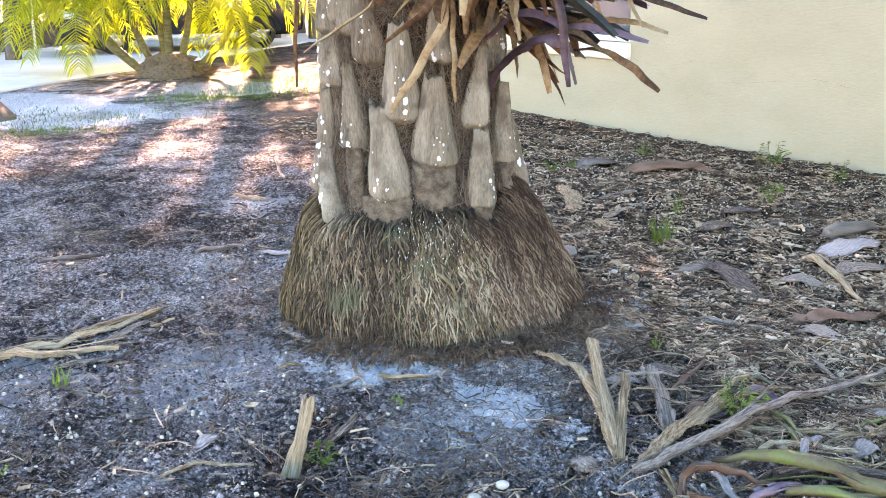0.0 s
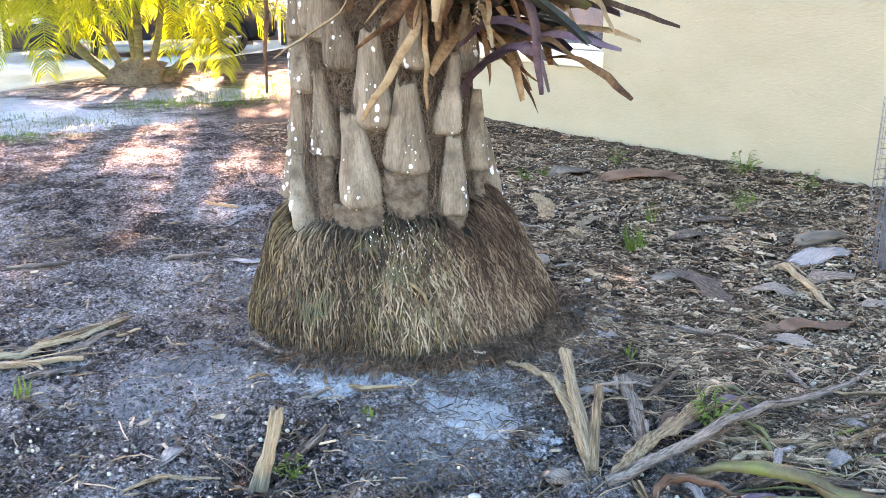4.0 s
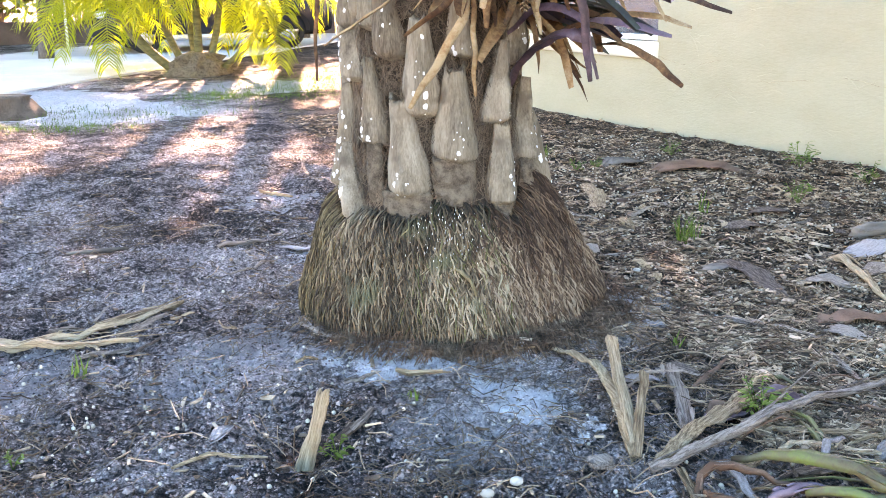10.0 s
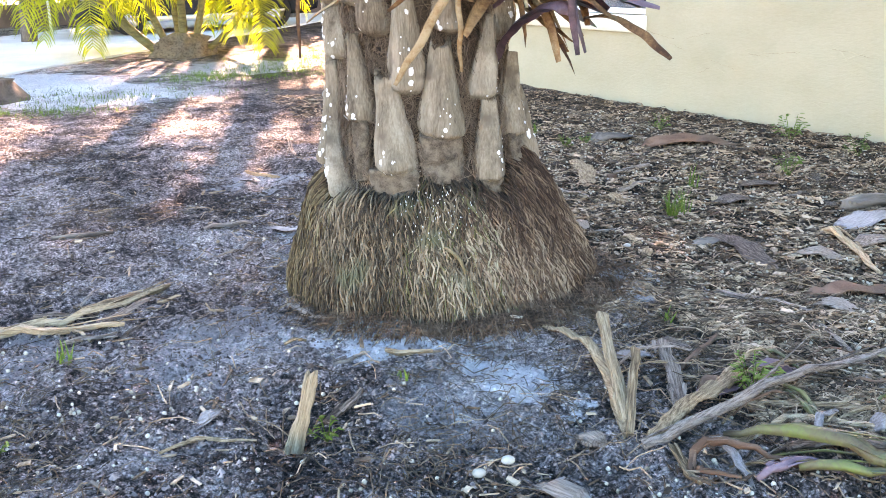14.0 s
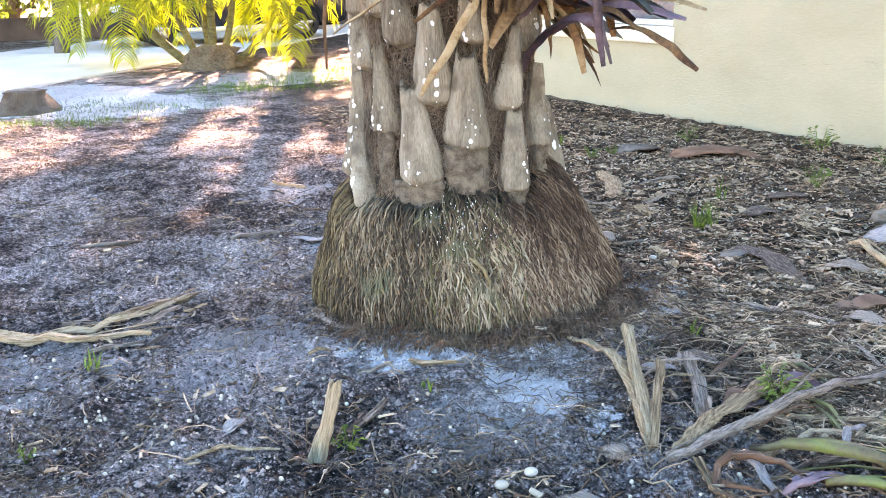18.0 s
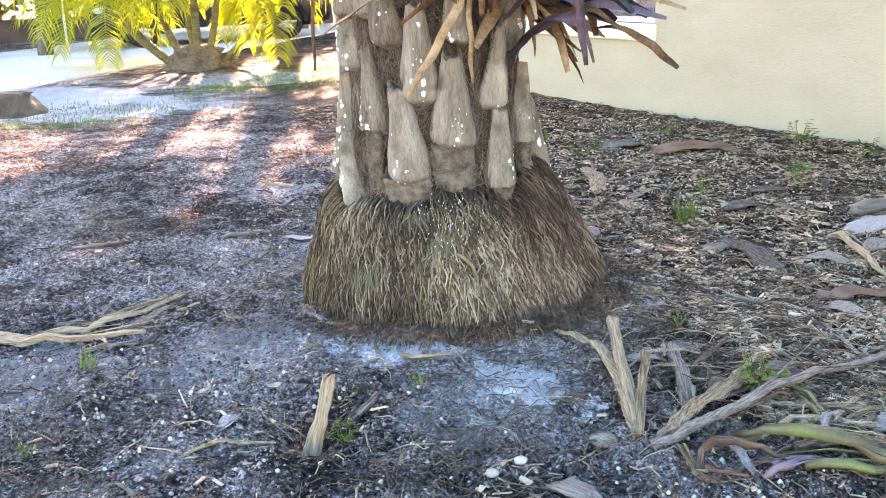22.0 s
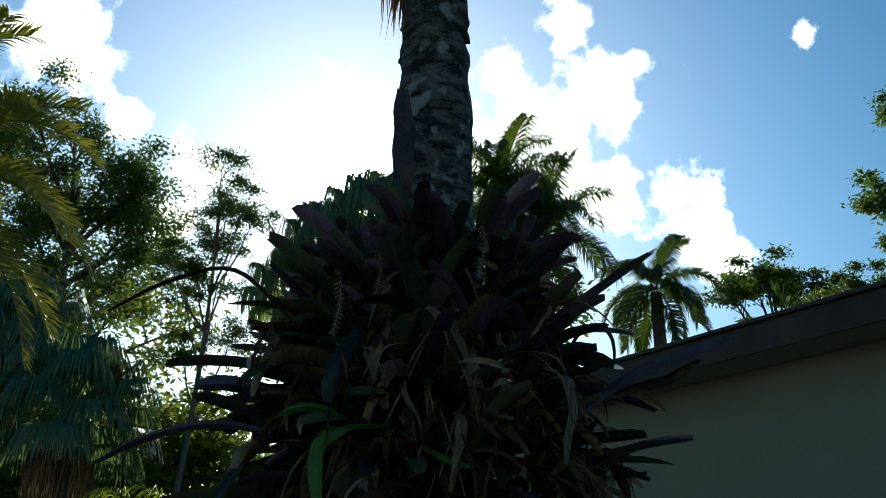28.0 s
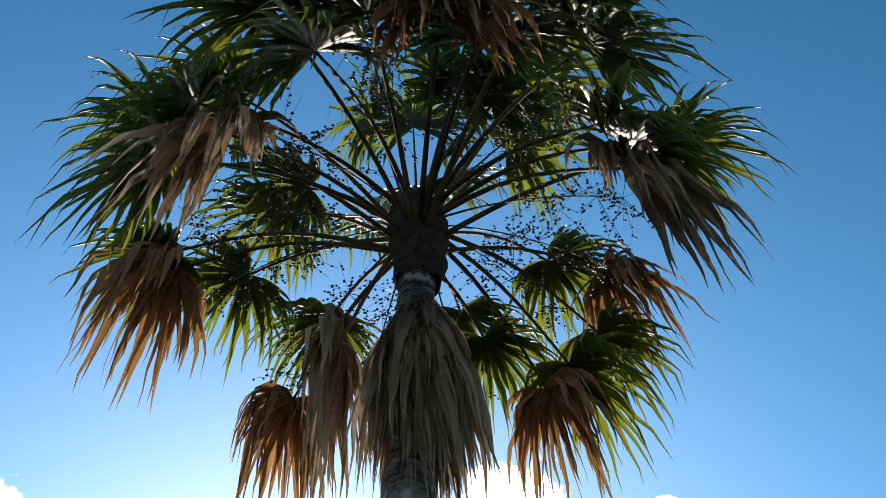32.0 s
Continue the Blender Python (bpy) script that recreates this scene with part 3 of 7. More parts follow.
for lo, hi in (((WIN0, 0.05, SILL), (WIN1, 0.1, SILL + 0.05)), ((WIN0, 0.05, HEAD - 0.05), (WIN1, 0.1, HEAD)), ((WIN0, 0.05, SILL + 0.05), (WIN0 + 0.05, 0.1, HEAD - 0.05)),
               ((WIN1 - 0.05, 0.05, SILL + 0.05), (WIN1, 0.1, HEAD - 0.05)), ((0.03, 0.052, SILL + 0.05), (0.08, 0.098, HEAD - 0.05))):
    bevel_box(g, lo, hi, 0.004, WM)
part("window_frame", g, M_white, win, "white metal frame", smooth=False)
m, t, b = base_mat("window_glass")
b.inputs["Base Color"].default_value = (0.25, 0.3, 0.32, 1)
b.inputs["Roughness"].default_value, b.inputs["Transmission Weight"].default_value = 0.03, 0.6
M_glass = m
for a0, a1 in ((WIN0 + 0.05, 0.03), (0.08, WIN1 - 0.05)):
    g = Geo()
    g.box((a0, 0.07, SILL + 0.05), (a1, 0.078, HEAD - 0.05), WM)
    part("pane", g, M_glass, win, smooth=False)
g = Geo()
g.box((END - 0.4, -OVER + 0.024, TOP + 0.003), (12.5, 0.0, TOP + 0.022), WM)
g.box((END - 0.4, 0.0, TOP + 0.003), (12.5, 9.5, TOP + 0.022), WM)
part("soffit", g, M_stucco, house, smooth=False)
g = Geo()
bevel_box(g, (END - 0.4, -OVER, TOP - 0.02), (12.5, -OVER + 0.022, TOP + 0.20), 0.004, WM)
part("fascia", g, M_fascia, house, "dark brown fascia board", smooth=False)
g = Geo()
bevel_box(g, (END - 0.4, -OVER - 0.03, TOP + 0.203), (12.5, -OVER + 0.03, TOP + 0.235), 0.004, WM)
part("drip_edge", g, M_fascia, house, smooth=False)
g = Geo()
s = len(g.v)
for p in ((END - 0.45, -OVER + 0.032, TOP + 0.205), (12.6, -OVER + 0.032, TOP + 0.205), (12.6, 4.5, TOP + 1.4), (END - 0.45, 4.5, TOP + 1.4), (12.6, 9.6, TOP + 0.1), (END - 0.45, 9.6, TOP + 0.1)):
    g.v.append(WM @ Vector(p))
for p in ((END - 0.45, -OVER + 0.032, TOP + 0.235), (12.6, -OVER + 0.032, TOP + 0.235), (12.6, 4.5, TOP + 1.43), (END - 0.45, 4.5, TOP + 1.43), (12.6, 9.6, TOP + 0.13), (END - 0.45, 9.6, TOP + 0.13)):
    g.v.append(WM @ Vector(p))
for q in ((6, 7, 8, 9), (9, 8, 10, 11), (3, 2, 1, 0), (5, 4, 2, 3), (0, 1, 7, 6), (0, 6, 9, 3), (1, 2, 8, 7), (3, 9, 11, 5), (2, 4, 10, 8), (5, 11, 10, 4)):
    g.f.append(q)
part("roof", g, M_roof, house, "brown asphalt shingle roof", smooth=False)

# ---- the fan palm ----
PX, PY = 0.03, 0.2
palm = thing("fan_palm", "tall fan palm with swollen root base and shaggy crown", "palm tree", at=(PX, PY, 0))


AXIS = ((0.0, 0.09), (0.5, 0.045), (1.0, 0.03), (3.4, -0.028), (4.2, -0.055), (7.7, 0.0), (12, 0.0))


def trunk_axis(z):
    for (z0, x0), (z1, x1) in zip(AXIS, AXIS[1:]):
        if z <= z1:
            break
    return Vector((x0 + (x1 - x0) * (z - z0) / (z1 - z0), PY + 0.02 * math.sin(z * 0.7), z))


MOUND = ((0.0, 0.622), (0.1, 0.598), (0.22, 0.548), (0.34, 0.50), (0.44, 0.455), (0.54, 0.41), (0.7, 0.34))


def root_radius(z):
    """Outline of the root mound."""
    for (z0, r0), (z1, r1) in zip(MOUND, MOUND[1:]):
        if z <= z1:
            break
    return r0 + (r1 - r0) * min(1, (z - z0) / (z1 - z0))


def revolve(geo, zs, rfun, cfun, n=40, jit=0.0, seed=0.0):
    s = len(geo.v)
    for z in zs:
        c = cfun(z)
        for k in range(n):
            a = 2 * math.pi * k / n
            r = rfun(z)
            r += jit * noise.noise(Vector((math.cos(a) * r * 9, math.sin(a) * r * 9, z * 9 + seed)))
            geo.v.append(Vector((c.x + r * math.cos(a), c.y + r * math.sin(a), z)))
    for i in range(len(zs) - 1):
        for k in range(n):
            a, b = s + i * n + k, s + i * n + (k + 1) % n
            geo.f.append((a, b, b + n, a + n))
    geo.f.append(tuple(s + (len(zs) - 1) * n + k for k in range(n)))


ROOT_TOP = ((-180, 0.52), (-100, 0.50), (-76, 0.47), (-58, 0.395), (-46, 0.455), (-30, 0.455), (-18, 0.44), (-6, 0.455), (-1, 0.51), (6, 0.48), (20, 0.485), (28, 0.475), (35, 0.42), (45, 0.49), (56, 0.54), (72, 0.575), (180, 0.52))


def root_top(brg):
    for (b0, z0), (b1, z1) in zip(ROOT_TOP, ROOT_TOP[1:]):
        if brg <= b1:
            break
    return z0 + (z1 - z0) * (brg - b0) / (b1 - b0)


def mound_radius(z):
    return root_radius(max(z, 0)) - 0.16 * max(0, z - 0.40)


def lobe(a, z):
    """The mound swells towards its front right side, near the ground."""
    turn = (math.degrees(a) + 90 - 42 + 180) % 360 - 180
    return 0.034 * math.exp(-(turn / 34) ** 2) * max(0, 1 - max(0, z) / 0.42)


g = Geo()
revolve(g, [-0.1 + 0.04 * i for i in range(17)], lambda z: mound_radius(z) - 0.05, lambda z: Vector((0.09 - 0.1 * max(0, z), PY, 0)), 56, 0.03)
part("root_core", g, M_rootcore, palm, "fibrous core, darkened for shade between the roots")


def root_strand(geo, brg, z1, length, th, sides, wave, out, drift):
    """One aerial root that hangs over the mound and bends as it falls."""
    pts, n, ph = [], 6, rnd(0, 6.28)
    a0 = radians(brg - 90)
    for k in range(n):
        u = k / (n - 1)
        z = max(-0.01, z1 - length * u)
        a = a0 + drift * u + wave * math.sin(u * 6.5 + ph)
        r = mound_radius(z) + lobe(a, z) + out - 0.03 * (1 - u) ** 2 * min(1, z1 / 0.35) + 0.014 * math.sin(math.pi * min(1, u * 1.3)) + 0.004 * math.sin(u * 8 + ph) + 0.016 * max(0, 1 - z / 0.12) * u
        pts.append((0.09 - 0.1 * z + r * math.cos(a), PY + r * math.sin(a), z + 0.008 * math.sin(math.pi * u)))
    geo.tube(pts, [th * 0.85, th, th * 1.05, th, th * 0.9, th * 0.55], sides, True)


g = Geo()
for i in range(9000):
    brg = rnd(-180, 180) if i % 3 == 0 else rnd(-100, 95)
    z1 = root_top(brg) * rnd(0.04, 1.0) ** 0.75
    root_strand(g, brg, z1, rnd(0.06, 0.18), rnd(0.0014, 0.0030), 4, rnd(0.0, 0.014), rnd(-0.014, 0.008), random.gauss(0, 0.035))
part("root_skirt", g, M_root, palm, "dense skirt of thin grey-brown aerial roots")["kind"] = "stuff"
# thicker ropy roots in tiers: yellowish on one flank, grey and mossy in the middle, rusty on the other
for lo, hi, count, mat, lab, th in ((-110, -48, 1150, M_roottan, "straight yellow-tan aerial roots", (0.0021, 0.0036)), (-60, 22, 2500, M_rootfat, "thick wavy grey-brown aerial roots", (0.0021, 0.0037)),
                                    (-16, 24, 240, M_rootmoss, "mossy green and grey aerial roots", (0.0021, 0.0037)), (14, 100, 2700, M_rootrust, "thin rusty-brown aerial roots", (0.0015, 0.0028)),
                                    (100, 250, 1200, M_rootfat, "thick wavy grey-brown aerial roots", (0.0034, 0.0054))):
    g = Geo()
    for i in range(count):
        brg = rnd(lo, hi)
        brg = brg - 360 if brg > 180 else brg
        z1 = root_top(brg) * (1 - 0.80 * random.random() ** 1.15) + rnd(-0.01, 0.015)
        wavy = 0.034 if z1 > 0.22 and mat is not M_roottan else 0.014
        root_strand(g, brg, z1, rnd(0.07, 0.17) * (1.35 if mat is M_roottan else 1), rnd(*th), 6, rnd(0.004, wavy), rnd(-0.002, 0.026), random.gauss(-0.01, 0.05))
    part("root_bundle", g, mat, palm, lab)["kind"] = "stuff"
# one long bent root that stands off the rest
g = Geo()
g.tube([(0.085, -0.345, 0.285), (0.115, -0.375, 0.275), (0.145, -0.385, 0.245), (0.162, -0.39, 0.205), (0.168, -0.385, 0.16)], [0.006, 0.0075, 0.007, 0.006, 0.0035], 7)
part("root", g, M_roottan, palm, "single bent pale root")
g = Geo()
for i in range(170):
    brg, z = random.gauss(3, 8), random.gauss(0.38, 0.05)
    a, r = radians(brg - 90), mound_radius(z) + rnd(0.02, 0.036)
    c, q = Vector((0.09 - 0.1 * z + r * math.cos(a), PY + r * math.sin(a), z)), rnd(0.0010, 0.0024)
    s = len(g.v)
    g.v += [c + Vector((q, 0, 0)), c + Vector((-q, 0, 0)), c + Vector((0, q * 0.6, 0)), c + Vector((0, -q * 0.6, 0)), c + Vector((0, 0, q * 2.6)), c + Vector((0, 0, -q * 2.6))]
    g.f += [(s, s + 2, s + 4), (s + 2, s + 1, s + 4), (s + 1, s + 3, s + 4), (s + 3, s, s + 4), (s + 2, s, s + 5), (s + 1, s + 2, s + 5), (s + 3, s + 1, s + 5), (s, s + 3, s + 5)]
part("lichen", g, M_lichen, palm, "white flecks of lichen on the roots")["kind"] = "stuff"
g = Geo()
for i in range(3800):
    a = radians(random.gauss(18, 34) - 90)
    r = 0.57 + lobe(a, 0) + 0.20 * random.random() ** 1.8
    p = Vector((0.09 + r * math.cos(a), PY + r * math.sin(a), 0))
    d = Vector((math.cos(a + rnd(-1.4, 1.4)), math.sin(a + rnd(-1.4, 1.4)), 0)) * rnd(0.02, 0.08)
    z = ground_z(p.x, p.y) + rnd(0.002, 0.02)
    g.tube([p + Vector((0, 0, z)), p + d * 0.5 + Vector((0, 0, z + rnd(0.004, 0.02))), p + d + Vector((0, 0, ground_z(p.x + d.x, p.y + d.y)))], rnd(0.001, 0.0022), 3, False)
ob = part("root_litter", g, M_shed, palm, "reddish-brown shed rootlets")
ob["kind"] = "stuff"


def trunk_radius(z):
    if z < 1.3:
        return 0.335 - 0.03 * z + 0.13 * max(0, 0.8 - z)
    if z < 3.2:
        return 0.296 - 0.065 * (z - 1.3)
    return max(0.118, 0.172 - 0.011 * (z - 3.2))


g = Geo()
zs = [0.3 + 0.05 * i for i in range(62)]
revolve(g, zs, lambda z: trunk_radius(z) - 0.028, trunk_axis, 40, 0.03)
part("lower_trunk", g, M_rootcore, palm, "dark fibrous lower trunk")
g = Geo()
zs = [3.0 + 0.05 * i for i in range(97)]
revolve(g, zs, lambda z: trunk_radius(z) + 0.004 * math.sin(z * 21 + math.sin(z * 5) * 2), trunk_axis, 36, 0.02)
part("trunk", g, M_bark, palm, "grey ringed trunk")
# ragged rings left by old leaves
g = Geo()
for i in range(70):
    z = rnd(3.3, 7.2)
    a0, n = rnd(0, 6.28), 7
    c, w = trunk_axis(z), rnd(0.25, 0.9)
    top, bot = [], []
    for k in range(n):
        a = a0 + w * k / (n - 1)
        r = trunk_radius(z) - 0.004
        zz = z + 0.03 * noise.noise(Vector((a * 2, z, 1)))
        top.append(Vector((c.x + (r + 0.004) * math.cos(a), c.y + (r + 0.004) * math.sin(a), zz + rnd(0.01, 0.03))))
        bot.append(Vector((c.x + (r + 0.016) * math.cos(a), c.y + (r + 0.016) * math.sin(a), zz - rnd(0.0, 0.02))))
    s = len(g.v)
    g.v += top + bot + [v - Vector(((v.x - c.x) * 0.15, (v.y - c.y) * 0.15, 0.004)) for v in bot]
    for k in range(n - 1):
        g.f += [(s + k, s + k + 1, s + n + k + 1, s + n + k), (s + n + k, s + n + k + 1, s + 2 * n + k + 1, s + 2 * n + k)]
ob = part("leaf_scar", g, M_stub, palm, "dark ragged leaf scars")
ob["kind"] = "stuff"

# cut leaf bases: bearing and height of the foot, of the tip (0 faces the front, to the right positive), width, shape of the cut (0 pointed, 1 notched)
BOOTS = [(-55, 0.39, -74, 0.68, 0.105, 0), (-82, 0.48, -82, 0.91, 0.12, 0), (-43, 0.69, -46, 1.02, 0.125, 0), (-18, 0.505, -24, 0.88, 0.178, 1), (-11, 0.80, -10, 1.18, 0.155, 1),
         (9, 0.63, 11, 0.99, 0.182, 1), (38, 0.77, 46, 1.08, 0.124, 0), (35, 0.465, 41, 0.778, 0.140, 1), (62, 0.61, 72, 0.93, 0.11, 0), (-64, 0.92, -80, 1.24, 0.125, 0), (-30, 1.01, -38, 1.39, 0.14, 0),
         (-51, 1.15, -58, 1.58, 0.115, 0), (16, 1.02, 14, 1.26, 0.115, 1), (-80, 1.26, -84, 1.56, 0.10, 0), (60, 0.98, 64, 1.27, 0.12, 0)]
# the rest of the trunk, in staggered rows
random.seed(3)
for row in range(5):
    for k in range(7):
        brg = (95 + k * 30 + row * 15 + rnd(-5, 5) + 180) % 360 - 180
        if row < 3 and abs(brg) < 92 or row > 3 and abs(brg) > 120:
            continue
        low = 0.45 + 0.22 * row + rnd(-0.03, 0.03)
        BOOTS.append((brg, low, brg + rnd(-3, 3), low + rnd(0.30, 0.35), rnd(0.12, 0.145), k % 2))



def boot_outline(u, top):
    """Half-width of a leaf base, from its rounded foot to its narrow cut."""
    if u < 0.13:
        return 0.97 * math.sqrt(max(0.0, 1 - (1 - u / 0.13) ** 2)) + 0.02
    if u < 0.30:
        return 0.99 - 0.05 * (u - 0.13) / 0.17
    return 0.94 - (0.94 - top) * ((u - 0.30) / 0.70) ** 0.92


def boot_mesh(b0, z0, b1, z1, w, notch, seed, stub=False):
    """A leaf base that wraps the trunk: bulging rounded foot, flat flanks, a cut or torn tip, closed at the back."""
    g, rows, cols = Geo(), 24, 13
    top = 0.40 if notch else 0.13
    front, back = [], []
    for j in range(rows):
        u = (j / (rows - 1)) ** 1.25
        b = b0 + (b1 - b0) * u
        half = w * 0.54 * (boot_outline(u, top) if not stub else 0.95 + 0.08 * noise.noise(Vector((u * 3, seed, 0))))
        rise = math.sin(math.pi * 0.5 * min(1, u / 0.11)) ** 0.8
        bulge = (0.074 * rise * (1 - 0.62 * u)) if not stub else 0.016
        lean = 0.030 * u
        for k in range(cols):
            q = 2 * k / (cols - 1) - 1
            prof = 1 - abs(q) ** 2.4
            keel = 0.010 * math.exp(-(q * 3.2) ** 2) * (1 - u)
            wob = 0.007 * noise.noise(Vector((q * 1.6, u * 3.5, seed))) + 0.0035 * noise.noise(Vector((q * 6, u * 4, seed))) + (0.012 * noise.noise(Vector((q * 5, u * 7, seed))) if stub else 0)
            z = z0 + (z1 - z0) * u
            if not stub and u < 0.13:
                z += 0.012 * q * noise.noise(Vector((seed, 1, 2)))
            if j == rows - 1:
                z += (0.030 * abs(q) ** 2 - 0.014 + 0.02 * noise.noise(Vector((q * 2.5, seed, 3)))) if notch else 0.008 * noise.noise(Vector((q * 2, seed, 3)))
            r = trunk_radius(z) + 0.020 + lean + bulge * prof + keel + wob
            edge = 1 + 0.09 * noise.noise(Vector((u * 4, seed, 5 if q > 0 else 8))) + 0.05 * noise.noise(Vector((u * 11, seed, 6 if q > 0 else 9)))
            side = math.degrees(q * half * edge / (trunk_radius(z) + 0.05))
            front.append(around(b + side, r, z))
            back.append(around(b + side * 0.9, min(r - 0.018, trunk_radius(z) + 0.004 + lean), z + 0.004))
    g.v = front + back
    m = len(front)
    for off, flip in ((0, False), (m, True)):
        for j in range(rows - 1):
            for k in range(cols - 1):
                a = off + j * cols + k
                q = (a, a + 1, a + 1 + cols, a + cols)
                g.f.append(q[::-1] if flip else q)
    rim = [k for k in range(cols)] + [j * cols + cols - 1 for j in range(1, rows)] + [(rows - 1) * cols + k for k in range(cols - 2, -1, -1)] + [j * cols for j in range(rows - 2, 0, -1)]
    for a, b in zip(rim, rim[1:] + rim[:1]):
        g.f.append((b, a, a + m, b + m))
    return g, rows, cols


def around(bearing, r, z):
    a = radians(bearing)
    c = trunk_axis(z)
    return Vector((c.x + r * math.sin(a), c.y - r * math.cos(a), z))


for i, (b0, z0, b1, z1, w, notch) in enumerate(BOOTS):
    gb, rows, cols = boot_mesh(b0, z0, b1, z1, w, notch, i * 3.7)
    ob = part("leaf_base", gb, M_boot, palm, "grey-brown cut leaf base with white lichen dots")
    if notch:
        # dark sheet for the shade in the hollow cut, and ragged slivers round it
        last = (rows - 1) * cols
        gc = Geo()
        inner = [gb.v[last + k].lerp(gb.v[rows * cols + last + k], 0.25) - Vector((0, 0, 0.006)) for k in range(1, cols - 1)]
        outer = [gb.v[last + k].lerp(gb.v[rows * cols + last + k], 0.85) - Vector((0, 0, 0.012)) for k in range(1, cols - 1)]
        gc.v = inner + outer
        n = len(inner)
        gc.f = [(k, k + 1, n + k + 1, n + k) for k in range(n - 1)]
        for k in range(9):
            e = gb.v[last + random.choice((0, 1, 2, cols - 3, cols - 2, cols - 1))]
            out = Vector((e.x - PX, e.y - PY, 0)).normalized()
            tip = e + out * rnd(-0.005, 0.02) + Vector((rnd(-0.025, 0.025), 0, rnd(0.002, 0.022)))
            gc.tube([e - Vector((0, 0, 0.012)), e.lerp(tip, 0.5), tip], [0.005, 0.0035, 0.0008], 4, True, 0.4)
        part("cut_face", gc, M_stub, ob, "dark patch coloured as shade in the hollow cut, torn slivers")
    # lichen dots lie on the face, in loose clusters
    gl = Geo()
    if z0 < 1.3 and abs(b0) < 100:
        cr, cc = random.randint(7, 15), random.randint(5, 8)
        for q in range(random.choice((6, 9, 14, 20, 26))):
            row, colm = min(rows - 3, max(3, int(random.gauss(cr, 4)))), min(cols - 3, max(2, int(random.gauss(cc, 2))))
            a = gb.v[row * cols + colm]
            n = (gb.v[row * cols + colm + 1] - gb.v[row * cols + colm - 1]).cross(gb.v[(row + 1) * cols + colm] - gb.v[(row - 1) * cols + colm]).normalized()
            e1 = n.cross(Vector((0, 0, 1))).normalized()
            e2 = e1.cross(n)
            r = 0.0025 + 0.0095 * random.random() ** 2.0
            k0 = len(gl.v)
            c = a + e1 * rnd(-0.006, 0.006) + e2 * rnd(-0.008, 0.008) + n * 0.0022
            gl.v.append(c + n * 0.0015)
            for k in range(9):
                rr = r * rnd(0.75, 1.2)
                gl.v.append(c + e1 * rr * math.cos(k * 0.698) + e2 * rr * 1.3 * math.sin(k * 0.698) - n * 0.001)
            gl.f += [(k0, k0 + 1 + k, k0 + 1 + (k + 1) % 9) for k in range(9)]
        part("lichen", gl, M_lichen, ob, "white lichen dots")["kind"] = "stuff"
# pithy remains of older bases under the lowest ones
for brg, zb, zt, w in [(-20, 0.39, 0.53, 0.20), (8, 0.48, 0.66, 0.17), (36, 0.365, 0.48, 0.10), (-54, 0.32, 0.42, 0.10), (-42, 0.48, 0.71, 0.08), (62, 0.46, 0.63, 0.09), (-78, 0.36, 0.5, 0.10)]:
    gb, rows, cols = boot_mesh(brg, zb, brg, zt, w, 0, brg * 1.3, True)
    gb.v = [v + Vector((rnd(-1, 1), rnd(-1, 1), rnd(-1, 1))) * 0.002 for v in gb.v]
    part("leaf_stub", gb, M_stub, palm, "rough brown pithy stub")
# hairy fibre between the leaf bases
g = Geo()
for i in range(9500):
    brg, z = rnd(-180, 180) if i % 3 == 0 else rnd(-85, 75), rnd(0.42, 1.75)
    p = around(brg, trunk_radius(z) + rnd(-0.015, 0.03), z)
    pts = [p]
    d = Vector((rnd(-1, 1), rnd(-1, 1), rnd(-1.6, 0.8))).normalized() * rnd(0.02, 0.05)
    for k in range(4):
        p = p + d
        d = d + Vector((rnd(-1, 1), rnd(-1, 1), rnd(-1, 0.6))) * 0.014
        rr = math.hypot(p.x - trunk_axis(max(0, p.z)).x, p.y - PY)
        lim = trunk_radius(min(1.7, max(0.4, p.z))) + 0.034
        if rr > lim:
            ax = trunk_axis(max(0, p.z)).x
            p = Vector((ax + (p.x - ax) * lim / rr, PY + (p.y - PY) * lim / rr, p.z))
        pts.append(p)
    g.tube(pts, rnd(0.0008, 0.0016), 3, False)
ob = part("fibre", g, M_fibre, palm, "loose brown trunk fibre")
ob["kind"] = "stuff"

# ---- the palm's crown ----
HUB = trunk_axis(7.6)


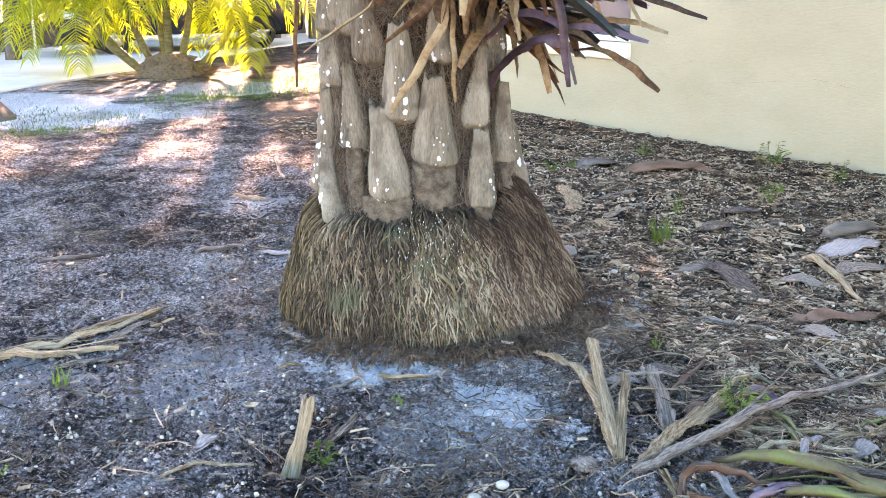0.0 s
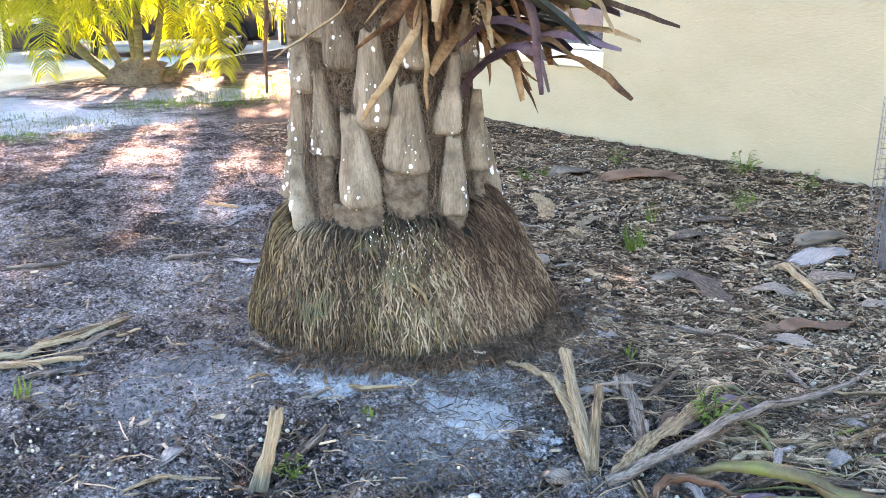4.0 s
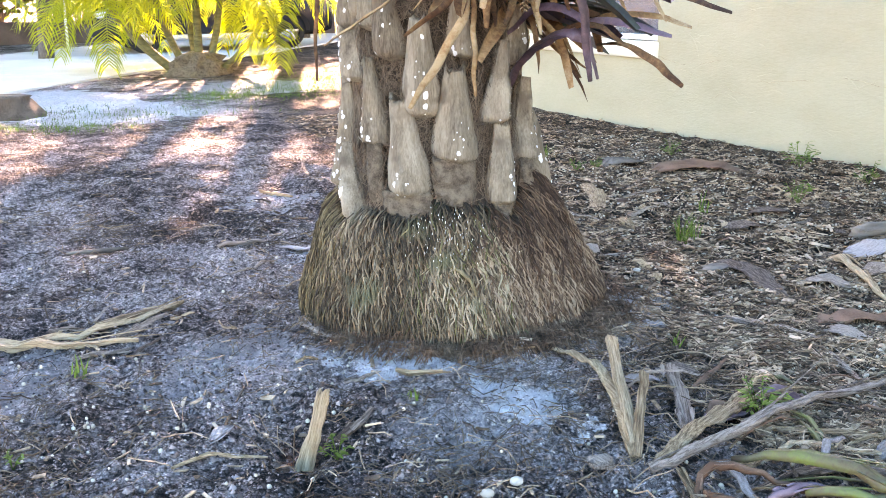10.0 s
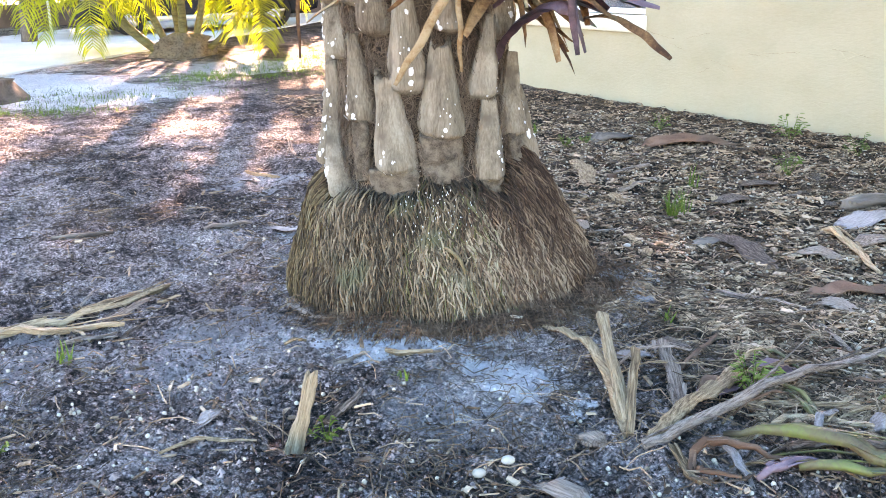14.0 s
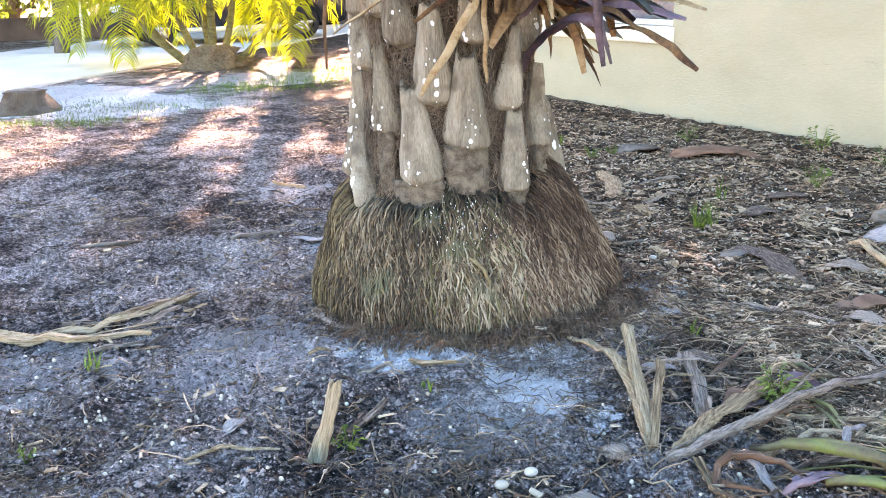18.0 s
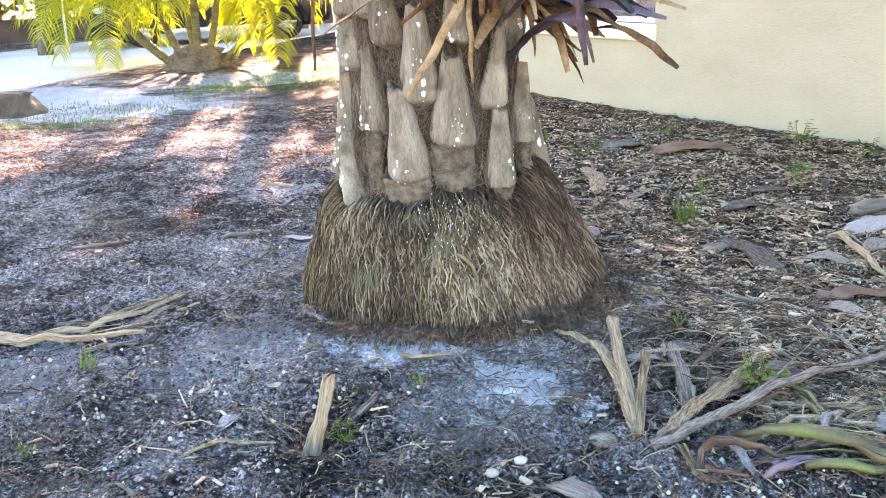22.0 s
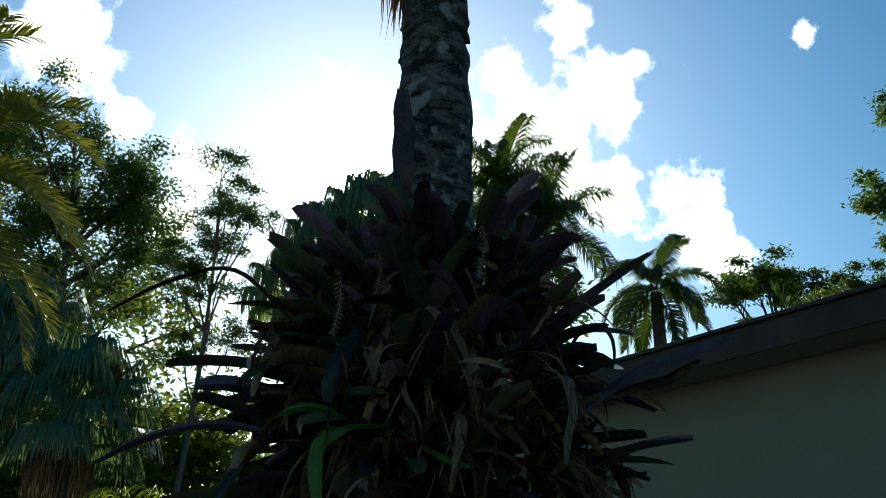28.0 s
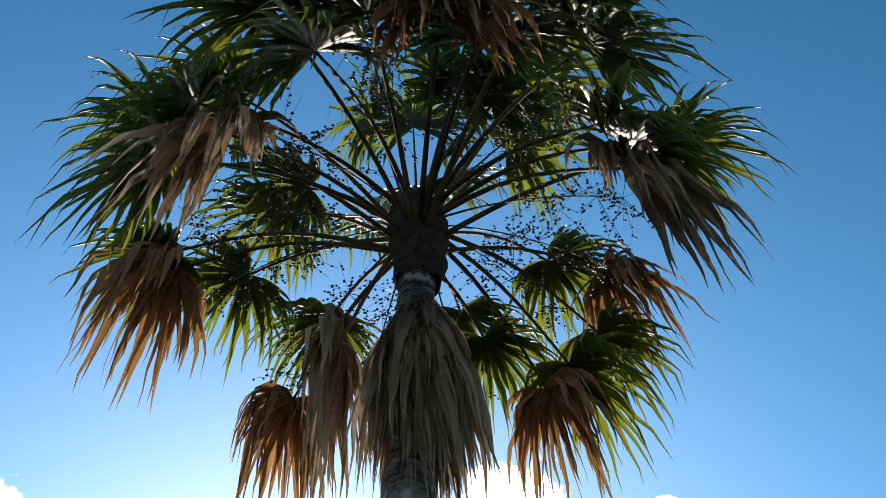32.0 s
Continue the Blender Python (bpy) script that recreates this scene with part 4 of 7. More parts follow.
def fan_frond(az, el, plen, blade, dead, sag, drop=0.0):
    """A petiole that arches out from the hub and a folded fan whose tips hang."""
    a, e = radians(az), radians(el)
    d = Vector((math.sin(a) * math.cos(e), -math.cos(a) * math.cos(e), math.sin(e)))
    p = HUB + Vector((d.x, d.y, 0)) * 0.12 + Vector((0, 0, drop + rnd(-0.30, 0.12)))
    end = HUB + Vector((0, 0, drop)) + d * plen
    n = 8
    pts = [p.lerp(end, k / n) + Vector((0, 0, sag * plen * math.sin(math.pi * k / n) * 0.32)) for k in range(n + 1)]
    d = (pts[-1] - pts[-2]).normalized()
    top = thing("frond", "", "")
    for k in list(top.keys()):
        del top[k]
    top.parent = palm
    top.location = -palm.location
    if dead:
        top["label"] = "dead brown hanging fan frond"
    gp = Geo()
    gp.tube(pts, [0.026 - 0.014 * k / n for k in range(n + 1)], 5, True, 0.55)
    part("petiole", gp, M_fronddead if dead == 2 else M_petiole, top)
    side = d.cross(Vector((0, 0, 1)))
    side = side.normalized() if side.length > 0.05 else Vector((math.cos(a), math.sin(a), 0))
    gb = Geo()
    segs = 62
    for k in range(segs):
        th = radians(-125 + 250 * k / (segs - 1)) * (0.28 if drop < -0.1 else (0.95 if dead else 1))
        L = blade * (0.62 + 0.38 * math.cos(th * 0.8)) * rnd(0.65, 1.12)
        loose = rnd(0.7, 1.35)
        dd = (d * math.cos(th) + side * math.sin(th) + Vector((0, 0, rnd(-0.10, 0.16)))).normalized()
        q, pp, m = d * 0.0 + pts[-1], [], 7
        hang = (0.88 if not dead else 0.92) + 0.15 * abs(math.sin(th))
        fall = 0.0
        for j in range(m + 1):
            u = j / m
            pp.append(q.copy())
            fall = loose * hang * (min(1, 1.12 * u ** 1.35) if not dead else min(1.05, 1.35 * u ** 0.75))
            step = (dd * (1 - min(0.88, fall)) + Vector((rnd(-0.13, 0.13) + 0.04, rnd(-0.13, 0.13), -fall))).normalized()
            q = q + step * (L / m)
        w = 0.024 * blade
        ws = [w * 0.35, w * 0.9, w * 1.1, w, w * 0.8, w * 0.55, w * 0.28, 0.001]
        sd = (side * math.cos(th) - d * math.sin(th)) if not dead else Vector((rnd(-1, 1), rnd(-1, 1), 0.1))
        gb.ribbon(pp, ws, sd, 0.5, 2)
    mat = M_frond if not dead else (M_fronddead if dead < 3 else M_skirt)
    part("blade", gb, mat, top)


# bearing, rise, reach, state (0 green, 1 brown, 3 grey) of the fronds
FRONDS = [(-43, -20, 2.1, 0), (-40, -28, 2.0, 3), (-55, -23, 2.1, 0), (-104, 3, 2.0, 1), (-101, 6, 2.05, 0), (-118, 14, 1.7, 0), (-146, -8, 1.9, 1), (-101, -66, 1.3, 3), (141, -15, 1.7, 1),
          (133, -10, 1.7, 0), (118, 17, 1.9, 1), (127, 3, 1.9, 0), (45, -33, 2.1, 3), (43, -30, 2.15, 0), (38, -28, 2.1, 0), (31, -14, 2.1, 0), (67, 54, 1.9, 0), (-19, -20, 2.0, 0), (-24, -13, 2.2, 0),
          (4, -18, 2.1, 1), (12, -16, 1.9, 0), (-66, 31, 1.8, 0), (-113, 36, 1.6, 0), (153, -3, 1.2, 0), (127, 27, 1.6, 0)]
for brg, rise, reach, state in FRONDS + [(-9, -13, 2.0, 0), (19, -14, 2.2, 0), (-70, 10, 2.0, 0), (78, 14, 2.0, 0), (-150, 20, 1.7, 0), (165, 25, 1.6, 0)]:
    fan_frond(brg, rise, reach, rnd(0.98, 1.16) if not state else rnd(1.15, 1.4), state, rnd(0.25, 0.4))
for i in range(10):
    fan_frond(i * 137.5 + 20, rnd(35, 80), rnd(1.0, 1.6), rnd(0.85, 1.05), 0, rnd(0.2, 0.4))
# the grey skirt hangs round the trunk below the living leaves
for i in range(22):
    fan_frond(i * 137.5, rnd(-87, -74), rnd(0.25, 0.6), rnd(1.05, 1.5), 3, 0.5, rnd(-0.8, -0.5))
fan_frond(-84, -45, 0.24, 0.65, 1, 0.2, -2.7)
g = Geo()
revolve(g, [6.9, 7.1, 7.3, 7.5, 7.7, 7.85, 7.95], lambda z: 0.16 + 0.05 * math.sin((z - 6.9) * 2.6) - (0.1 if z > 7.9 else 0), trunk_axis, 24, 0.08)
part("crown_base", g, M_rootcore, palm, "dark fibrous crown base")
# sprays of small dark fruit
for i in range(12):
    az = i * 30 + 15
    a = radians(az)
    gf, p = Geo(), HUB + Vector((0, 0, 0.05))
    d = Vector((math.sin(a) * 0.8, -math.cos(a) * 0.8, rnd(-0.05, 0.55))).normalized()
    stem = [p]
    for k in range(8):
        p = p + d * 0.2
        d = (d + Vector((0, 0, -0.1))).normalized()
        stem.append(p)
    gf.tube(stem, [0.011 - 0.001 * k for k in range(9)], 4, False)
    for k in range(60):
        q = stem[random.randint(4, 8)]
        dr = Vector((rnd(-1, 1), rnd(-1, 1), rnd(-1.1, 0.5))).normalized()
        q2 = q + dr * rnd(0.15, 0.42)
        gf.tube([q, q2], 0.0018, 3, False)
        for r in range(4):
            c = q + (q2 - q) * rnd(0.35, 1) + Vector((rnd(-1, 1), rnd(-1, 1), rnd(-1, 1))) * 0.02
            rr = 0.013
            s = len(gf.v)
            gf.v += [c + Vector((rr, 0, 0)), c + Vector((-rr, 0, 0)), c + Vector((0, rr, 0)), c + Vector((0, -rr, 0)), c + Vector((0, 0, rr)), c + Vector((0, 0, -rr))]
            gf.f += [(s, s + 2, s + 4), (s + 2, s + 1, s + 4), (s + 1, s + 3, s + 4), (s + 3, s, s + 4), (s + 2, s, s + 5), (s + 1, s + 2, s + 5), (s + 3, s + 1, s + 5), (s, s + 3, s + 5)]
    ob = part("fruit_spray", gf, M_fruit, palm, "thin branched spray of dark berries", False)
    ob["kind"] = "stuff"

# ---- bromeliads on the trunk ----
def strap_leaf(geo, base, d, length, width, sag, curl=0.0, n=8, cut=False, twist=0.0, crumple=0.0):
    """A channelled strap leaf that arches over under its weight, twists and ends blunt or in a point."""
    p, pts = Vector(base), [Vector(base)]
    d = Vector(d).normalized()
    dirs = [d]
    side = d.cross(Vector((0, 0, 1)))
    side = side.normalized() if side.length > 0.1 else Vector((rnd(-1, 1), rnd(-1, 1), 0.0)).normalized()
    side = (side + Vector((rnd(-0.35, 0.35), rnd(-0.35, 0.35), rnd(-0.35, 0.35)))).normalized()
    for k in range(n):
        p = p + d * (length / n)
        d = (d + Vector((0, 0, -sag * (0.4 + 1.3 * k / n) / n)) + side * (curl / n) + Vector((rnd(-1, 1), rnd(-1, 1), rnd(-1, 1))) * crumple).normalized()
        pts.append(p.copy())
        dirs.append(d)
    prof = [0.55, 0.75, 0.9, 1.0, 1.0, 1.0, 0.97, 0.88, 0.55] if cut else [0.6, 0.8, 0.92, 1.0, 1.0, 0.95, 0.82, 0.55, 0.05]
    s0, fold = len(geo.v), 0.55 + rnd(-0.2, 0.5) * (1 if crumple else 0.3)
    for k, (q, dd) in enumerate(zip(pts, dirs)):
        s = (side - dd * side.dot(dd)).normalized()
        nr = s.cross(dd)
        a = twist * (k / n) ** 1.4
        s, nr = s * math.cos(a) + nr * math.sin(a), nr * math.cos(a) - s * math.sin(a)
        w = width * 0.5 * prof[k]
        for u in (-1, 0, 1):
            j = dd * (rnd(-0.5, 0.5) * w) if cut and k == n else Vector((0, 0, 0))
            geo.v.append(q + s * (w * u * (1 + crumple * rnd(-1, 1))) + nr * (fold * w * (abs(u) - 0.5)) + j)
    for k in range(n):
        for c in (0, 1):
            a = s0 + k * 3 + c
            geo.f.append((a, a + 1, a + 4, a + 3))


def mass_core(z):
    """Radius from which the rosettes grow."""
    return 0.24 + 0.14 * math.sin(math.pi * min(1, max(0, (z - 0.9) / 2.4)))


def bromeliad(brg, z, size, axis_up, n, dry):
    a = radians(brg)
    out = Vector((math.sin(a), -math.cos(a), 0))
    c = trunk_axis(z)
    base = Vector((c.x, c.y, z)) + out * mass_core(z)
    axis = (out * (1 - axis_up) + Vector((0, 0, 1)) * axis_up).normalized()
    e1 = axis.cross(Vector((0.2, 0.1, 1))).normalized()
    e2 = axis.cross(e1)
    plant = thing("bromeliad", "dark green, purple and dry tan bromeliad rosette on the trunk" if dry < 0.5 else "mostly dry tan and brown bromeliad rosette on the trunk",
                  "bromeliad", "bromeliads on the palm trunk", at=base)
    for k in range(n):
        ph = k * 2.4 + rnd(-0.3, 0.3)
        open_ = 0.25 + 0.95 * k / n + rnd(-0.25, 0.3)
        d = axis * math.cos(open_) + (e1 * math.cos(ph) + e2 * math.sin(ph)) * math.sin(open_)
        if d.dot(out) < -0.15:
            d = d + out * 0.8
        old = k / n > 1 - dry
        g = Geo()
        L = size * (rnd(0.45, 0.95) if random.random() < 0.85 else rnd(0.95, 1.2))
        strap_leaf(g, base + d * 0.02, d, L * (0.85 if old else 1), rnd(0.06, 0.105) * (rnd(0.22, 0.62) if old else 1), rnd(0.2, 1.3) * (2.0 if old else 0.7), rnd(-1.8, 1.8) if old else rnd(-0.9, 0.9), cut=random.random() < (0.75 if old else 0.9), twist=rnd(-1.6, 1.6) if old else rnd(-0.6, 0.6), crumple=0.13 if old else 0.035)
        r = random.random()
        mat = M_bromdry if (old or r < 0.08) else (M_brompurple if r < 0.45 else M_brom)
        part("leaf", g, mat, plant)
    return plant


for i in range(66):
    u = (i + 0.5) / 66
    z = 1.12 + 1.75 * u
    brg = (i * 137.5) % 360 - 180
    size = 0.68 - 0.62 * max(0, u - 0.42) - 0.30 * max(0, 0.42 - u) + rnd(-0.07, 0.07)
    if z < 1.75 and not (15 < brg < 150):
        z += 0.62
    if abs(brg) > 115 and i % 2:
        continue
    bromeliad(brg, z, size, min(0.85, 0.12 + 0.85 * max(0, u - 0.25)), 14, 0.84 - 0.45 * u)
for brg, z in ((50, 1.27), (66, 1.20), (84, 1.18), (60, 1.36), (105, 1.25), (40, 1.46), (75, 1.44), (92, 1.47)):
    bromeliad(brg, z, 0.62, 0.40, 17, 0.36)
for brg, z in ((-62, 2.15), (-75, 2.35), (-88, 2.1), (-55, 2.5), (-98, 2.45), (70, 1.75), (85, 2.0), (60, 2.25), (78, 2.5)):
    bromeliad(brg, z, 0.62, 0.2, 12, 0.45)
# upright rosettes where the bare trunk leaves the mass
for i in range(11):
    bromeliad(i * 33 + 10, rnd(2.62, 2.85), rnd(0.32, 0.44), 0.8, 9, 0.15)
for i in range(230):
    brg, z = (rnd(-130, 140), rnd(1.45, 2.7)) if i % 5 < 2 else (random.gauss(8, 32), rnd(1.55, 2.45))
    if z < 1.6 and brg < 0 and random.random() < 0.7:
        z += 0.5
    base = around(brg, mass_core(z) + rnd(0.08, 0.30), z)
    a = radians(brg)
    g = Geo()
    L = rnd(0.18, 0.46)
    if z < 1.55:
        L = min(L, 0.3)
    strap_leaf(g, base, Vector((math.sin(a) * 0.7 + rnd(-0.5, 0.5), -math.cos(a) * 0.7 + rnd(-0.2, 0.2), rnd(-0.8, 0.5))), L, 0.006 + 0.05 * random.random() ** 2, rnd(1.5, 4.5), rnd(-1.8, 1.8), cut=random.random() < 0.45, twist=rnd(-3.2, 3.2), crumple=0.16)
    solo("dry_leaf", g, M_bromdry, "dry tan curled strap leaf hanging from the bromeliads", "dry leaf", "dry leaves hanging on the palm")

def strap(pts, w, mat):
    """A long strap leaf by four points of its way, from root to tip, and its width."""
    g = Geo()
    full = []
    P4 = [Vector(q) for q in pts]
    ends = [P4[0] * 2 - P4[1]] + P4 + [P4[3] * 2 - P4[2]]
    for k in range(17):
        f = k / 16 * 3
        i = min(2, int(f))
        a, b, c, e = ends[i:i + 4]
        u = f - i
        full.append((b * 2 + (c - a) * u + (a * 2 - b * 5 + c * 4 - e) * u ** 2 + (b * 3 - a - c * 3 + e) * u ** 3) * 0.5 + Vector((0.004 * math.sin(k * 1.3), 0, 0)))
    tip = 0.12 if mat is M_bromfresh else 0.5
    g.ribbon(full, [w * 0.5 * (min(1, 0.5 + k * 0.08) if k < 11 else 1 - (1 - tip) * ((k - 11) / 5) ** 1.6) for k in range(17)], (1, 0.3, 0.2) if abs(P4[0].x - P4[3].x) < 0.3 else (0, 1, 0.4), 0.7, 2)
    solo("dry_leaf" if mat in (M_bromdry, M_grey) else "strap_leaf", g, mat, "bright green arching strap leaf among dry ones" if mat is M_bromfresh else ("dry tan strap leaf hanging before the trunk" if mat in (M_bromdry, M_grey) else "purple strap leaf reaching out from the trunk"), "leaf", "dry leaves hanging on the palm")


# long straps that hang before the trunk or reach out of the mass
strap([(0.14, -0.22, 1.30), (0.13, -0.30, 1.19), (0.03, -0.31, 1.01), (-0.07, -0.28, 0.86)], 0.034, M_bromdry)
strap([(0.15, -0.2, 1.45), (0.16, -0.27, 1.23), (0.165, -0.28, 1.06), (0.165, -0.27, 0.90)], 0.02, M_bromdry)
strap([(-0.36, -0.15, 1.75), (-0.39, -0.24, 1.5), (-0.385, -0.26, 1.25), (-0.40, -0.25, 0.96)], 0.016, M_bromdry)
strap([(-0.05, -0.22, 1.43), (-0.12, -0.28, 1.25), (-0.26, -0.28, 1.15), (-0.37, -0.26, 1.08)], 0.022, M_bromdry)
strap([(0.19, -0.25, 1.62), (0.20, -0.33, 1.48), (0.215, -0.34, 1.3), (0.20, -0.32, 1.14)], 0.035, M_bromdry)
strap([(0.0, -0.25, 1.66), (-0.03, -0.33, 1.58), (-0.10, -0.36, 1.5), (-0.14, -0.34, 1.42)], 0.039, M_bromdry)
strap([(-0.02, -0.24, 1.5), (-0.05, -0.3, 1.43), (-0.07, -0.32, 1.33), (-0.10, -0.3, 1.24)], 0.03, M_bromdry)
strap([(0.40, -0.2, 1.5), (0.47, -0.28, 1.42), (0.54, -0.3, 1.2), (0.57, -0.29, 0.95)], 0.035, M_brompurple)
strap([(0.6, 0.0, 1.55), (0.85, -0.1, 1.5), (1.02, -0.15, 1.46), (1.16, -0.15, 1.40)], 0.039, M_bromdry)
strap([(0.30, 0.00, 1.11), (0.41, -0.15, 1.21), (0.55, -0.20, 1.16), (0.61, -0.20, 0.95)], 0.055, M_brompurple)
strap([(0.55, 0.00, 1.13), (0.63, -0.15, 1.16), (0.75, -0.20, 1.14), (0.87, -0.20, 1.10)], 0.05, M_brompurple)
strap([(0.64, 0.00, 1.06), (0.72, -0.15, 1.07), (0.82, -0.20, 1.01), (0.92, -0.20, 0.92)], 0.035, M_bromdry)
strap([(0.60, 0.00, 1.15), (0.69, -0.15, 1.18), (0.83, -0.20, 1.17), (0.94, -0.20, 1.13)], 0.039, M_bromdry)
strap([(0.72, 0.00, 1.25), (0.81, -0.15, 1.27), (0.94, -0.20, 1.23), (1.08, -0.20, 1.18)], 0.043, M_bromdry)
strap([(0.41, 0.00, 1.04), (0.50, -0.15, 1.13), (0.61, -0.20, 1.14), (0.72, -0.20, 1.06)], 0.039, M_bromdry)
strap([(0.55, 0.00, 1.31), (0.67, -0.15, 1.31), (0.78, -0.20, 1.27), (0.85, -0.20, 1.15)], 0.047, M_bromdry)
strap([(0.34, 0.00, 1.00), (0.41, -0.15, 1.08), (0.50, -0.20, 1.12), (0.58, -0.20, 1.09)], 0.06, M_brompurple)
strap([(0.30, 0.00, 0.90), (0.34, -0.15, 1.02), (0.41, -0.20, 1.08), (0.51, -0.20, 1.11)], 0.05, M_brompurple)
strap([(-0.5, 0.0, 2.05), (-0.8, -0.1, 2.10), (-1.05, -0.15, 2.05), (-1.28, -0.15, 1.94)], 0.075, M_brompurple)
strap([(-0.5, 0.0, 2.45), (-0.8, -0.1, 2.72), (-1.05, -0.1, 2.70), (-1.33, -0.1, 2.55)], 0.047, M_bromdry)
strap([(-0.15, -0.45, 2.06), (-0.32, -0.55, 2.02), (-0.385, -0.56, 1.90), (-0.33, -0.55, 1.66)], 0.05, M_bromfresh)
strap([(-0.25, -0.35, 2.04), (-0.36, -0.42, 2.10), (-0.46, -0.45, 2.11), (-0.56, -0.46, 2.07)], 0.07, M_bromfresh)
strap([(-0.1, -0.4, 2.04), (0.0, -0.5, 1.97), (0.08, -0.53, 1.93), (0.15, -0.53, 1.91)], 0.035, M_bromfresh)
strap([(0.46, -0.3, 2.08), (0.72, -0.3, 2.28), (0.92, -0.3, 2.37), (1.12, -0.3, 2.45)], 0.095, M_brompurple)
strap([(0.45, -0.3, 2.16), (0.66, -0.3, 2.22), (0.85, -0.3, 2.27), (0.99, -0.3, 2.35)], 0.08, M_bromdry)
strap([(0.36, -0.42, 2.22), (0.47, -0.5, 2.23), (0.49, -0.52, 2.11), (0.46, -0.5, 1.93)], 0.035, M_grey)
strap([(-0.28, -0.45, 2.40), (-0.32, -0.5, 2.30), (-0.345, -0.52, 2.22), (-0.36, -0.52, 2.12)], 0.07, M_brom)
strap([(-0.16, -0.05, 2.95), (-0.16, -0.13, 3.15), (-0.16, -0.15, 3.35), (-0.175, -0.15, 3.56)], 0.095, M_brompurple)
strap([(0.04, -0.40, 1.72), (0.04, -0.5, 1.62), (-0.02, -0.52, 1.47), (-0.09, -0.5, 1.28)], 0.039, M_bromdry)
strap([(0.22, -0.4, 1.62), (0.235, -0.48, 1.5), (0.21, -0.5, 1.36), (0.18, -0.48, 1.21)], 0.042, M_bromdry)
strap([(0.15, -0.4, 1.50), (0.12, -0.44, 1.34), (0.06, -0.45, 1.22), (-0.08, -0.43, 1.12)], 0.03, M_bromdry)

# hanging strings of dry seed pods
for x, y, z, L in ((-0.22, -0.42, 2.73, 0.23), (0.17, -0.42, 2.85, 0.23), (-0.36, -0.44, 2.61, 0.23), (-0.61, -0.38, 2.45, 0.16), (0.33, -0.42, 1.42, 0.22), (-0.66, -0.36, 2.42, 0.14), (0.62, -0.40, 1.95, 0.14), (0.66, -0.36, 1.62, 0.16)):
    g, pts = Geo(), []
    for k in range(9):
        pts.append(Vector((x + 0.012 * math.sin(k * 0.5), y + (0.06 if k == 0 else 0), z - L * k / 8)))
    g.tube(pts, 0.0018, 4, False)
    for k in range(26):
        q = Vector((x + 0.012 * math.sin(k * 0.16), y, z - L * (0.12 + 0.88 * k / 26)))
        e = q + Vector((0.016 * (1 if k % 2 else -1) * rnd(0.6, 1.2), rnd(-0.012, 0.012), -0.012))
        g.tube([q, q.lerp(e, 0.5), e], [0.0012, 0.0034, 0.0012], 5, True)
    solo("seed_string", g, M_husk, "pale hanging string of dry flower pods", "seed pods", "seed strings on the bromeliads")

# ---- feather palms ----
def feather(geo, base, d, length, leaflet, n, sag, width, roll=0.0, vee=0.5, tipd=0.35):
    """A pinnate frond: an arching midrib with two rows of leaflets."""
    p, d = Vector(base), Vector(d).normalized()
    pts, dirs, steps = [p.copy()], [d.copy()], 12
    for k in range(steps):
        p = p + d * (length / steps)
        d = (d + Vector((0, 0, -sag * (0.3 + 1.4 * k / steps) / steps))).normalized()
        pts.append(p.copy())
        dirs.append(d.copy())
    geo.tube(pts, [length * 0.008 * (1 - 0.85 * k / steps) for k in range(steps + 1)], 4, False)
    for k in range(n):
        u = 0.16 + 0.84 * k / (n - 1)
        f = u * steps
        i = min(steps - 1, int(f))
        q = pts[i].lerp(pts[i + 1], f - i)
        dd = dirs[i].lerp(dirs[i + 1], f - i).normalized()
        side = dd.cross(Vector((0, 0, 1)))
        side = side.normalized() if side.length > 0.05 else Vector((1, 0, 0))
        up = side.cross(dd)
        L = leaflet * (0.55 + 0.75 * math.sin(math.pi * min(1, 0.15 + 0.8 * u))) * rnd(0.9, 1.1) * 0.85
        for s in (-1, 1):
            ld = (side * s * 0.8 + dd * (0.35 + 0.5 * u) + up * (vee + rnd(-0.3, 0.3))).normalized()
            mid = q + ld * L * 0.5
            tip = mid + (ld + Vector((0, 0, -tipd * 1.6))).normalized() * L * 0.5
            geo.ribbon([q, mid, tip], [width * 0.35, width * 0.5, 0.002], dd, 0.3, 1)


def cane(geo, pts, r0, r1):
    n = len(pts)
    geo.tube(pts, [r0 + (r1 - r0) * k / (n - 1) + (0.004 if k % 2 else 0) for k in range(n)], 8)


def curve_pts(a, b, bend, n):
    a, b = Vector(a), Vector(b)
    return [a.lerp(b, k / n) + Vector(bend) * math.sin(math.pi * k / n) for k in range(n + 1)]


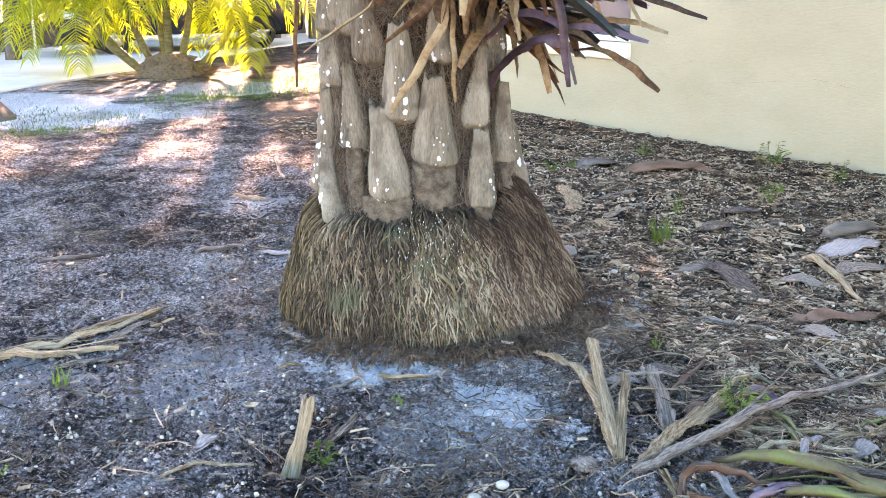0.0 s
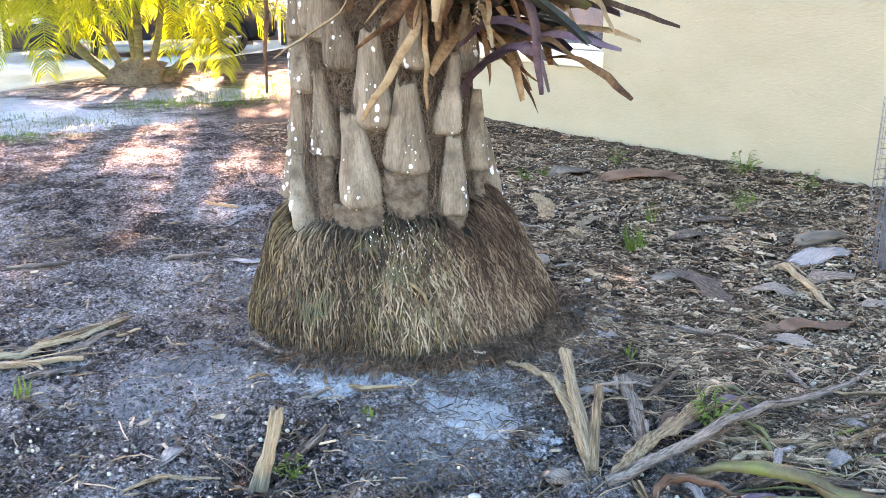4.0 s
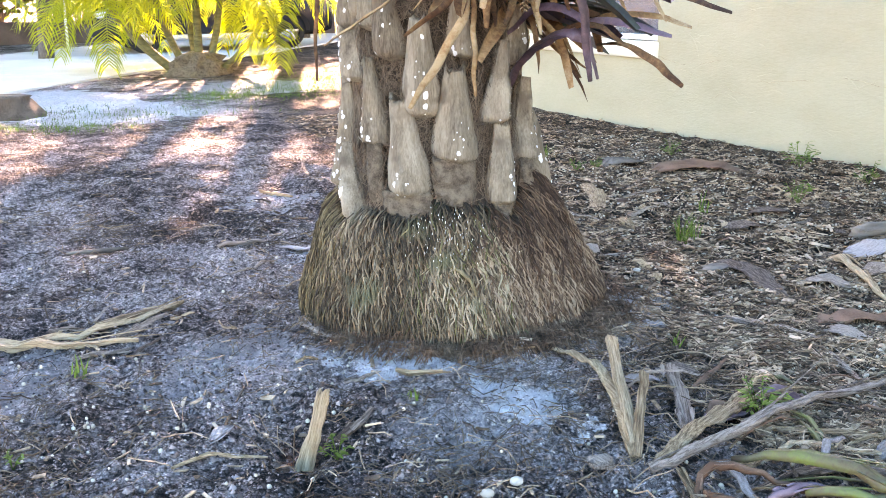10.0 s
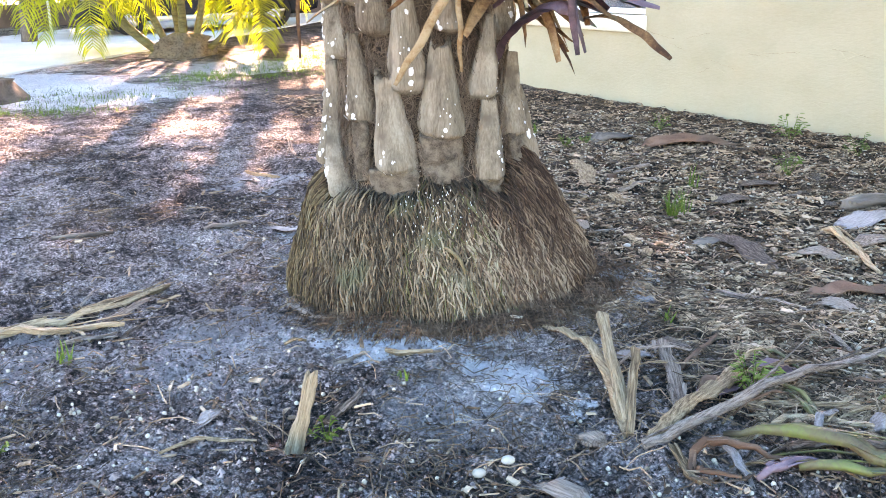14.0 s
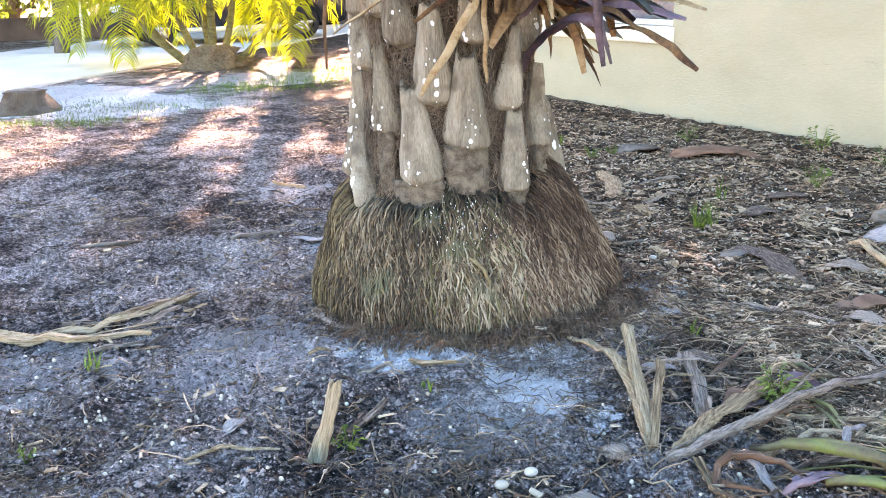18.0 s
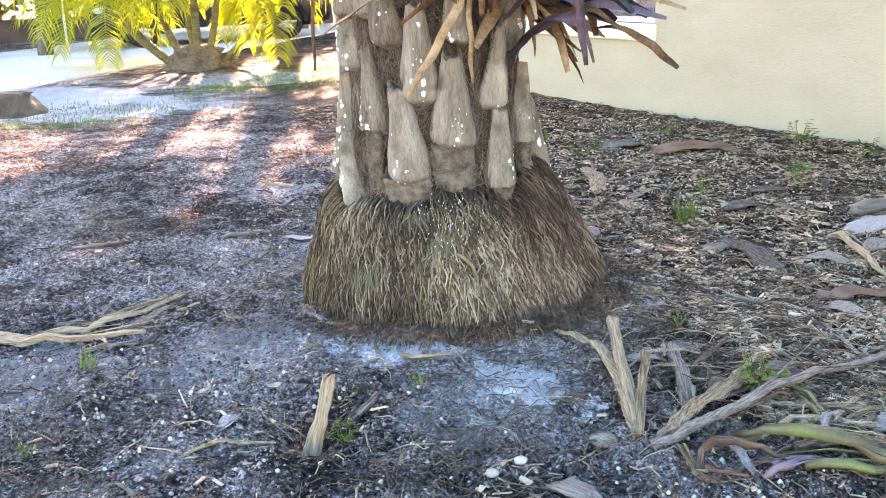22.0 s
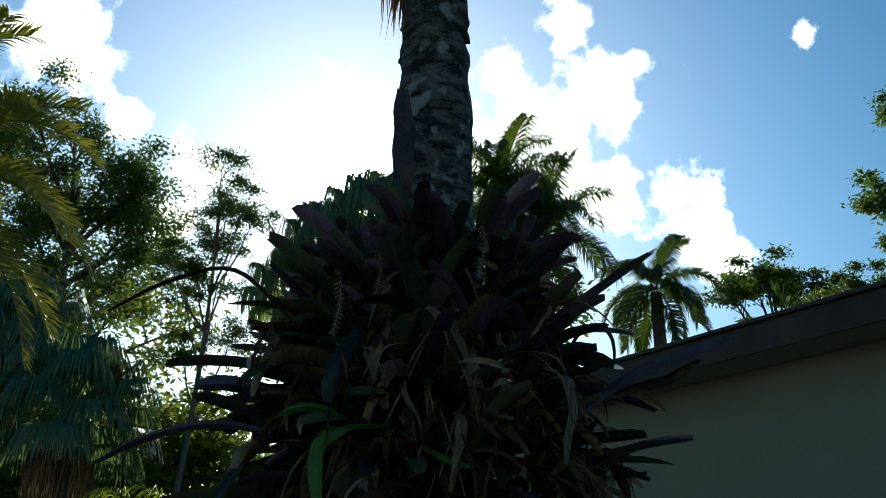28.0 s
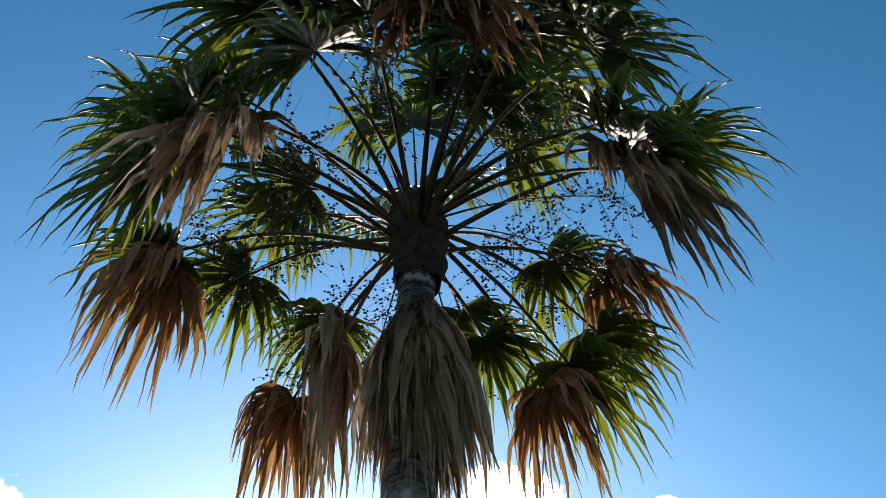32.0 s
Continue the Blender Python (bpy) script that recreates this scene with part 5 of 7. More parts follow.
AR = Vector((-3.5, 10.75, 0))
areca = thing("areca_palm", "sunlit yellow-green clumping palm with bare leaning canes", "palm", at=AR)
g = Geo()
revolve(g, [-0.05, 0.03, 0.10, 0.18, 0.26, 0.33], lambda z: 0.50 - 1.05 * max(0, z), lambda z: AR, 40, 0.22)
part("root_mound", g, M_stub, areca, "brown mound of roots")
random.seed(11)
for top, r0, nf in (((-1.2, -0.1, 1.25), 0.06, 16), ((-0.75, 0.25, 1.75), 0.055, 16), ((0.05, -0.1, 1.75), 0.065, 16), ((0.4, 0.2, 1.55), 0.055, 12), ((1.1, 0.1, 1.1), 0.05, 12), ((-0.25, 0.5, 2.1), 0.055, 16), ((-1.6, 0.5, 1.45), 0.05, 12)):
    g = Geo()
    base = AR + Vector((top[0] * 0.25, top[1] * 0.3, 0.02))
    tip = AR + Vector(top)
    cane(g, curve_pts(base, tip, (top[0] * 0.1, 0, -0.06), 10), r0, r0 * 0.7)
    part("cane", g, M_cane, areca, "ringed yellow-brown cane")
    for k in range(nf):
        a = k * 2.4 + rnd(0, 0.6)
        el = rnd(-0.35, 1.15)
        g = Geo()
        feather(g, tip, Vector((math.cos(a) * math.cos(el), math.sin(a) * math.cos(el), math.sin(el))), rnd(1.35, 1.85), 0.46, 30, rnd(1.1, 2.4), 0.021, vee=0.15, tipd=0.6)
        part("frond", g, M_areca, areca)

random.seed(5)


def feather_palm(name, label, at, height, r, nf, flen, leaflet, mat, sag=(1.0, 2.2), el=(-0.3, 1.3), width=0.04, n=48, lean=(0, 0), tipd=0.4, vee=0.4):
    at = Vector(at)
    ob = thing(name, label, "palm tree", at=at)
    g, tip = Geo(), at + Vector((lean[0], lean[1], height))
    g.tube(curve_pts(at - Vector((0, 0, 0.2)), tip, (0.1, 0, 0), 14), [r * (1.25 - 0.5 * k / 14) + 0.01 * (k % 2) for k in range(15)], 12)
    part("trunk", g, M_wood, ob)
    g = Geo()
    for k in range(nf):
        a = k * 2.4 + rnd(0, 0.4)
        e = el[1] + (el[0] - el[1]) * k / nf + rnd(-0.1, 0.1)
        feather(g, tip + Vector((0, 0, 0.1)), Vector((math.cos(a) * math.cos(e), math.sin(a) * math.cos(e), math.sin(e))), flen * rnd(0.85, 1.1), leaflet, n, rnd(*sag), width, tipd=tipd, vee=vee)
    part("crown", g, mat, ob)
    return ob


def polar(az, dist):
    return Vector((0.05 + dist * math.sin(radians(az)), -3.75 + dist * math.cos(radians(az)), 0))


def hgt(el, dist):
    return 1.5 + dist * math.tan(radians(el))


for az, el in ((2.9, 23.0), (5.6, 20.6)):
    feather_palm("queen_palm", "queen palm with drooping feathery fronds", polar(az, 17), hgt(el, 17), 0.16, 17, 1.75, 0.5, M_leafa, sag=(1.2, 2.6), n=96, width=0.02, tipd=0.8)
feather_palm("royal_palm", "dark feather palm with arching fronds", polar(12.5, 24), hgt(17.2, 24), 0.2, 16, 1.9, 0.5, M_leafa, el=(-0.75, 1.2), sag=(1.5, 2.9), n=100, width=0.03, tipd=0.7)
feather_palm("date_palm", "date palm with golden sunlit arching fronds", polar(-33.5, 9.5), hgt(20.0, 9.5), 0.22, 40, 2.25, 0.36, M_goldleaf, sag=(0.9, 2.6), el=(-0.7, 1.3), n=70, width=0.026, tipd=0.2)
feather_palm("feather_palm", "bright green young feather palm beside the roof", polar(20.9, 15), hgt(12.6, 15), 0.07, 5, 1.15, 0.4, M_leafb, sag=(0.5, 1.2), el=(0.4, 1.45), n=34, width=0.04, tipd=0.15)
feather_palm("feather_palm", "bright green young feather palm beside the roof", polar(25.5, 15), hgt(13.4, 15), 0.07, 6, 1.15, 0.4, M_leafb, sag=(0.5, 1.2), el=(0.2, 1.2), n=34, width=0.04, tipd=0.15)
feather_palm("feather_palm", "low green feather palm across the driveway", polar(-28, 22), 1.6, 0.15, 22, 2.4, 0.5, M_palmleaf, sag=(0.9, 2.0), el=(0.0, 1.4), n=44, width=0.05)
feather_palm("feather_palm", "low green feather palm across the driveway", polar(-21, 27), 2.4, 0.15, 22, 2.6, 0.5, M_palmleaf, sag=(0.9, 2.0), el=(0.0, 1.4), n=44, width=0.05)


def fan_leaf(geo, base, d, plen, blade, segs, hang):
    d = Vector(d).normalized()
    tip = Vector(base) + d * plen + Vector((0, 0, -0.15 * plen))
    geo.tube([base, Vector(base) + d * plen * 0.5, tip], [0.02, 0.016, 0.01], 4, False)
    side = d.cross(Vector((0, 0, 1)))
    side = side.normalized() if side.length > 0.05 else Vector((1, 0, 0))
    for k in range(segs):
        th = radians(-115 + 230 * k / (segs - 1))
        dd = (d * math.cos(th) + side * math.sin(th)).normalized()
        L = blade * rnd(0.85, 1.1)
        m1 = tip + (dd + Vector((0, 0, -0.2 * hang))).normalized() * L * 0.5
        m2 = m1 + (dd * (1 - 0.8 * hang) + Vector((0, 0, -1.1 * hang))).normalized() * L * 0.35
        m3 = m2 + Vector((rnd(-0.1, 0.1), rnd(-0.1, 0.1), -1)) * L * 0.35 * hang + dd * L * 0.3 * (1 - hang)
        geo.ribbon([tip, m1, m2, m3], [0.006, blade * 0.026, blade * 0.02, 0.003], side, 0.3, 1)


def far_fan_palm(at, height, r, nf, plen, blade, hang=0.8, skirt=8):
    at = Vector(at)
    ob = thing("fan_palm", "fan palm with drooping leaves and a tan dead skirt", "palm tree", at=at)
    g = Geo()
    g.tube(curve_pts(at - Vector((0, 0, 0.2)), at + Vector((0, 0, height)), (0.1, 0.05, 0), 12), [r * (1.2 - 0.35 * k / 12) for k in range(13)], 12)
    part("trunk", g, M_wood, ob)
    g, gd = Geo(), Geo()
    top = at + Vector((0, 0, height))
    for k in range(nf):
        a, e = k * 2.4, 1.35 - 1.75 * k / nf
        fan_leaf(g, top, (math.cos(a) * math.cos(e), math.sin(a) * math.cos(e), math.sin(e)), plen * rnd(0.85, 1.15), blade, 46, hang)
    for k in range(skirt):
        a = k * 2.4
        fan_leaf(gd, top, (math.cos(a) * 0.45, math.sin(a) * 0.45, -0.9), plen * 0.7, blade * 0.9, 18, 1.0)
    part("crown", g, M_palmleaf, ob)
    if skirt:
        part("dead_skirt", gd, M_fronddead, ob, "tan skirt of dead leaves")


far_fan_palm(polar(-21.8, 19), hgt(9.3, 19), 0.12, 26, 1.1, 1.0)
far_fan_palm(polar(-25.5, 22), hgt(13.0, 22), 0.13, 26, 1.2, 1.1)
far_fan_palm(polar(-5.3, 23), hgt(21.6, 23), 0.18, 26, 0.9, 0.95, 1.0)
# added palm, hidden behind the bromeliads, that keeps sun spots off the mulch
far_fan_palm(polar(-3.4, 25), hgt(17.6, 25), 0.18, 28, 1.1, 1.2, 1.0)
far_fan_palm(polar(-7.9, 25), hgt(19.9, 25), 0.18, 24, 0.95, 1.0, 1.0)
far_fan_palm(polar(-9.8, 26), hgt(17.2, 26), 0.18, 24, 1.0, 1.0, 1.0)


# ---- broadleaf trees ----
def leaf_clump(geo, c, r, n, size, flat=0.7):
    for _ in range(n):
        d = Vector((random.gauss(0, 1), random.gauss(0, 1), random.gauss(0, 1) * flat))
        p = c + d * (r * 0.36)
        t = Vector((rnd(-1, 1), rnd(-1, 1), rnd(-0.8, 0.4))).normalized()
        s = t.cross(Vector((rnd(-1, 1), rnd(-1, 1), rnd(-1, 1)))).normalized() * (size * 0.22)
        k = len(geo.v)
        geo.v += [p, p + t * size * 0.5 + s, p + t * size, p + t * size * 0.5 - s]
        geo.f.append((k, k + 1, k + 2, k + 3))


def leafy_tree(label, at, height, crown_from, spread, mat, leaf=0.16, dens=16, depth=4, trunk_r=0.2, lean=(0, 0), name="tree", flat=0.7, limbs=7, clump=0.9):
    at = Vector(at)
    ob = thing(name, label, "tree", at=at)
    gw, gl = Geo(), Geo()
    top = at + Vector((lean[0], lean[1], height * 0.93))
    spine = curve_pts(at - Vector((0, 0, 0.2)), top, (rnd(-0.3, 0.3), rnd(-0.3, 0.3), 0), 10)
    gw.tube(spine, [trunk_r * (1.1 - 0.95 * k / 10) for k in range(11)], 8)

    def grow(p, d, L, r, lev):
        q1 = p + d * L * 0.5 + Vector((rnd(-1, 1), rnd(-1, 1), rnd(-0.3, 0.6))) * L * 0.08
        q2 = q1 + (d + Vector((0, 0, 0.15))).normalized() * L * 0.5
        gw.tube([p, q1, q2], [r, r * 0.75, r * 0.5], 5, False)
        if lev == 0 or L < 0.5:
            leaf_clump(gl, q2, clump, dens, leaf, flat)
            leaf_clump(gl, q1, clump * 0.8, dens // 2, leaf, flat)
            return
        for _ in range(3):
            dd = (d * 0.7 + Vector((rnd(-1, 1), rnd(-1, 1), rnd(-0.4, 0.75)))).normalized()
            grow(q2 if random.random() < 0.65 else q1, dd, L * rnd(0.55, 0.75), r * 0.5, lev - 1)

    for k in range(limbs):
        u = crown_from + (1 - crown_from) * (k + 0.3) / limbs
        f = u * 10
        i = min(9, int(f))
        p = spine[i].lerp(spine[i + 1], f - i)
        a = k * 2.4 + rnd(-0.4, 0.4)
        d = Vector((math.cos(a), math.sin(a), rnd(0.2, 0.7))).normalized()
        grow(p, d, spread * (0.62 - 0.32 * (u - crown_from) / max(0.01, 1 - crown_from)) * rnd(0.8, 1.2), trunk_r * 0.4, depth - 1)
    leaf_clump(gl, top, clump * 1.2, dens * 2, leaf, flat)
    part("trunk", gw, M_wood, ob, "grey-brown trunk and limbs")
    part("crown", gl, mat, ob)
    return ob


random.seed(21)
def tufted_tree(label, dist, foot, top, tufts, r, mat, leaf, dens, trunk_r, name="tree", flat=0.6):
    """A tree whose open crown is made of separate tufts on long limbs; foot: heading, top and tufts: heading and elevation."""
    at = polar(foot, dist)
    ob = thing(name, label, "tree", at=at)
    gw, gl = Geo(), Geo()
    tip = polar(top[0], dist)
    tip.z = hgt(top[1], dist) - 0.5 * r
    spine = curve_pts(at - Vector((0, 0, 0.2)), tip, (0.25, 0, 0), 12)
    gw.tube(spine, [trunk_r * (1.1 - 0.9 * q / 12) for q in range(13)], 8)
    for az, el in tufts:
        c = polar(az, dist + rnd(-1.5, 1.5))
        c.z = hgt(el, dist) - 0.55 * r
        f = min(11, max(3, int(12 * (c.z - 0.35 * math.hypot(c.x - at.x, c.y - at.y) - 1.0) / tip.z)))
        s = spine[f]
        mid = s.lerp(c, 0.55) + Vector((0, 0, -0.25))
        gw.tube([s, mid, c], [trunk_r * 0.34, trunk_r * 0.24, trunk_r * 0.08], 5, False)
        for _ in range(7):
            off = Vector((random.gauss(0, 0.55), random.gauss(0, 0.55), random.gauss(0, 0.4))) * r
            gw.tube([mid.lerp(c, rnd(0.3, 1)), c + off], [trunk_r * 0.1, trunk_r * 0.04], 4, False)
            leaf_clump(gl, c + off, r * rnd(0.5, 0.95), dens // 7, leaf, flat)
    part("trunk", gw, M_wood, ob)
    part("crown", gl, mat, ob)


random.seed(23)
tufted_tree("tall dark-leaved tree with an open ragged crown", 34, -24.5, (-23.2, 22.5), ((-26.0, 25.0), (-23.8, 25.3), (-21.3, 24.1), (-19.6, 23.3), (-18.4, 22.0), (-22.1, 21.9), (-19.8, 20.6), (-24.1, 22.3), (-19.0, 18.9), (-20.8, 18.3), (-23.2, 19.2), (-26.0, 22.6), (-25.2, 19.9), (-20.6, 22.5), (-28.0, 24.0), (-28.5, 21.0), (-27.0, 17.5), (-22.0, 16.5), (-24.8, 16.5), (-19.6, 16.4)),
            1.35, M_leafa, 0.18, 1900, 0.32)
tufted_tree("tall dark-leaved tree behind another, with an open crown", 37, -29.5, (-29.0, 23.0), ((-30.5, 25.0), (-28.5, 26.0), (-31.5, 22.5), (-29.0, 21.5), (-33.0, 20.0), (-27.2, 22.8), (-31.0, 18.0), (-28.0, 18.0)), 1.7, M_leafa, 0.18, 2200, 0.32)
tufted_tree("slender tree with a small tufted crown and bare stem", 24, -16.6, (-14.8, 23.0), ((-15.0, 23.4), (-14.3, 22.4), (-13.3, 21.5), (-15.5, 20.2), (-17.0, 18.7), (-16.4, 16.9), (-14.5, 17.2), (-13.8, 20.3), (-12.5, 20.9), (-17.6, 19.3), (-15.0, 15.3), (-15.9, 18.2), (-14.9, 21.4), (-16.0, 14.5), (-13.2, 15.6)), 0.55, M_leafa, 0.085, 1500, 0.10)
leafy_tree("tree with light foliage behind the driveway", polar(-12, 31), hgt(7.5, 31), 0.2, 4.5, M_leafb, 0.24, 16, 3, 0.18, limbs=8)
PINES = ((30, 19.5, (19.2, 17.5), ((16.9, 18.2), (18.3, 18.6), (20.6, 18.2), (21.6, 17.5), (18.9, 17.4), (16.8, 16.8), (17.6, 15.8), (19.7, 17.4), (21.9, 16.7), (20.8, 15.8), (19.0, 15.2))),
         (26, 28.0, (27.5, 24.5), ((27.2, 25.0), (25.9, 21.0), (27.0, 23.0), (26.4, 22.2), (26.5, 19.7), (28.5, 26.0), (29.0, 23.5), (28.6, 20.8), (30.2, 24.6), (29.8, 21.5))),
         (34, 24.2, (24.0, 16.5), ((22.9, 17.0), (23.5, 17.2), (24.2, 16.8), (25.0, 16.2), (23.4, 15.6))))
for dist, foot, top, tufts in PINES:
    tufted_tree("pine with dense rounded tufts on open limbs", dist, foot, top, tufts, 0.62, M_leafa, 0.15, 1200, 0.2, "pine_tree", 0.5)
# unseen trees added behind the palm to keep the sun off the yard
for az, dist, h in ((-4.3, 23.5, 10.0), (-0.5, 24, 10.2), (3.2, 24.5, 9.8)):
    leafy_tree("added high-crowned broadleaf tree hidden behind the palm, shading the yard", polar(az, dist), h, 0.55, 2.6, M_leafa, 0.2, 60, 3, 0.14, limbs=9, clump=1.2)
# one more unseen tree, added so its crown shades the left ground
leafy_tree("added small-crowned broadleaf tree, unseen, shading the ground on the left", polar(-7.6, 23.5), 8.4, 0.76, 1.7, M_leafa, 0.2, 20, 3, 0.1, limbs=8, clump=1.0)
for az, dist, el, mat in ((-20.5, 27, 14.5, M_leafb), (-17.5, 28, 8.0, M_leafb), (-25.5, 29, 14, M_leafb), (-30, 27, 12, M_leafb), (-24, 30, 10, M_leafb), (-19, 29, 8, M_leafb), (-14, 28, 5.5, M_leafb), (-9, 29, 5, M_leafa), (-4, 30, 6, M_leafa), (1, 30, 10, M_leafa), (7, 31, 11, M_leafa), (-35, 24, 15, M_leafa), (13, 34, 10, M_leafa), (20, 38, 9, M_leafa)):
    leafy_tree("leafy broadleaf tree in the yard across the driveway", polar(az, dist), hgt(el, dist), 0.06, 4.2, mat, 0.24, 55, 3, 0.16, limbs=9, clump=1.4)
for az, dist in ((-33, 30), (-27, 33), (-22, 31), (-16, 32), (-11, 33), (-6, 33), (0, 34), (5, 35), (11, 36), (17, 40)):
    at = polar(az, dist)
    g = Geo()
    for _ in range(16):
        leaf_clump(g, at + Vector((rnd(-2.2, 2.2), rnd(-1, 1), rnd(0.2, 3.6))), 1.3, 70, 0.32)
    solo("hedge", g, M_leafa, "dense green shrubbery at the back of the yard", "shrub", "shrubs along the back")

# ---- stump, edging, stake ----
ST = Vector((-4.38, 6.25, 0))
# brown wood, darkened to stand for the backlit side's shade
M_stumpwood = surf("stump_wood", [(0.2, (0.035, 0.025, 0.018)), (0.8, (0.15, 0.11, 0.08))], 7, 60, 0.95, 0.9, 0.02, stretch=(1, 1, 0.4))
stump = thing("tree_stump", "weathered sawn tree stump in bare sand, sides darkened as if backlit", "stump", at=ST)
g = Geo()
revolve(g, [-0.05, 0.0, 0.04, 0.09, 0.14, 0.18, 0.205], lambda z: 0.20 + 0.16 * math.exp(-max(0, z) * 16), lambda z: ST, 36, 0.09)
part("stump_wood", g, M_stumpwood, stump)
g = Geo()
revolve(g, [0.19, 0.212], lambda z: 0.15, lambda z: ST, 24, 0.03)
part("sawn_top", g, M_wood, stump, "grey sawn top")
g = Geo()
p0, p1 = polar(-38, 25.5), polar(-6, 25.5)
m = look(p0, p1)
bevel_box(g, (-0.12, -0.05, -(p1 - p0).length), (0.12, 0.5, 0), 0.02, Matrix.Translation(p0) @ (m.to_3x3().to_4x4()))
solo("garden_wall", g, M_fascia, "low dark garden wall across the driveway", "wall", smooth=False)
g = Geo()
p = polar(-20.6, 19.5)
g.tube([p - Vector((0, 0, 0.1)), p + Vector((0.01, 0, 1.3))], 0.025, 8)
solo("marker_stake", g, M_white, "thin white stake standing in the yard", "stake")

# ---- car ----
M_paint = surf("car_paint", [(0.2, (0.018, 0.02, 0.022)), (0.8, (0.028, 0.03, 0.033))], 2, 200, 0.25, 0.0, vary=0.0)
M_tyre = surf("tyre", [(0.2, (0.012, 0.012, 0.012)), (0.8, (0.03, 0.03, 0.03))], 10, 90, 0.9, 0.3, 0.003, vary=0.0)
M_rim = plain("alloy", (0.62, 0.63, 0.64), 0.3, 0.9)
M_lamp = plain("lamp_lens", (0.75, 0.77, 0.8), 0.1)
M_dark = plain("dark_plastic", (0.02, 0.02, 0.022), 0.6)
m, t, b = base_mat("car_glass")
b.inputs["Base Color"].default_value, b.inputs["Roughness"].default_value = (0.02, 0.025, 0.03, 1), 0.05
M_carglass = m


def build_car():
    """A dark crossover; local x runs from nose (0) to tail (4.6), y across."""
    d = Vector((0.90, 0.43, 0)).normalized()
    n = Vector((-d.y, d.x, 0))
    origin = Vector((-6.6, 15.2, 0.035))
    M = Matrix(((d.x, n.x, 0, origin.x), (d.y, n.y, 0, origin.y), (0, 0, 1, origin.z), (0, 0, 0, 1)))
    car = thing("car", "dark grey crossover parked on the concrete driveway", "car", at=origin)
    prof = [(0.0, 0.28, 0.62, 0.70), (0.25, 0.24, 0.88, 0.85), (1.1, 0.24, 1.02, 0.91), (1.9, 0.24, 1.06, 0.92), (3.4, 0.24, 1.08, 0.92), (4.3, 0.26, 1.05, 0.88), (4.6, 0.34, 0.98, 0.80)]
    g = Geo()
    ring = 10
    for x, z0, z1, hw in prof:
        for k, (fy, fz) in enumerate(((-0.9, 0), (-1, 0.18), (-1, 0.62), (-0.95, 0.9), (-0.8, 1), (0.8, 1), (0.95, 0.9), (1, 0.62), (1, 0.18), (0.9, 0))):
            g.v.append(M @ Vector((x, fy * hw, z0 + (z1 - z0) * fz)))
    for i in range(len(prof) - 1):
        for k in range(ring):
            a, b2 = i * ring + k, i * ring + (k + 1) % ring
            g.f.append((a, a + ring, b2 + ring, b2))
    g.f.append(tuple(range(ring)))
    g.f.append(tuple((len(prof) - 1) * ring + k for k in range(ring - 1, -1, -1)))
    body = part("body", g, M_paint, car, "glossy dark grey paint")
    g = Geo()
    cab = [(1.25, 1.03, 1.04, 0.84, 0.84), (2.0, 1.03, 1.58, 0.86, 0.66), (3.5, 1.03, 1.62, 0.86, 0.66), (4.45, 1.03, 1.08, 0.82, 0.8)]
    for x, z0, z1, w0, w1 in cab:
        for y, z in ((-w0, z0), (-w1, z1 - 0.03), (-w1 * 0.9, z1), (w1 * 0.9, z1), (w1, z1 - 0.03), (w0, z0)):
            g.v.append(M @ Vector((x, y, z)))
    for i in range(3):
        for k in range(5):
            a = i * 6 + k
            g.f.append((a, a + 6, a + 7, a + 1))
    cabin = part("cabin", g, M_carglass, car, "dark tinted windows")
    g = Geo()
    g.box((1.98, -0.63, 1.585), (3.55, 0.63, 1.65), M)
    part("roof_panel", g, M_paint, car, smooth=False)
    for x in (1.5, 2.75, 3.55):
        for s in (-1, 1):
            g = Geo()
            g.tube([M @ Vector((x, s * 0.865, 1.02)), M @ Vector((x + (0.55 if x < 2 else 0.1), s * 0.69, 1.58))], 0.03, 6)
            part("pillar", g, M_paint, car)
    for x in (0.85, 3.65):
        for s in (-1, 1):
            w = thing("wheel", "", "")
            for k in list(w.keys()):
                del w[k]
            w.parent = car
            w.location = -car.location
            g = Geo()
            c = Vector((x, s * 0.80, 0.335))
            n0 = 28
            for y, r in ((-0.11, 0.22), (-0.115, 0.31), (-0.08, 0.335), (0.08, 0.335), (0.115, 0.31), (0.11, 0.22)):
                for k in range(n0):
                    a = 2 * math.pi * k / n0
                    g.v.append(M @ (c + Vector((r * math.cos(a), y, r * math.sin(a)))))
            for i in range(5):
                for k in range(n0):
                    a, b2 = i * n0 + k, i * n0 + (k + 1) % n0
                    g.f.append((a, b2, b2 + n0, a + n0))
            part("tyre", g, M_tyre, w)
            g = Geo()
            for k in range(7):
                a = 2 * math.pi * k / 7
                q = Matrix.Translation(c) @ Matrix.Rotation(-a, 4, "Y")
                bevel_box(g, (0.03, s * 0.07 - 0.012, -0.034), (0.215, s * 0.07 + 0.012, 0.034), 0.008, M @ q)
            q = [M @ (c + Vector((0, s * 0.05, 0))), M @ (c + Vector((0, s * 0.095, 0)))]
            g.tube(q, 0.06, 14)
            q = [M @ (c + Vector((0, -0.1 * s, 0))), M @ (c + Vector((0, s * 0.05, 0)))]
            g.tube(q, 0.215, 24, True)
            part("rim", g, M_rim, w, "silver alloy rim")
            g = Geo()
            n1 = 12
            for yy in (s * 0.88, s * 0.935):
                for rr in (0.355, 0.43):
                    for k in range(n1 + 1):
                        a = math.pi * k / n1
                        g.v.append(M @ Vector((c.x + rr * math.cos(a), yy, max(0.28, c.z + rr * math.sin(a)))))
            st = n1 + 1
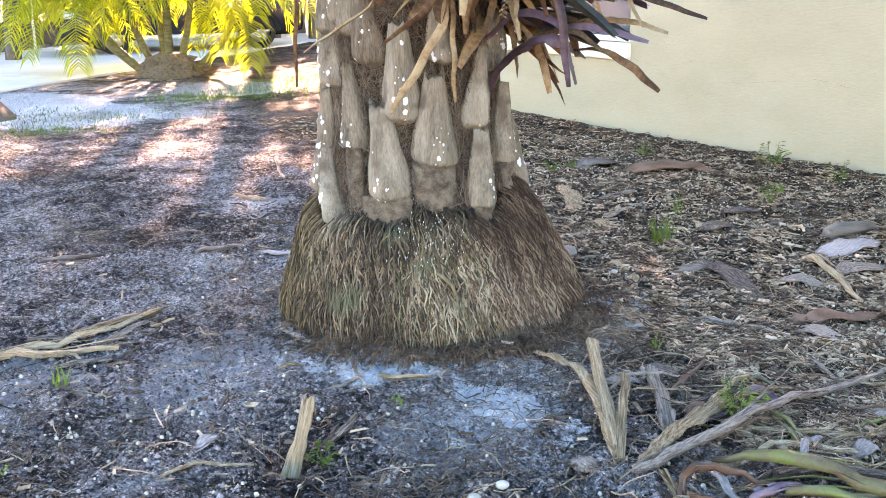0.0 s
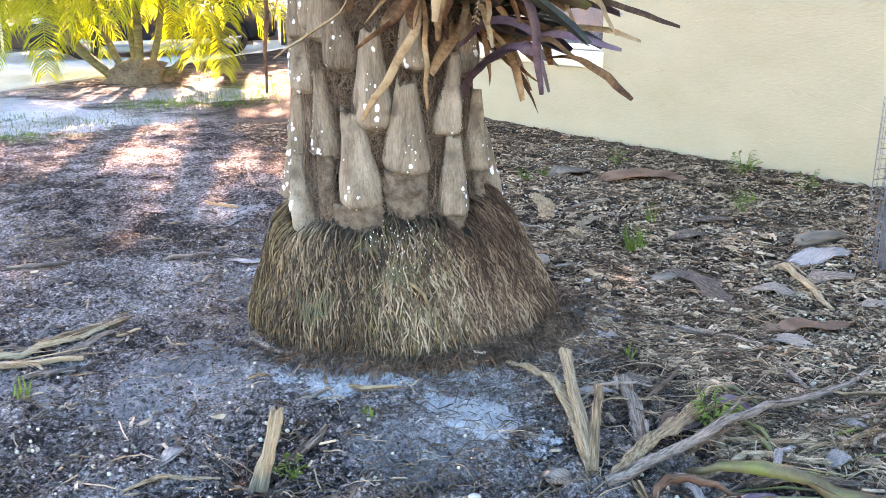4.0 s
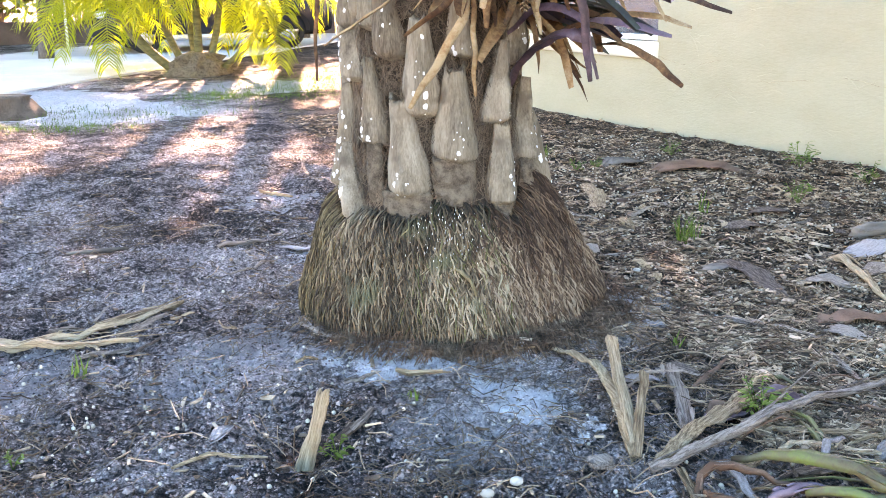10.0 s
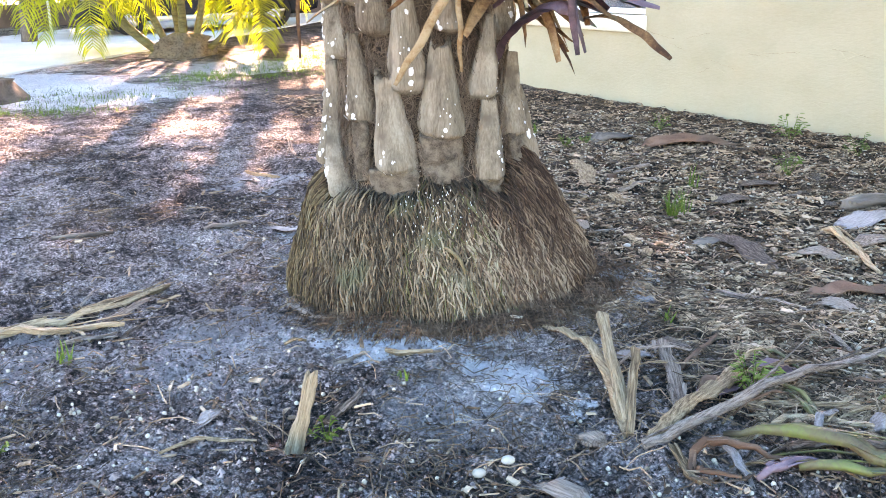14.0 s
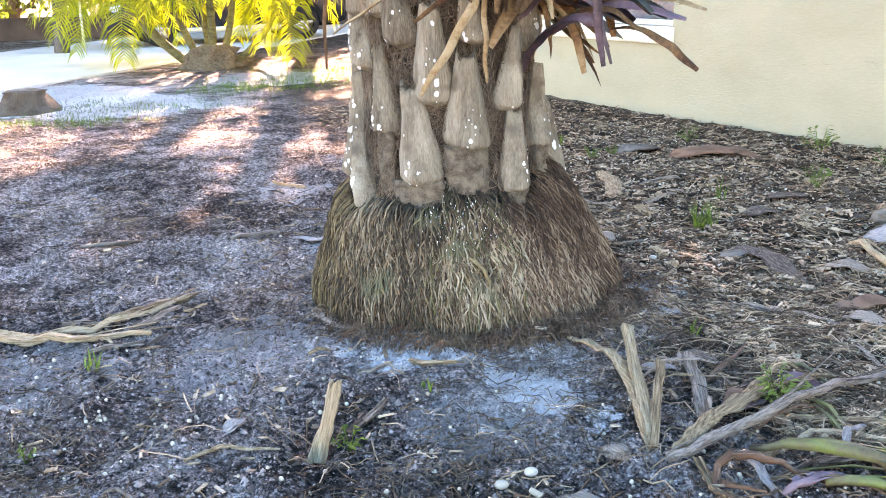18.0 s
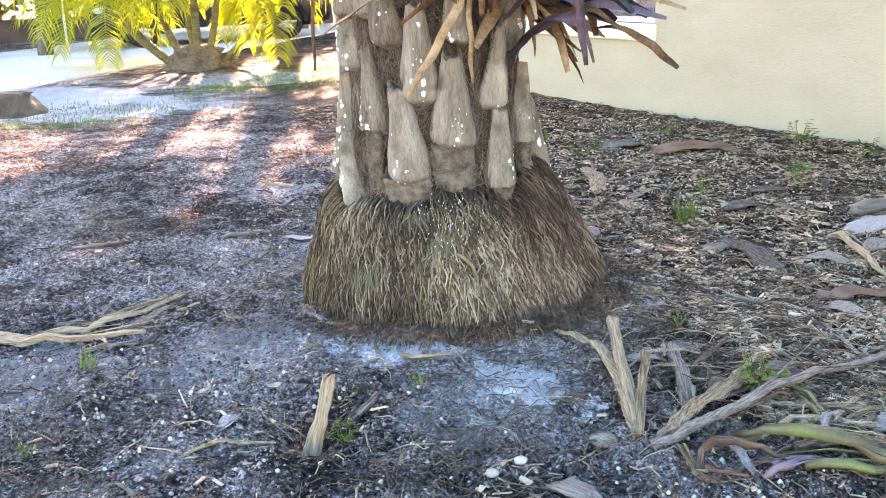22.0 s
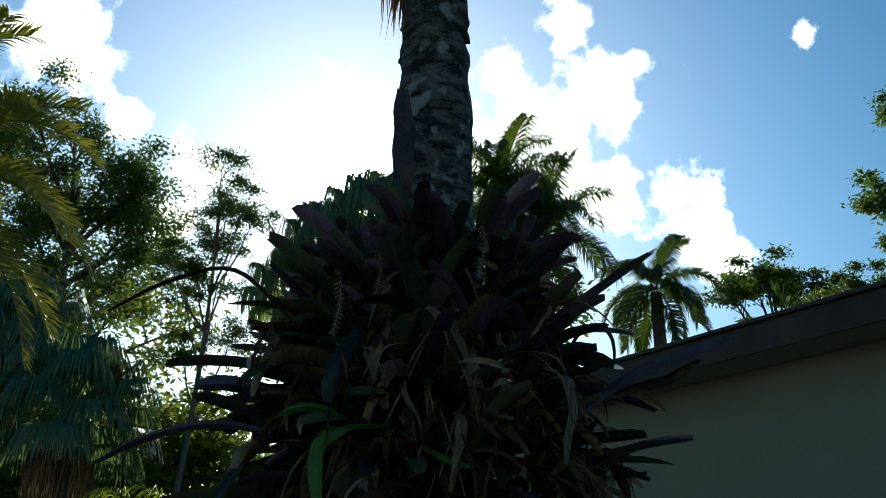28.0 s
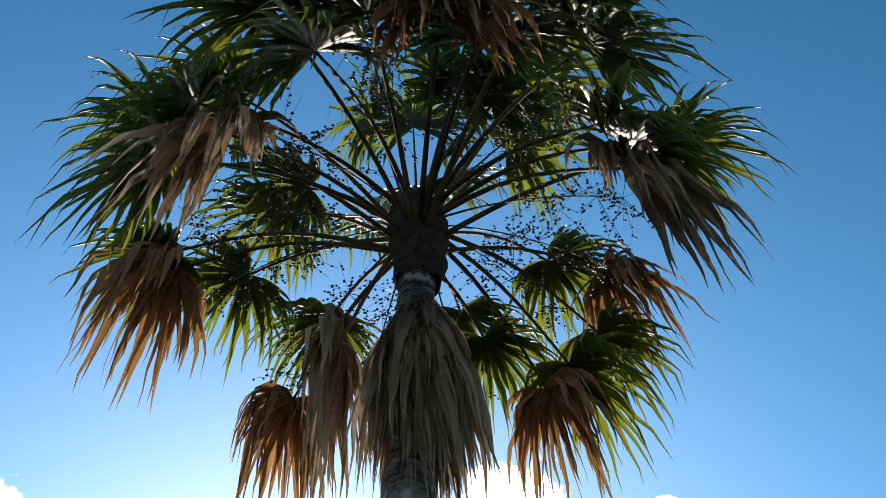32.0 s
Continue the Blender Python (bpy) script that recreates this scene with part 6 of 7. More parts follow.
            for k in range(n1):
                for a0, b0 in ((0, st), (2 * st, 3 * st), (st, 3 * st), (0, 2 * st)):
                    g.f.append((a0 + k, a0 + k + 1, b0 + k + 1, b0 + k))
            part("wheel_arch", g, M_dark, car)
    for s in (-1, 1):
        g = Geo()
        bevel_box(g, (0.02, s * 0.62 - 0.17, 0.66), (0.32, s * 0.62 + 0.17, 0.80), 0.04, M)
        part("headlight", g, M_lamp, car, "clear headlight")
        g = Geo()
        bevel_box(g, (1.62, s * 0.98 - 0.09, 1.05), (1.76, s * 0.98 + 0.09, 1.18), 0.03, M)
        part("door_mirror", g, M_paint, car)
    g = Geo()
    bevel_box(g, (-0.06, -0.80, 0.30), (0.2, 0.80, 0.50), 0.05, M)
    part("bumper", g, M_dark, car)
    g = Geo()
    bevel_box(g, (-0.03, -0.40, 0.56), (0.06, 0.40, 0.76), 0.02, M)
    part("grille", g, M_dark, car)
    for s in (-1, 1):
        g = Geo()
        bevel_box(g, (1.3, s * 0.905 - 0.025, 0.22), (3.2, s * 0.905 + 0.025, 0.33), 0.015, M)
        part("side_sill", g, M_rim if s < 0 else M_dark, car, "pale sill strip" if s < 0 else "")


build_car()

# ---- litter on the ground ----
random.seed(77)


def on_ground(x, y, up=0.0):
    return Vector((x, y, ground_z(x, y) + up))


def stick(name, label, pts, r, mat, category="stick", group="fallen sticks and husks", squash=0.7, ends=(0.7, 0.5), lift=0.0, wob=0.012, kinks=3):
    """A fallen stick along the ground, with bends, taper and a frayed end."""
    path = []
    for i in range(len(pts) - 1):
        a, b = Vector((*pts[i], 0)), Vector((*pts[i + 1], 0))
        for k in range(kinks):
            p = a.lerp(b, k / kinks)
            path.append(p + Vector((rnd(-wob, wob), rnd(-wob, wob), 0)) * (1 if i + k else 0))
    path.append(Vector((*pts[-1], 0)))
    n = len(path)
    full = [on_ground(p.x, p.y, r * squash * 0.8 + lift * math.sin(math.pi * k / (n - 1)) + 0.004) for k, p in enumerate(path)]
    rad = [r * (ends[0] + (1 - ends[0]) * min(1, 3 * k / n)) * (1 - (1 - ends[1]) * max(0, (k / (n - 1)) - 0.4) / 0.6) * rnd(0.9, 1.12) for k in range(n)]
    g = Geo()
    g.tube(full, rad, 9, True, squash, 0.42)
    # frayed slivers along it
    slivers = []
    for q in range(5):
        k0 = random.randint(0, max(0, n - 3))
        d = (full[min(n - 1, k0 + 2)] - full[k0]).normalized()
        side = Vector((-d.y, d.x, 0)) * r * rnd(-1.1, 1.1)
        a = full[k0] + side + Vector((0, 0, r * squash * rnd(0.2, 0.9)))
        L = (full[-1] - full[0]).length * rnd(0.15, 0.4)
        b = a + d * L + Vector((rnd(-1, 1), rnd(-1, 1), rnd(-0.3, 0.5))) * L * 0.12
        b.z = max(b.z, ground_z(b.x, b.y) + 0.002)
        gs = Geo()
        gs.tube([a, a.lerp(b, 0.5) + Vector((0, 0, rnd(0, 0.004))), b], [r * 0.3, r * 0.24, r * 0.05], 5, True, 0.5)
        slivers.append(gs)
    ob = along(solo(name, g, mat, label, category, group, smooth=mat is not M_husk and mat is not M_grey), full[-1] - full[0])
    for gs in slivers:
        me = gs.mesh("splinter", mat, False)
        me.transform(ob.matrix_basis.inverted())
        new("splinter", me).parent = ob
    return ob


def husk(name, label, pts, w, mat, lift=0.02, curl=0.9, category="husk", group="fallen sticks and husks"):
    """A dry leaf sheath: a thick curled strip."""
    path = []
    for i in range(len(pts) - 1):
        for k in range(4):
            path.append(Vector((*pts[i], 0)).lerp(Vector((*pts[i + 1], 0)), k / 4))
    path.append(Vector((*pts[-1], 0)))
    n = len(path)
    g = Geo()
    cols = 7
    for layer in (0, 1):
        for i, p in enumerate(path):
            u = i / (n - 1)
            d = (path[min(n - 1, i + 1)] - path[max(0, i - 1)]).normalized()
            s = Vector((-d.y, d.x, 0))
            ww = w * (0.55 + 0.45 * math.sin(math.pi * (0.15 + 0.75 * u))) * (0.5 if i in (0, n - 1) else 1) * rnd(0.78, 1.15)
            for k in range(cols):
                t = 2 * k / (cols - 1) - 1
                a = t * curl * 1.3
                off = s * (ww * math.sin(a) / max(0.6, curl)) + Vector((0, 0, ww * 0.55 * (math.cos(a))))
                jag = d * (rnd(-0.02, 0.02) if i in (0, n - 1) else 0)
                q = p + off + jag
                q.z = ground_z(p.x, p.y) + off.z + lift * math.sin(math.pi * u) + 0.004 * rnd(0, 1) - 0.005 * layer - ww * 0.12
                g.v.append(q)
    m = n * cols
    for i in range(n - 1):
        for k in range(cols - 1):
            a = i * cols + k
            g.f += [(a, a + 1, a + 1 + cols, a + cols), (m + a + cols, m + a + 1 + cols, m + a + 1, m + a)]
        for k in (0, cols - 1):
            a = i * cols + k
            g.f.append((a, a + cols, m + a + cols, m + a))
    for i in (0, n - 1):
        for k in range(cols - 1):
            a = i * cols + k
            g.f.append((a, m + a, m + a + 1, a + 1))
    return along(solo(name, g, mat, label, category, group), path[-1] - path[0])


def leaning_stick(base, tip, r, mat, label):
    g = Geo()
    pts = [Vector(base).lerp(Vector(tip), k / 7) + Vector((rnd(-0.004, 0.004), rnd(-0.004, 0.004), 0)) for k in range(8)]
    g.tube(pts, [r * (0.82 + 0.03 * k + 0.10 * math.sin(k * 0.9)) * rnd(0.88, 1.1) for k in range(8)], 11, True, 0.6, 0.4)
    for v in g.v[-11:]:
        v += (pts[-1] - pts[0]).normalized() * rnd(-0.03, 0.03) * min(1, r / 0.02)
    return along(solo("stick", g, mat, label, "stick", "fallen sticks and husks", smooth=False), pts[-1] - pts[0])


leaning_stick((-0.351, -1.271, -0.03), (-0.302, -1.171, 0.159), 0.020, M_husk, "pale split stick standing in a hole in the sand")
leaning_stick((-0.381, -1.271, -0.03), (-0.332, -1.191, 0.079), 0.008, M_husk, "pale splinter beside the standing stick")
stick("wood_scrap", "grey stub of wood beside the hole", [(-0.44, -1.26), (-0.38, -1.20)], 0.02, M_grey)
husk("palm_husk", "curved tan palm sheath lying on mulch", [(0.42, -0.50), (0.50, -0.66), (0.57, -0.88), (0.575, -1.08), (0.565, -1.30)], 0.019, M_husk, 0.05)
leaning_stick((0.575, -1.24, 0.02), (0.612, -0.66, 0.115), 0.020, M_husk, "tan split palm sheath propped on others")
leaning_stick((0.575, -1.30, 0.02), (0.675, -0.90, 0.10), 0.012, M_husk, "thin tan palm splinter")
stick("log", "short grey weathered palm log", [(0.80, -0.72), (0.775, -0.97), (0.74, -1.19)], 0.030, M_grey, wob=0.006)
stick("fallen_branch", "long grey-brown palm stem lying over the litter", [(0.60, -1.36), (0.78, -1.29), (0.94, -1.19), (1.12, -1.06), (1.31, -0.92), (1.75, -0.58)], 0.0165, M_grey, lift=0.05, ends=(1, 0.6), wob=0.010)
husk("palm_husk", "pale tan split palm sheath", [(0.62, -1.33), (0.72, -1.24), (0.82, -1.17), (0.92, -1.04), (1.03, -0.89)], 0.030, M_husk, 0.06)
M_greenstem = surf("green_stem", [(0.15, (0.10, 0.06, 0.035)), (0.5, (0.125, 0.11, 0.05)), (0.85, (0.125, 0.165, 0.045))], 4, 50, 0.45, 0.1, 0.002, vary=0.1, stretch=(2, 2, 2))
stick("green_stem", "thick green and brown cut leaf stem", [(0.84, -1.31), (0.95, -1.41), (1.04, -1.50), (1.18, -1.60), (1.40, -1.72)], 0.025, M_greenstem, lift=0.06, ends=(0.5, 1.0), wob=0.004)
stick("green_stem", "thick green and brown cut leaf stem", [(0.95, -1.55), (1.10, -1.60), (1.33, -1.62)], 0.022, M_greenstem, lift=0.03, wob=0.004)
stick("stem", "orange-brown curled stem end under other stems", [(0.69, -1.53), (0.70, -1.46), (0.80, -1.45), (0.90, -1.49), (1.0, -1.52)], 0.010, M_redhusk, lift=0.05)
stick("stem", "reddish stem end under other stems", [(0.70, -1.50), (0.72, -1.55), (0.80, -1.57)], 0.009, M_redhusk, lift=0.03)
stick("stem", "purple-brown thick stem under the green stem", [(0.84, -1.57), (0.95, -1.53), (1.05, -1.56)], 0.015, M_purplehusk, lift=0.02)
stick("stick", "grey stick among palm stems", [(0.97, -1.43), (1.11, -1.41), (1.28, -1.44)], 0.024, M_grey, lift=0.02)
for pts, w, mat, lab in (([(0.80, -1.31), (0.81, -1.42), (0.825, -1.58)], 0.012, M_bleach, "white curling ribbon of dry leaf over the stems"),
                         ([(1.05, -1.41), (1.10, -1.30), (1.21, -1.19)], 0.012, M_bleach, "white curling ribbon of dry leaf on straw"),
                         ([(1.24, -1.32), (1.32, -1.29)], 0.028, M_bleach, "bleached white flake of bark on straw"),
                         ([(0.86, -1.02), (0.95, -0.97)], 0.038, M_redhusk, "dark red dry husk among stems"),
                         ([(1.05, -0.90), (1.17, -0.97)], 0.034, M_purplehusk, "purple-brown dry husk among stems"),
                                          ([(0.62, -0.81), (0.77, -0.77)], 0.022, M_bleach, "bleached white husk on mulch")):
    husk("palm_husk", lab, pts, w, mat, 0.03, 0.8)
stick("stick", "pale tan stick in a heap on sand", [(-1.95, -0.41), (-1.54, -0.38), (-1.31, -0.37), (-1.10, -0.33)], 0.019, M_husk)
stick("stick", "long tan frayed stick in a heap on sand", [(-1.95, -0.36), (-1.55, -0.34), (-1.34, -0.28), (-1.17, -0.12), (-1.06, 0.08)], 0.018, M_husk)
stick("stick", "tan frayed stick in a heap on sand", [(-1.30, -0.20), (-1.16, -0.03), (-1.04, 0.10)], 0.017, M_husk)
stick("stick", "pale splinter in a heap on sand", [(-1.35, -0.30), (-1.18, -0.47)], 0.009, M_husk)
stick("stick", "grey stick in a heap on sand", [(-1.28, -0.51), (-1.11, -0.39)], 0.011, M_grey)
stick("stick", "grey stick in a heap on sand", [(-1.19, -0.30), (-1.06, -0.08)], 0.017, M_grey)
stick("stick", "grey stick in a heap on sand", [(-1.47, -0.24), (-1.26, -0.20)], 0.012, M_grey)
stick("stick", "pale splinter in a heap on sand", [(-1.42, -0.25), (-1.38, -0.42)], 0.008, M_husk)
stick("stick", "thin grey twig on sand", [(-1.09, -0.45), (-1.02, -0.27)], 0.007, M_grey)
stick("stick", "dark stick on grey sand", [(-1.84, 0.95), (-1.69, 0.94), (-1.54, 0.97)], 0.020, M_wood)
stick("stick", "grey stick on grey sand", [(-1.09, 0.98), (-0.97, 1.06), (-0.87, 1.09)], 0.015, M_grey)
stick("stick", "thin grey stick on sand", [(-0.93, 0.49), (-0.83, 0.56), (-0.72, 0.68)], 0.009, M_grey)
stick("stick", "thin tan stick on sand", [(-0.71, -1.33), (-0.58, -1.23), (-0.46, -1.25)], 0.007, M_husk)
stick("stick", "tan split log on mulch", [(1.90, 0.65), (1.92, 0.38), (1.89, 0.05)], 0.028, M_husk)
stick("stick", "dark brown log end on mulch", [(2.16, 1.02), (2.46, 1.13)], 0.05, M_wood)
stick("stick", "brown twig on mulch", [(0.82, 0.69), (0.93, 0.70), (1.03, 0.71)], 0.011, M_wood)
stick("stick", "grey stick on mulch", [(0.75, 1.67), (0.94, 1.38)], 0.014, M_grey)
stick("stick", "grey stick on mulch", [(1.18, 2.11), (1.41, 2.13)], 0.018, M_grey)
stick("stick", "grey stick on mulch", [(1.10, 1.54), (1.31, 1.78)], 0.014, M_grey)
stick("stick", "short grey stick on pale sand", [(-0.27, -1.17), (-0.18, -1.00)], 0.016, M_grey)
stick("stick", "short tan husk at the foot of the roots", [(-0.12, -0.66), (0.04, -0.71)], 0.015, M_husk)
stick("stick", "short tan chip on sand", [(-0.47, -0.61), (-0.40, -0.57)], 0.011, M_husk)
stick("stick", "grey twig beside the roots", [(-0.51, -0.20), (-0.34, -0.34)], 0.011, M_grey)
stick("stick", "grey twig on pale sand", [(-0.29, -0.75), (-0.18, -0.68)], 0.009, M_grey)
stick("stick", "grey stick on sand", [(-1.03, 3.62), (-0.95, 3.25), (-0.87, 2.86)], 0.016, M_grey)
stick("stick", "pale frayed husk on sand", [(-1.11, 2.31), (-0.88, 2.12)], 0.02, M_husk)
stick("stick", "grey bent branch over straw", [(0.99, -0.23), (1.17, -0.13), (1.42, -0.38), (1.44, -0.85), (1.38, -1.00)], 0.012, M_grey)
stick("stick", "thin grey twig over straw", [(1.05, -0.18), (1.21, -0.31), (1.29, -0.59)], 0.006, M_grey)
stick("stick", "pale splinter among palm stems", [(1.11, -1.31), (1.26, -1.12)], 0.010, M_husk)
stick("stick", "tan stem among palm stems", [(0.97, -1.16), (1.28, -1.23), (1.47, -1.14)], 0.012, M_husk)
stick("stick", "thin grey stem among palm stems", [(0.74, -1.54), (0.88, -1.47), (1.10, -1.27)], 0.009, M_grey)
stick("stick", "tan stem among palm stems", [(0.83, -1.36), (1.03, -1.25), (1.27, -1.32)], 0.013, M_husk)
stick("stick", "pale husk end under the stems", [(0.67, -1.39), (0.69, -1.59)], 0.014, M_husk)
stick("stick", "grey stem among palm stems", [(1.18, -1.50), (1.37, -1.54), (1.57, -1.52)], 0.014, M_grey)
husk("bark_piece", "pale bleached slab of palm bark", [(1.99, 0.69), (2.17, 0.79), (2.35, 0.90)], 0.075, M_bleach, 0.012, 0.6, "bark")
husk("bark_piece", "grey flat piece of bark", [(1.66, 0.36), (1.83, 0.28)], 0.06, M_grey, 0.012, 0.6, "bark")
husk("bark_piece", "grey weathered curl of bark", [(1.34, 0.65), (1.44, 0.49), (1.46, 0.07)], 0.05, M_grey, 0.012, 0.6, "bark")
husk("bark_piece", "dark scrap of bark", [(1.22, 0.51), (1.39, 0.54)], 0.04, M_wood, 0.012, 0.6, "bark")
husk("bark_piece", "brown slab of palm bark", [(1.49, -0.17), (1.69, -0.14), (1.89, -0.10)], 0.05, M_redhusk, 0.012, 0.6, "bark")
husk("bark_piece", "grey flat piece of bark", [(1.49, -0.29), (1.64, -0.38)], 0.05, M_grey, 0.012, 0.6, "bark")
husk("husk", "cream curled husk on mulch", [(0.97, 2.41), (1.01, 2.08), (0.95, 1.67)], 0.05, M_husk, 0.012, 0.6, "husk")
husk("bark_piece", "dark grey plate of bark", [(1.22, 3.07), (1.52, 3.20)], 0.09, M_wood, 0.012, 0.6, "bark")
husk("husk", "rust-brown ribbed palm husk", [(1.53, 2.87), (1.85, 2.93), (2.16, 2.82)], 0.12, M_redhusk, 0.012, 0.6, "husk")
husk("husk", "pale curled husk on mulch", [(1.00, 1.49), (1.07, 1.28)], 0.03, M_husk, 0.012, 0.6, "husk")
husk("husk", "purple-brown dry husk among stems", [(0.85, -1.04), (0.97, -1.00)], 0.045, M_purplehusk, 0.012, 0.6, "husk")
husk("husk", "purple-brown dry husk among stems", [(1.09, -0.94), (1.22, -0.92)], 0.04, M_purplehusk, 0.012, 0.6, "husk")
husk("bark_piece", "grey flat piece of bark", [(1.57, 1.27), (1.77, 1.32)], 0.06, M_grey, 0.012, 0.6, "bark")
husk("bark_piece", "grey flat piece of bark", [(1.78, 1.66), (2.02, 1.59)], 0.05, M_grey, 0.012, 0.6, "bark")
husk("bark_piece", "grey weathered bark slab", [(1.95, 0.40), (2.20, 0.48)], 0.06, M_grey, 0.012, 0.6, "bark")
husk("bark_piece", "grey weathered bark slab", [(2.01, 0.09), (2.23, 0.01)], 0.05, M_grey, 0.012, 0.6, "bark")
husk("bark_piece", "small grey flake on sand", [(0.44, -1.26), (0.50, -1.34)], 0.03, M_grey, 0.012, 0.6, "husk")
husk("bark_piece", "grey curled bark on sand", [(0.30, -1.52), (0.41, -1.62)], 0.035, M_grey, 0.012, 0.6, "bark")
husk("husk", "bleached chip on sand", [(-0.60, -1.09), (-0.64, -1.17)], 0.02, M_bleach, 0.012, 0.6, "husk")
husk("bark_piece", "grey flake on mulch", [(0.79, -0.66), (0.91, -0.74)], 0.025, M_grey, 0.012, 0.6, "husk")
husk("bark_piece", "bleached flake on mulch", [(1.38, -1.07), (1.52, -1.05)], 0.025, M_bleach, 0.012, 0.6, "husk")
husk("husk", "bleached strip of husk on sand", [(-0.53, 0.82), (-0.77, 0.93)], 0.025, M_bleach, 0.012, 0.6, "husk")


# loose stems and splinters of the heap, and bark strewn over the bed
for i in range(34):
    x, y, a, L = rnd(0.72, 1.75), rnd(-1.55, -0.72), random.gauss(0.45, 0.5), rnd(0.15, 0.5)
    dx, dy = math.cos(a) * L / 2, math.sin(a) * L / 2
    mat = (M_husk, M_grey, M_husk, M_greenstem, M_redhusk)[i % 5]
    stick("stem", "dry tan stem in the heap of palm litter" if mat is M_husk else ("green cut stem in the heap of palm litter" if mat is M_greenstem else "grey-brown stem in the heap of palm litter"), [(x - dx, y - dy), (x, y), (x + dx, y + dy)], rnd(0.003, 0.010), mat, lift=rnd(0.0, 0.06), category="stem")
for i in range(46):
    x, y, a, L = rnd(0.75, 2.5), rnd(-0.7, 2.6), rnd(0, 3.1), rnd(0.05, 0.15)
    if math.hypot(x - 0.09, y - PY) < 0.85 or (Vector((x, y, 0)) - WALL0).dot(WN) < 0.15:
        continue
    husk("bark_piece", ("grey scrap of bark on the mulch", "brown scrap of bark on the mulch", "tan scrap of husk on the mulch")[i % 3], [(x, y), (x + math.cos(a) * L, y + math.sin(a) * L)], rnd(0.010, 0.026), (M_grey, M_redhusk, M_husk)[i % 3], 0.01, 0.6, "bark")
for i in range(30):
    x, y, a, L = rnd(-2.2, -0.1), rnd(-1.7, 2.6), rnd(0, 3.1), rnd(0.05, 0.18)
    if math.hypot(x - 0.09, y - PY) < 0.75:
        continue
    stick("stick", ("short dark stick half buried in sand", "short grey splinter on sand", "short tan splinter on sand")[i % 3], [(x, y), (x + math.cos(a) * L, y + math.sin(a) * L)], rnd(0.003, 0.008), (M_wood, M_grey, M_husk)[i % 3])


def pebble(x, y, r, label, mat=None, sq=0.8):
    bm = bmesh.new()
    bmesh.ops.create_icosphere(bm, subdivisions=2, radius=r)
    g = Geo()
    bm.verts.index_update()
    for v in bm.verts:
        c = v.co * (1 + 0.12 * noise.noise(v.co * 30 + Vector((x, y, 0))))
        g.v.append(on_ground(x, y, r * sq * 0.7) + Vector((c.x * 1.15, c.y, c.z * sq)))
    for f in bm.faces:
        g.f.append(tuple(v.index for v in f.verts))
    bm.free()
    solo("stone", g, mat or M_stone, label, "stone", "stones on the sand")


pebble(0.15, -1.48, 0.0165, "round white pebble on grey sand")
pebble(0.23, -1.42, 0.0165, "cream pebble on grey sand")
pebble(0.92, 0.42, 0.0165, "white pebble on dark mulch")
pebble(1.43, 2.04, 0.0165, "white pebble on dark mulch")
pebble(0.47, -1.32, 0.03, "flat grey stone on sand", M_grey, 0.4)
pebble(2.08, 3.04, 0.0165, "white pebble on dark mulch")


def in_bed(x, y):
    return 0.83 * x + 0.30 * y + 0.35 * noise.noise(Vector((x * 2, y * 2, 0)))


def clear(x, y):
    return math.hypot(x - 0.09, y - PY) > 0.6 and (Vector((x, y, 0)) - WALL0).dot(WN) > 0.04


def bare(x, y):
    return min(math.hypot(x - 0.29, y + 0.93), math.hypot(x + 0.14, y + 0.56) + 0.06) < 0.24 and random.random() < 0.8


def spot(yfar=6.0):
    while True:
        y = -2.1 + (yfar + 2.1) * random.random() ** 1.5
        half = 0.62 * (y + 3.7) + 0.3
        x = rnd(-half, half)
        if clear(x, y):
            return x, y


# chips and flakes, joined because they cannot be counted
g = Geo()
made = 0
while made < 26000:
    x, y = spot()
    b = in_bed(x, y)
    if b < 0.55 and random.random() > 0.02 or bare(x, y):
        continue
    made += 1
    L, W = rnd(0.014, 0.05) * (2.0 if random.random() < 0.16 else 1), 0.004 + 0.013 * random.random() ** 1.8
    a, tz = rnd(0, 6.28), rnd(-0.4, 0.4)
    d = Vector((math.cos(a), math.sin(a), tz * 0.6)) * L
    s = Vector((-math.sin(a), math.cos(a), rnd(-0.6, 0.6))) * W
    c = on_ground(x, y, rnd(0.003, 0.014))
    k = len(g.v)
    up = Vector((0, 0, rnd(0.002, 0.005)))
    g.v += [c - d * 0.5 - s * rnd(0.3, 0.6), c + d * 0.5 - s * rnd(0.1, 0.6), c + d * rnd(0.4, 0.6) + s * 0.5, c - d * 0.45 + s * 0.5]
    g.v += [v + up for v in g.v[k:k + 4]]
    g.f += [(k + 4, k + 5, k + 6, k + 7), (k, k + 1, k + 5, k + 4), (k + 1, k + 2, k + 6, k + 5), (k + 2, k + 3, k + 7, k + 6), (k + 3, k, k + 4, k + 7)]
solo("wood_chips", g, M_bits, "brown and grey wood chips strewn over the mulch", "mulch", kind="stuff", smooth=False)

g = Geo()
made = 0
while made < 9500:
    x, y = spot(5.0)
    b = in_bed(x, y)
    knot = math.hypot(x - 1.15, y + 0.5) < 0.55
    if b < 0.5 and random.random() > 0.09 and not knot or bare(x, y):
        continue
    made += 1
    a, L = rnd(0, 6.28), rnd(0.03, 0.16)
    bend = rnd(-0.35, 0.35)
    pts, p = [], Vector((x, y, 0))
    for k in range(4):
        pts.append(on_ground(p.x, p.y, rnd(0.002, 0.02)))
        p = p + Vector((math.cos(a), math.sin(a), 0)) * (L / 3)
        a += bend / 3
    g.tube(pts, rnd(0.0009, 0.003), 3, False)
solo("straw", g, M_bits, "fine dry straw and twigs strewn over the ground", "straw", kind="stuff")

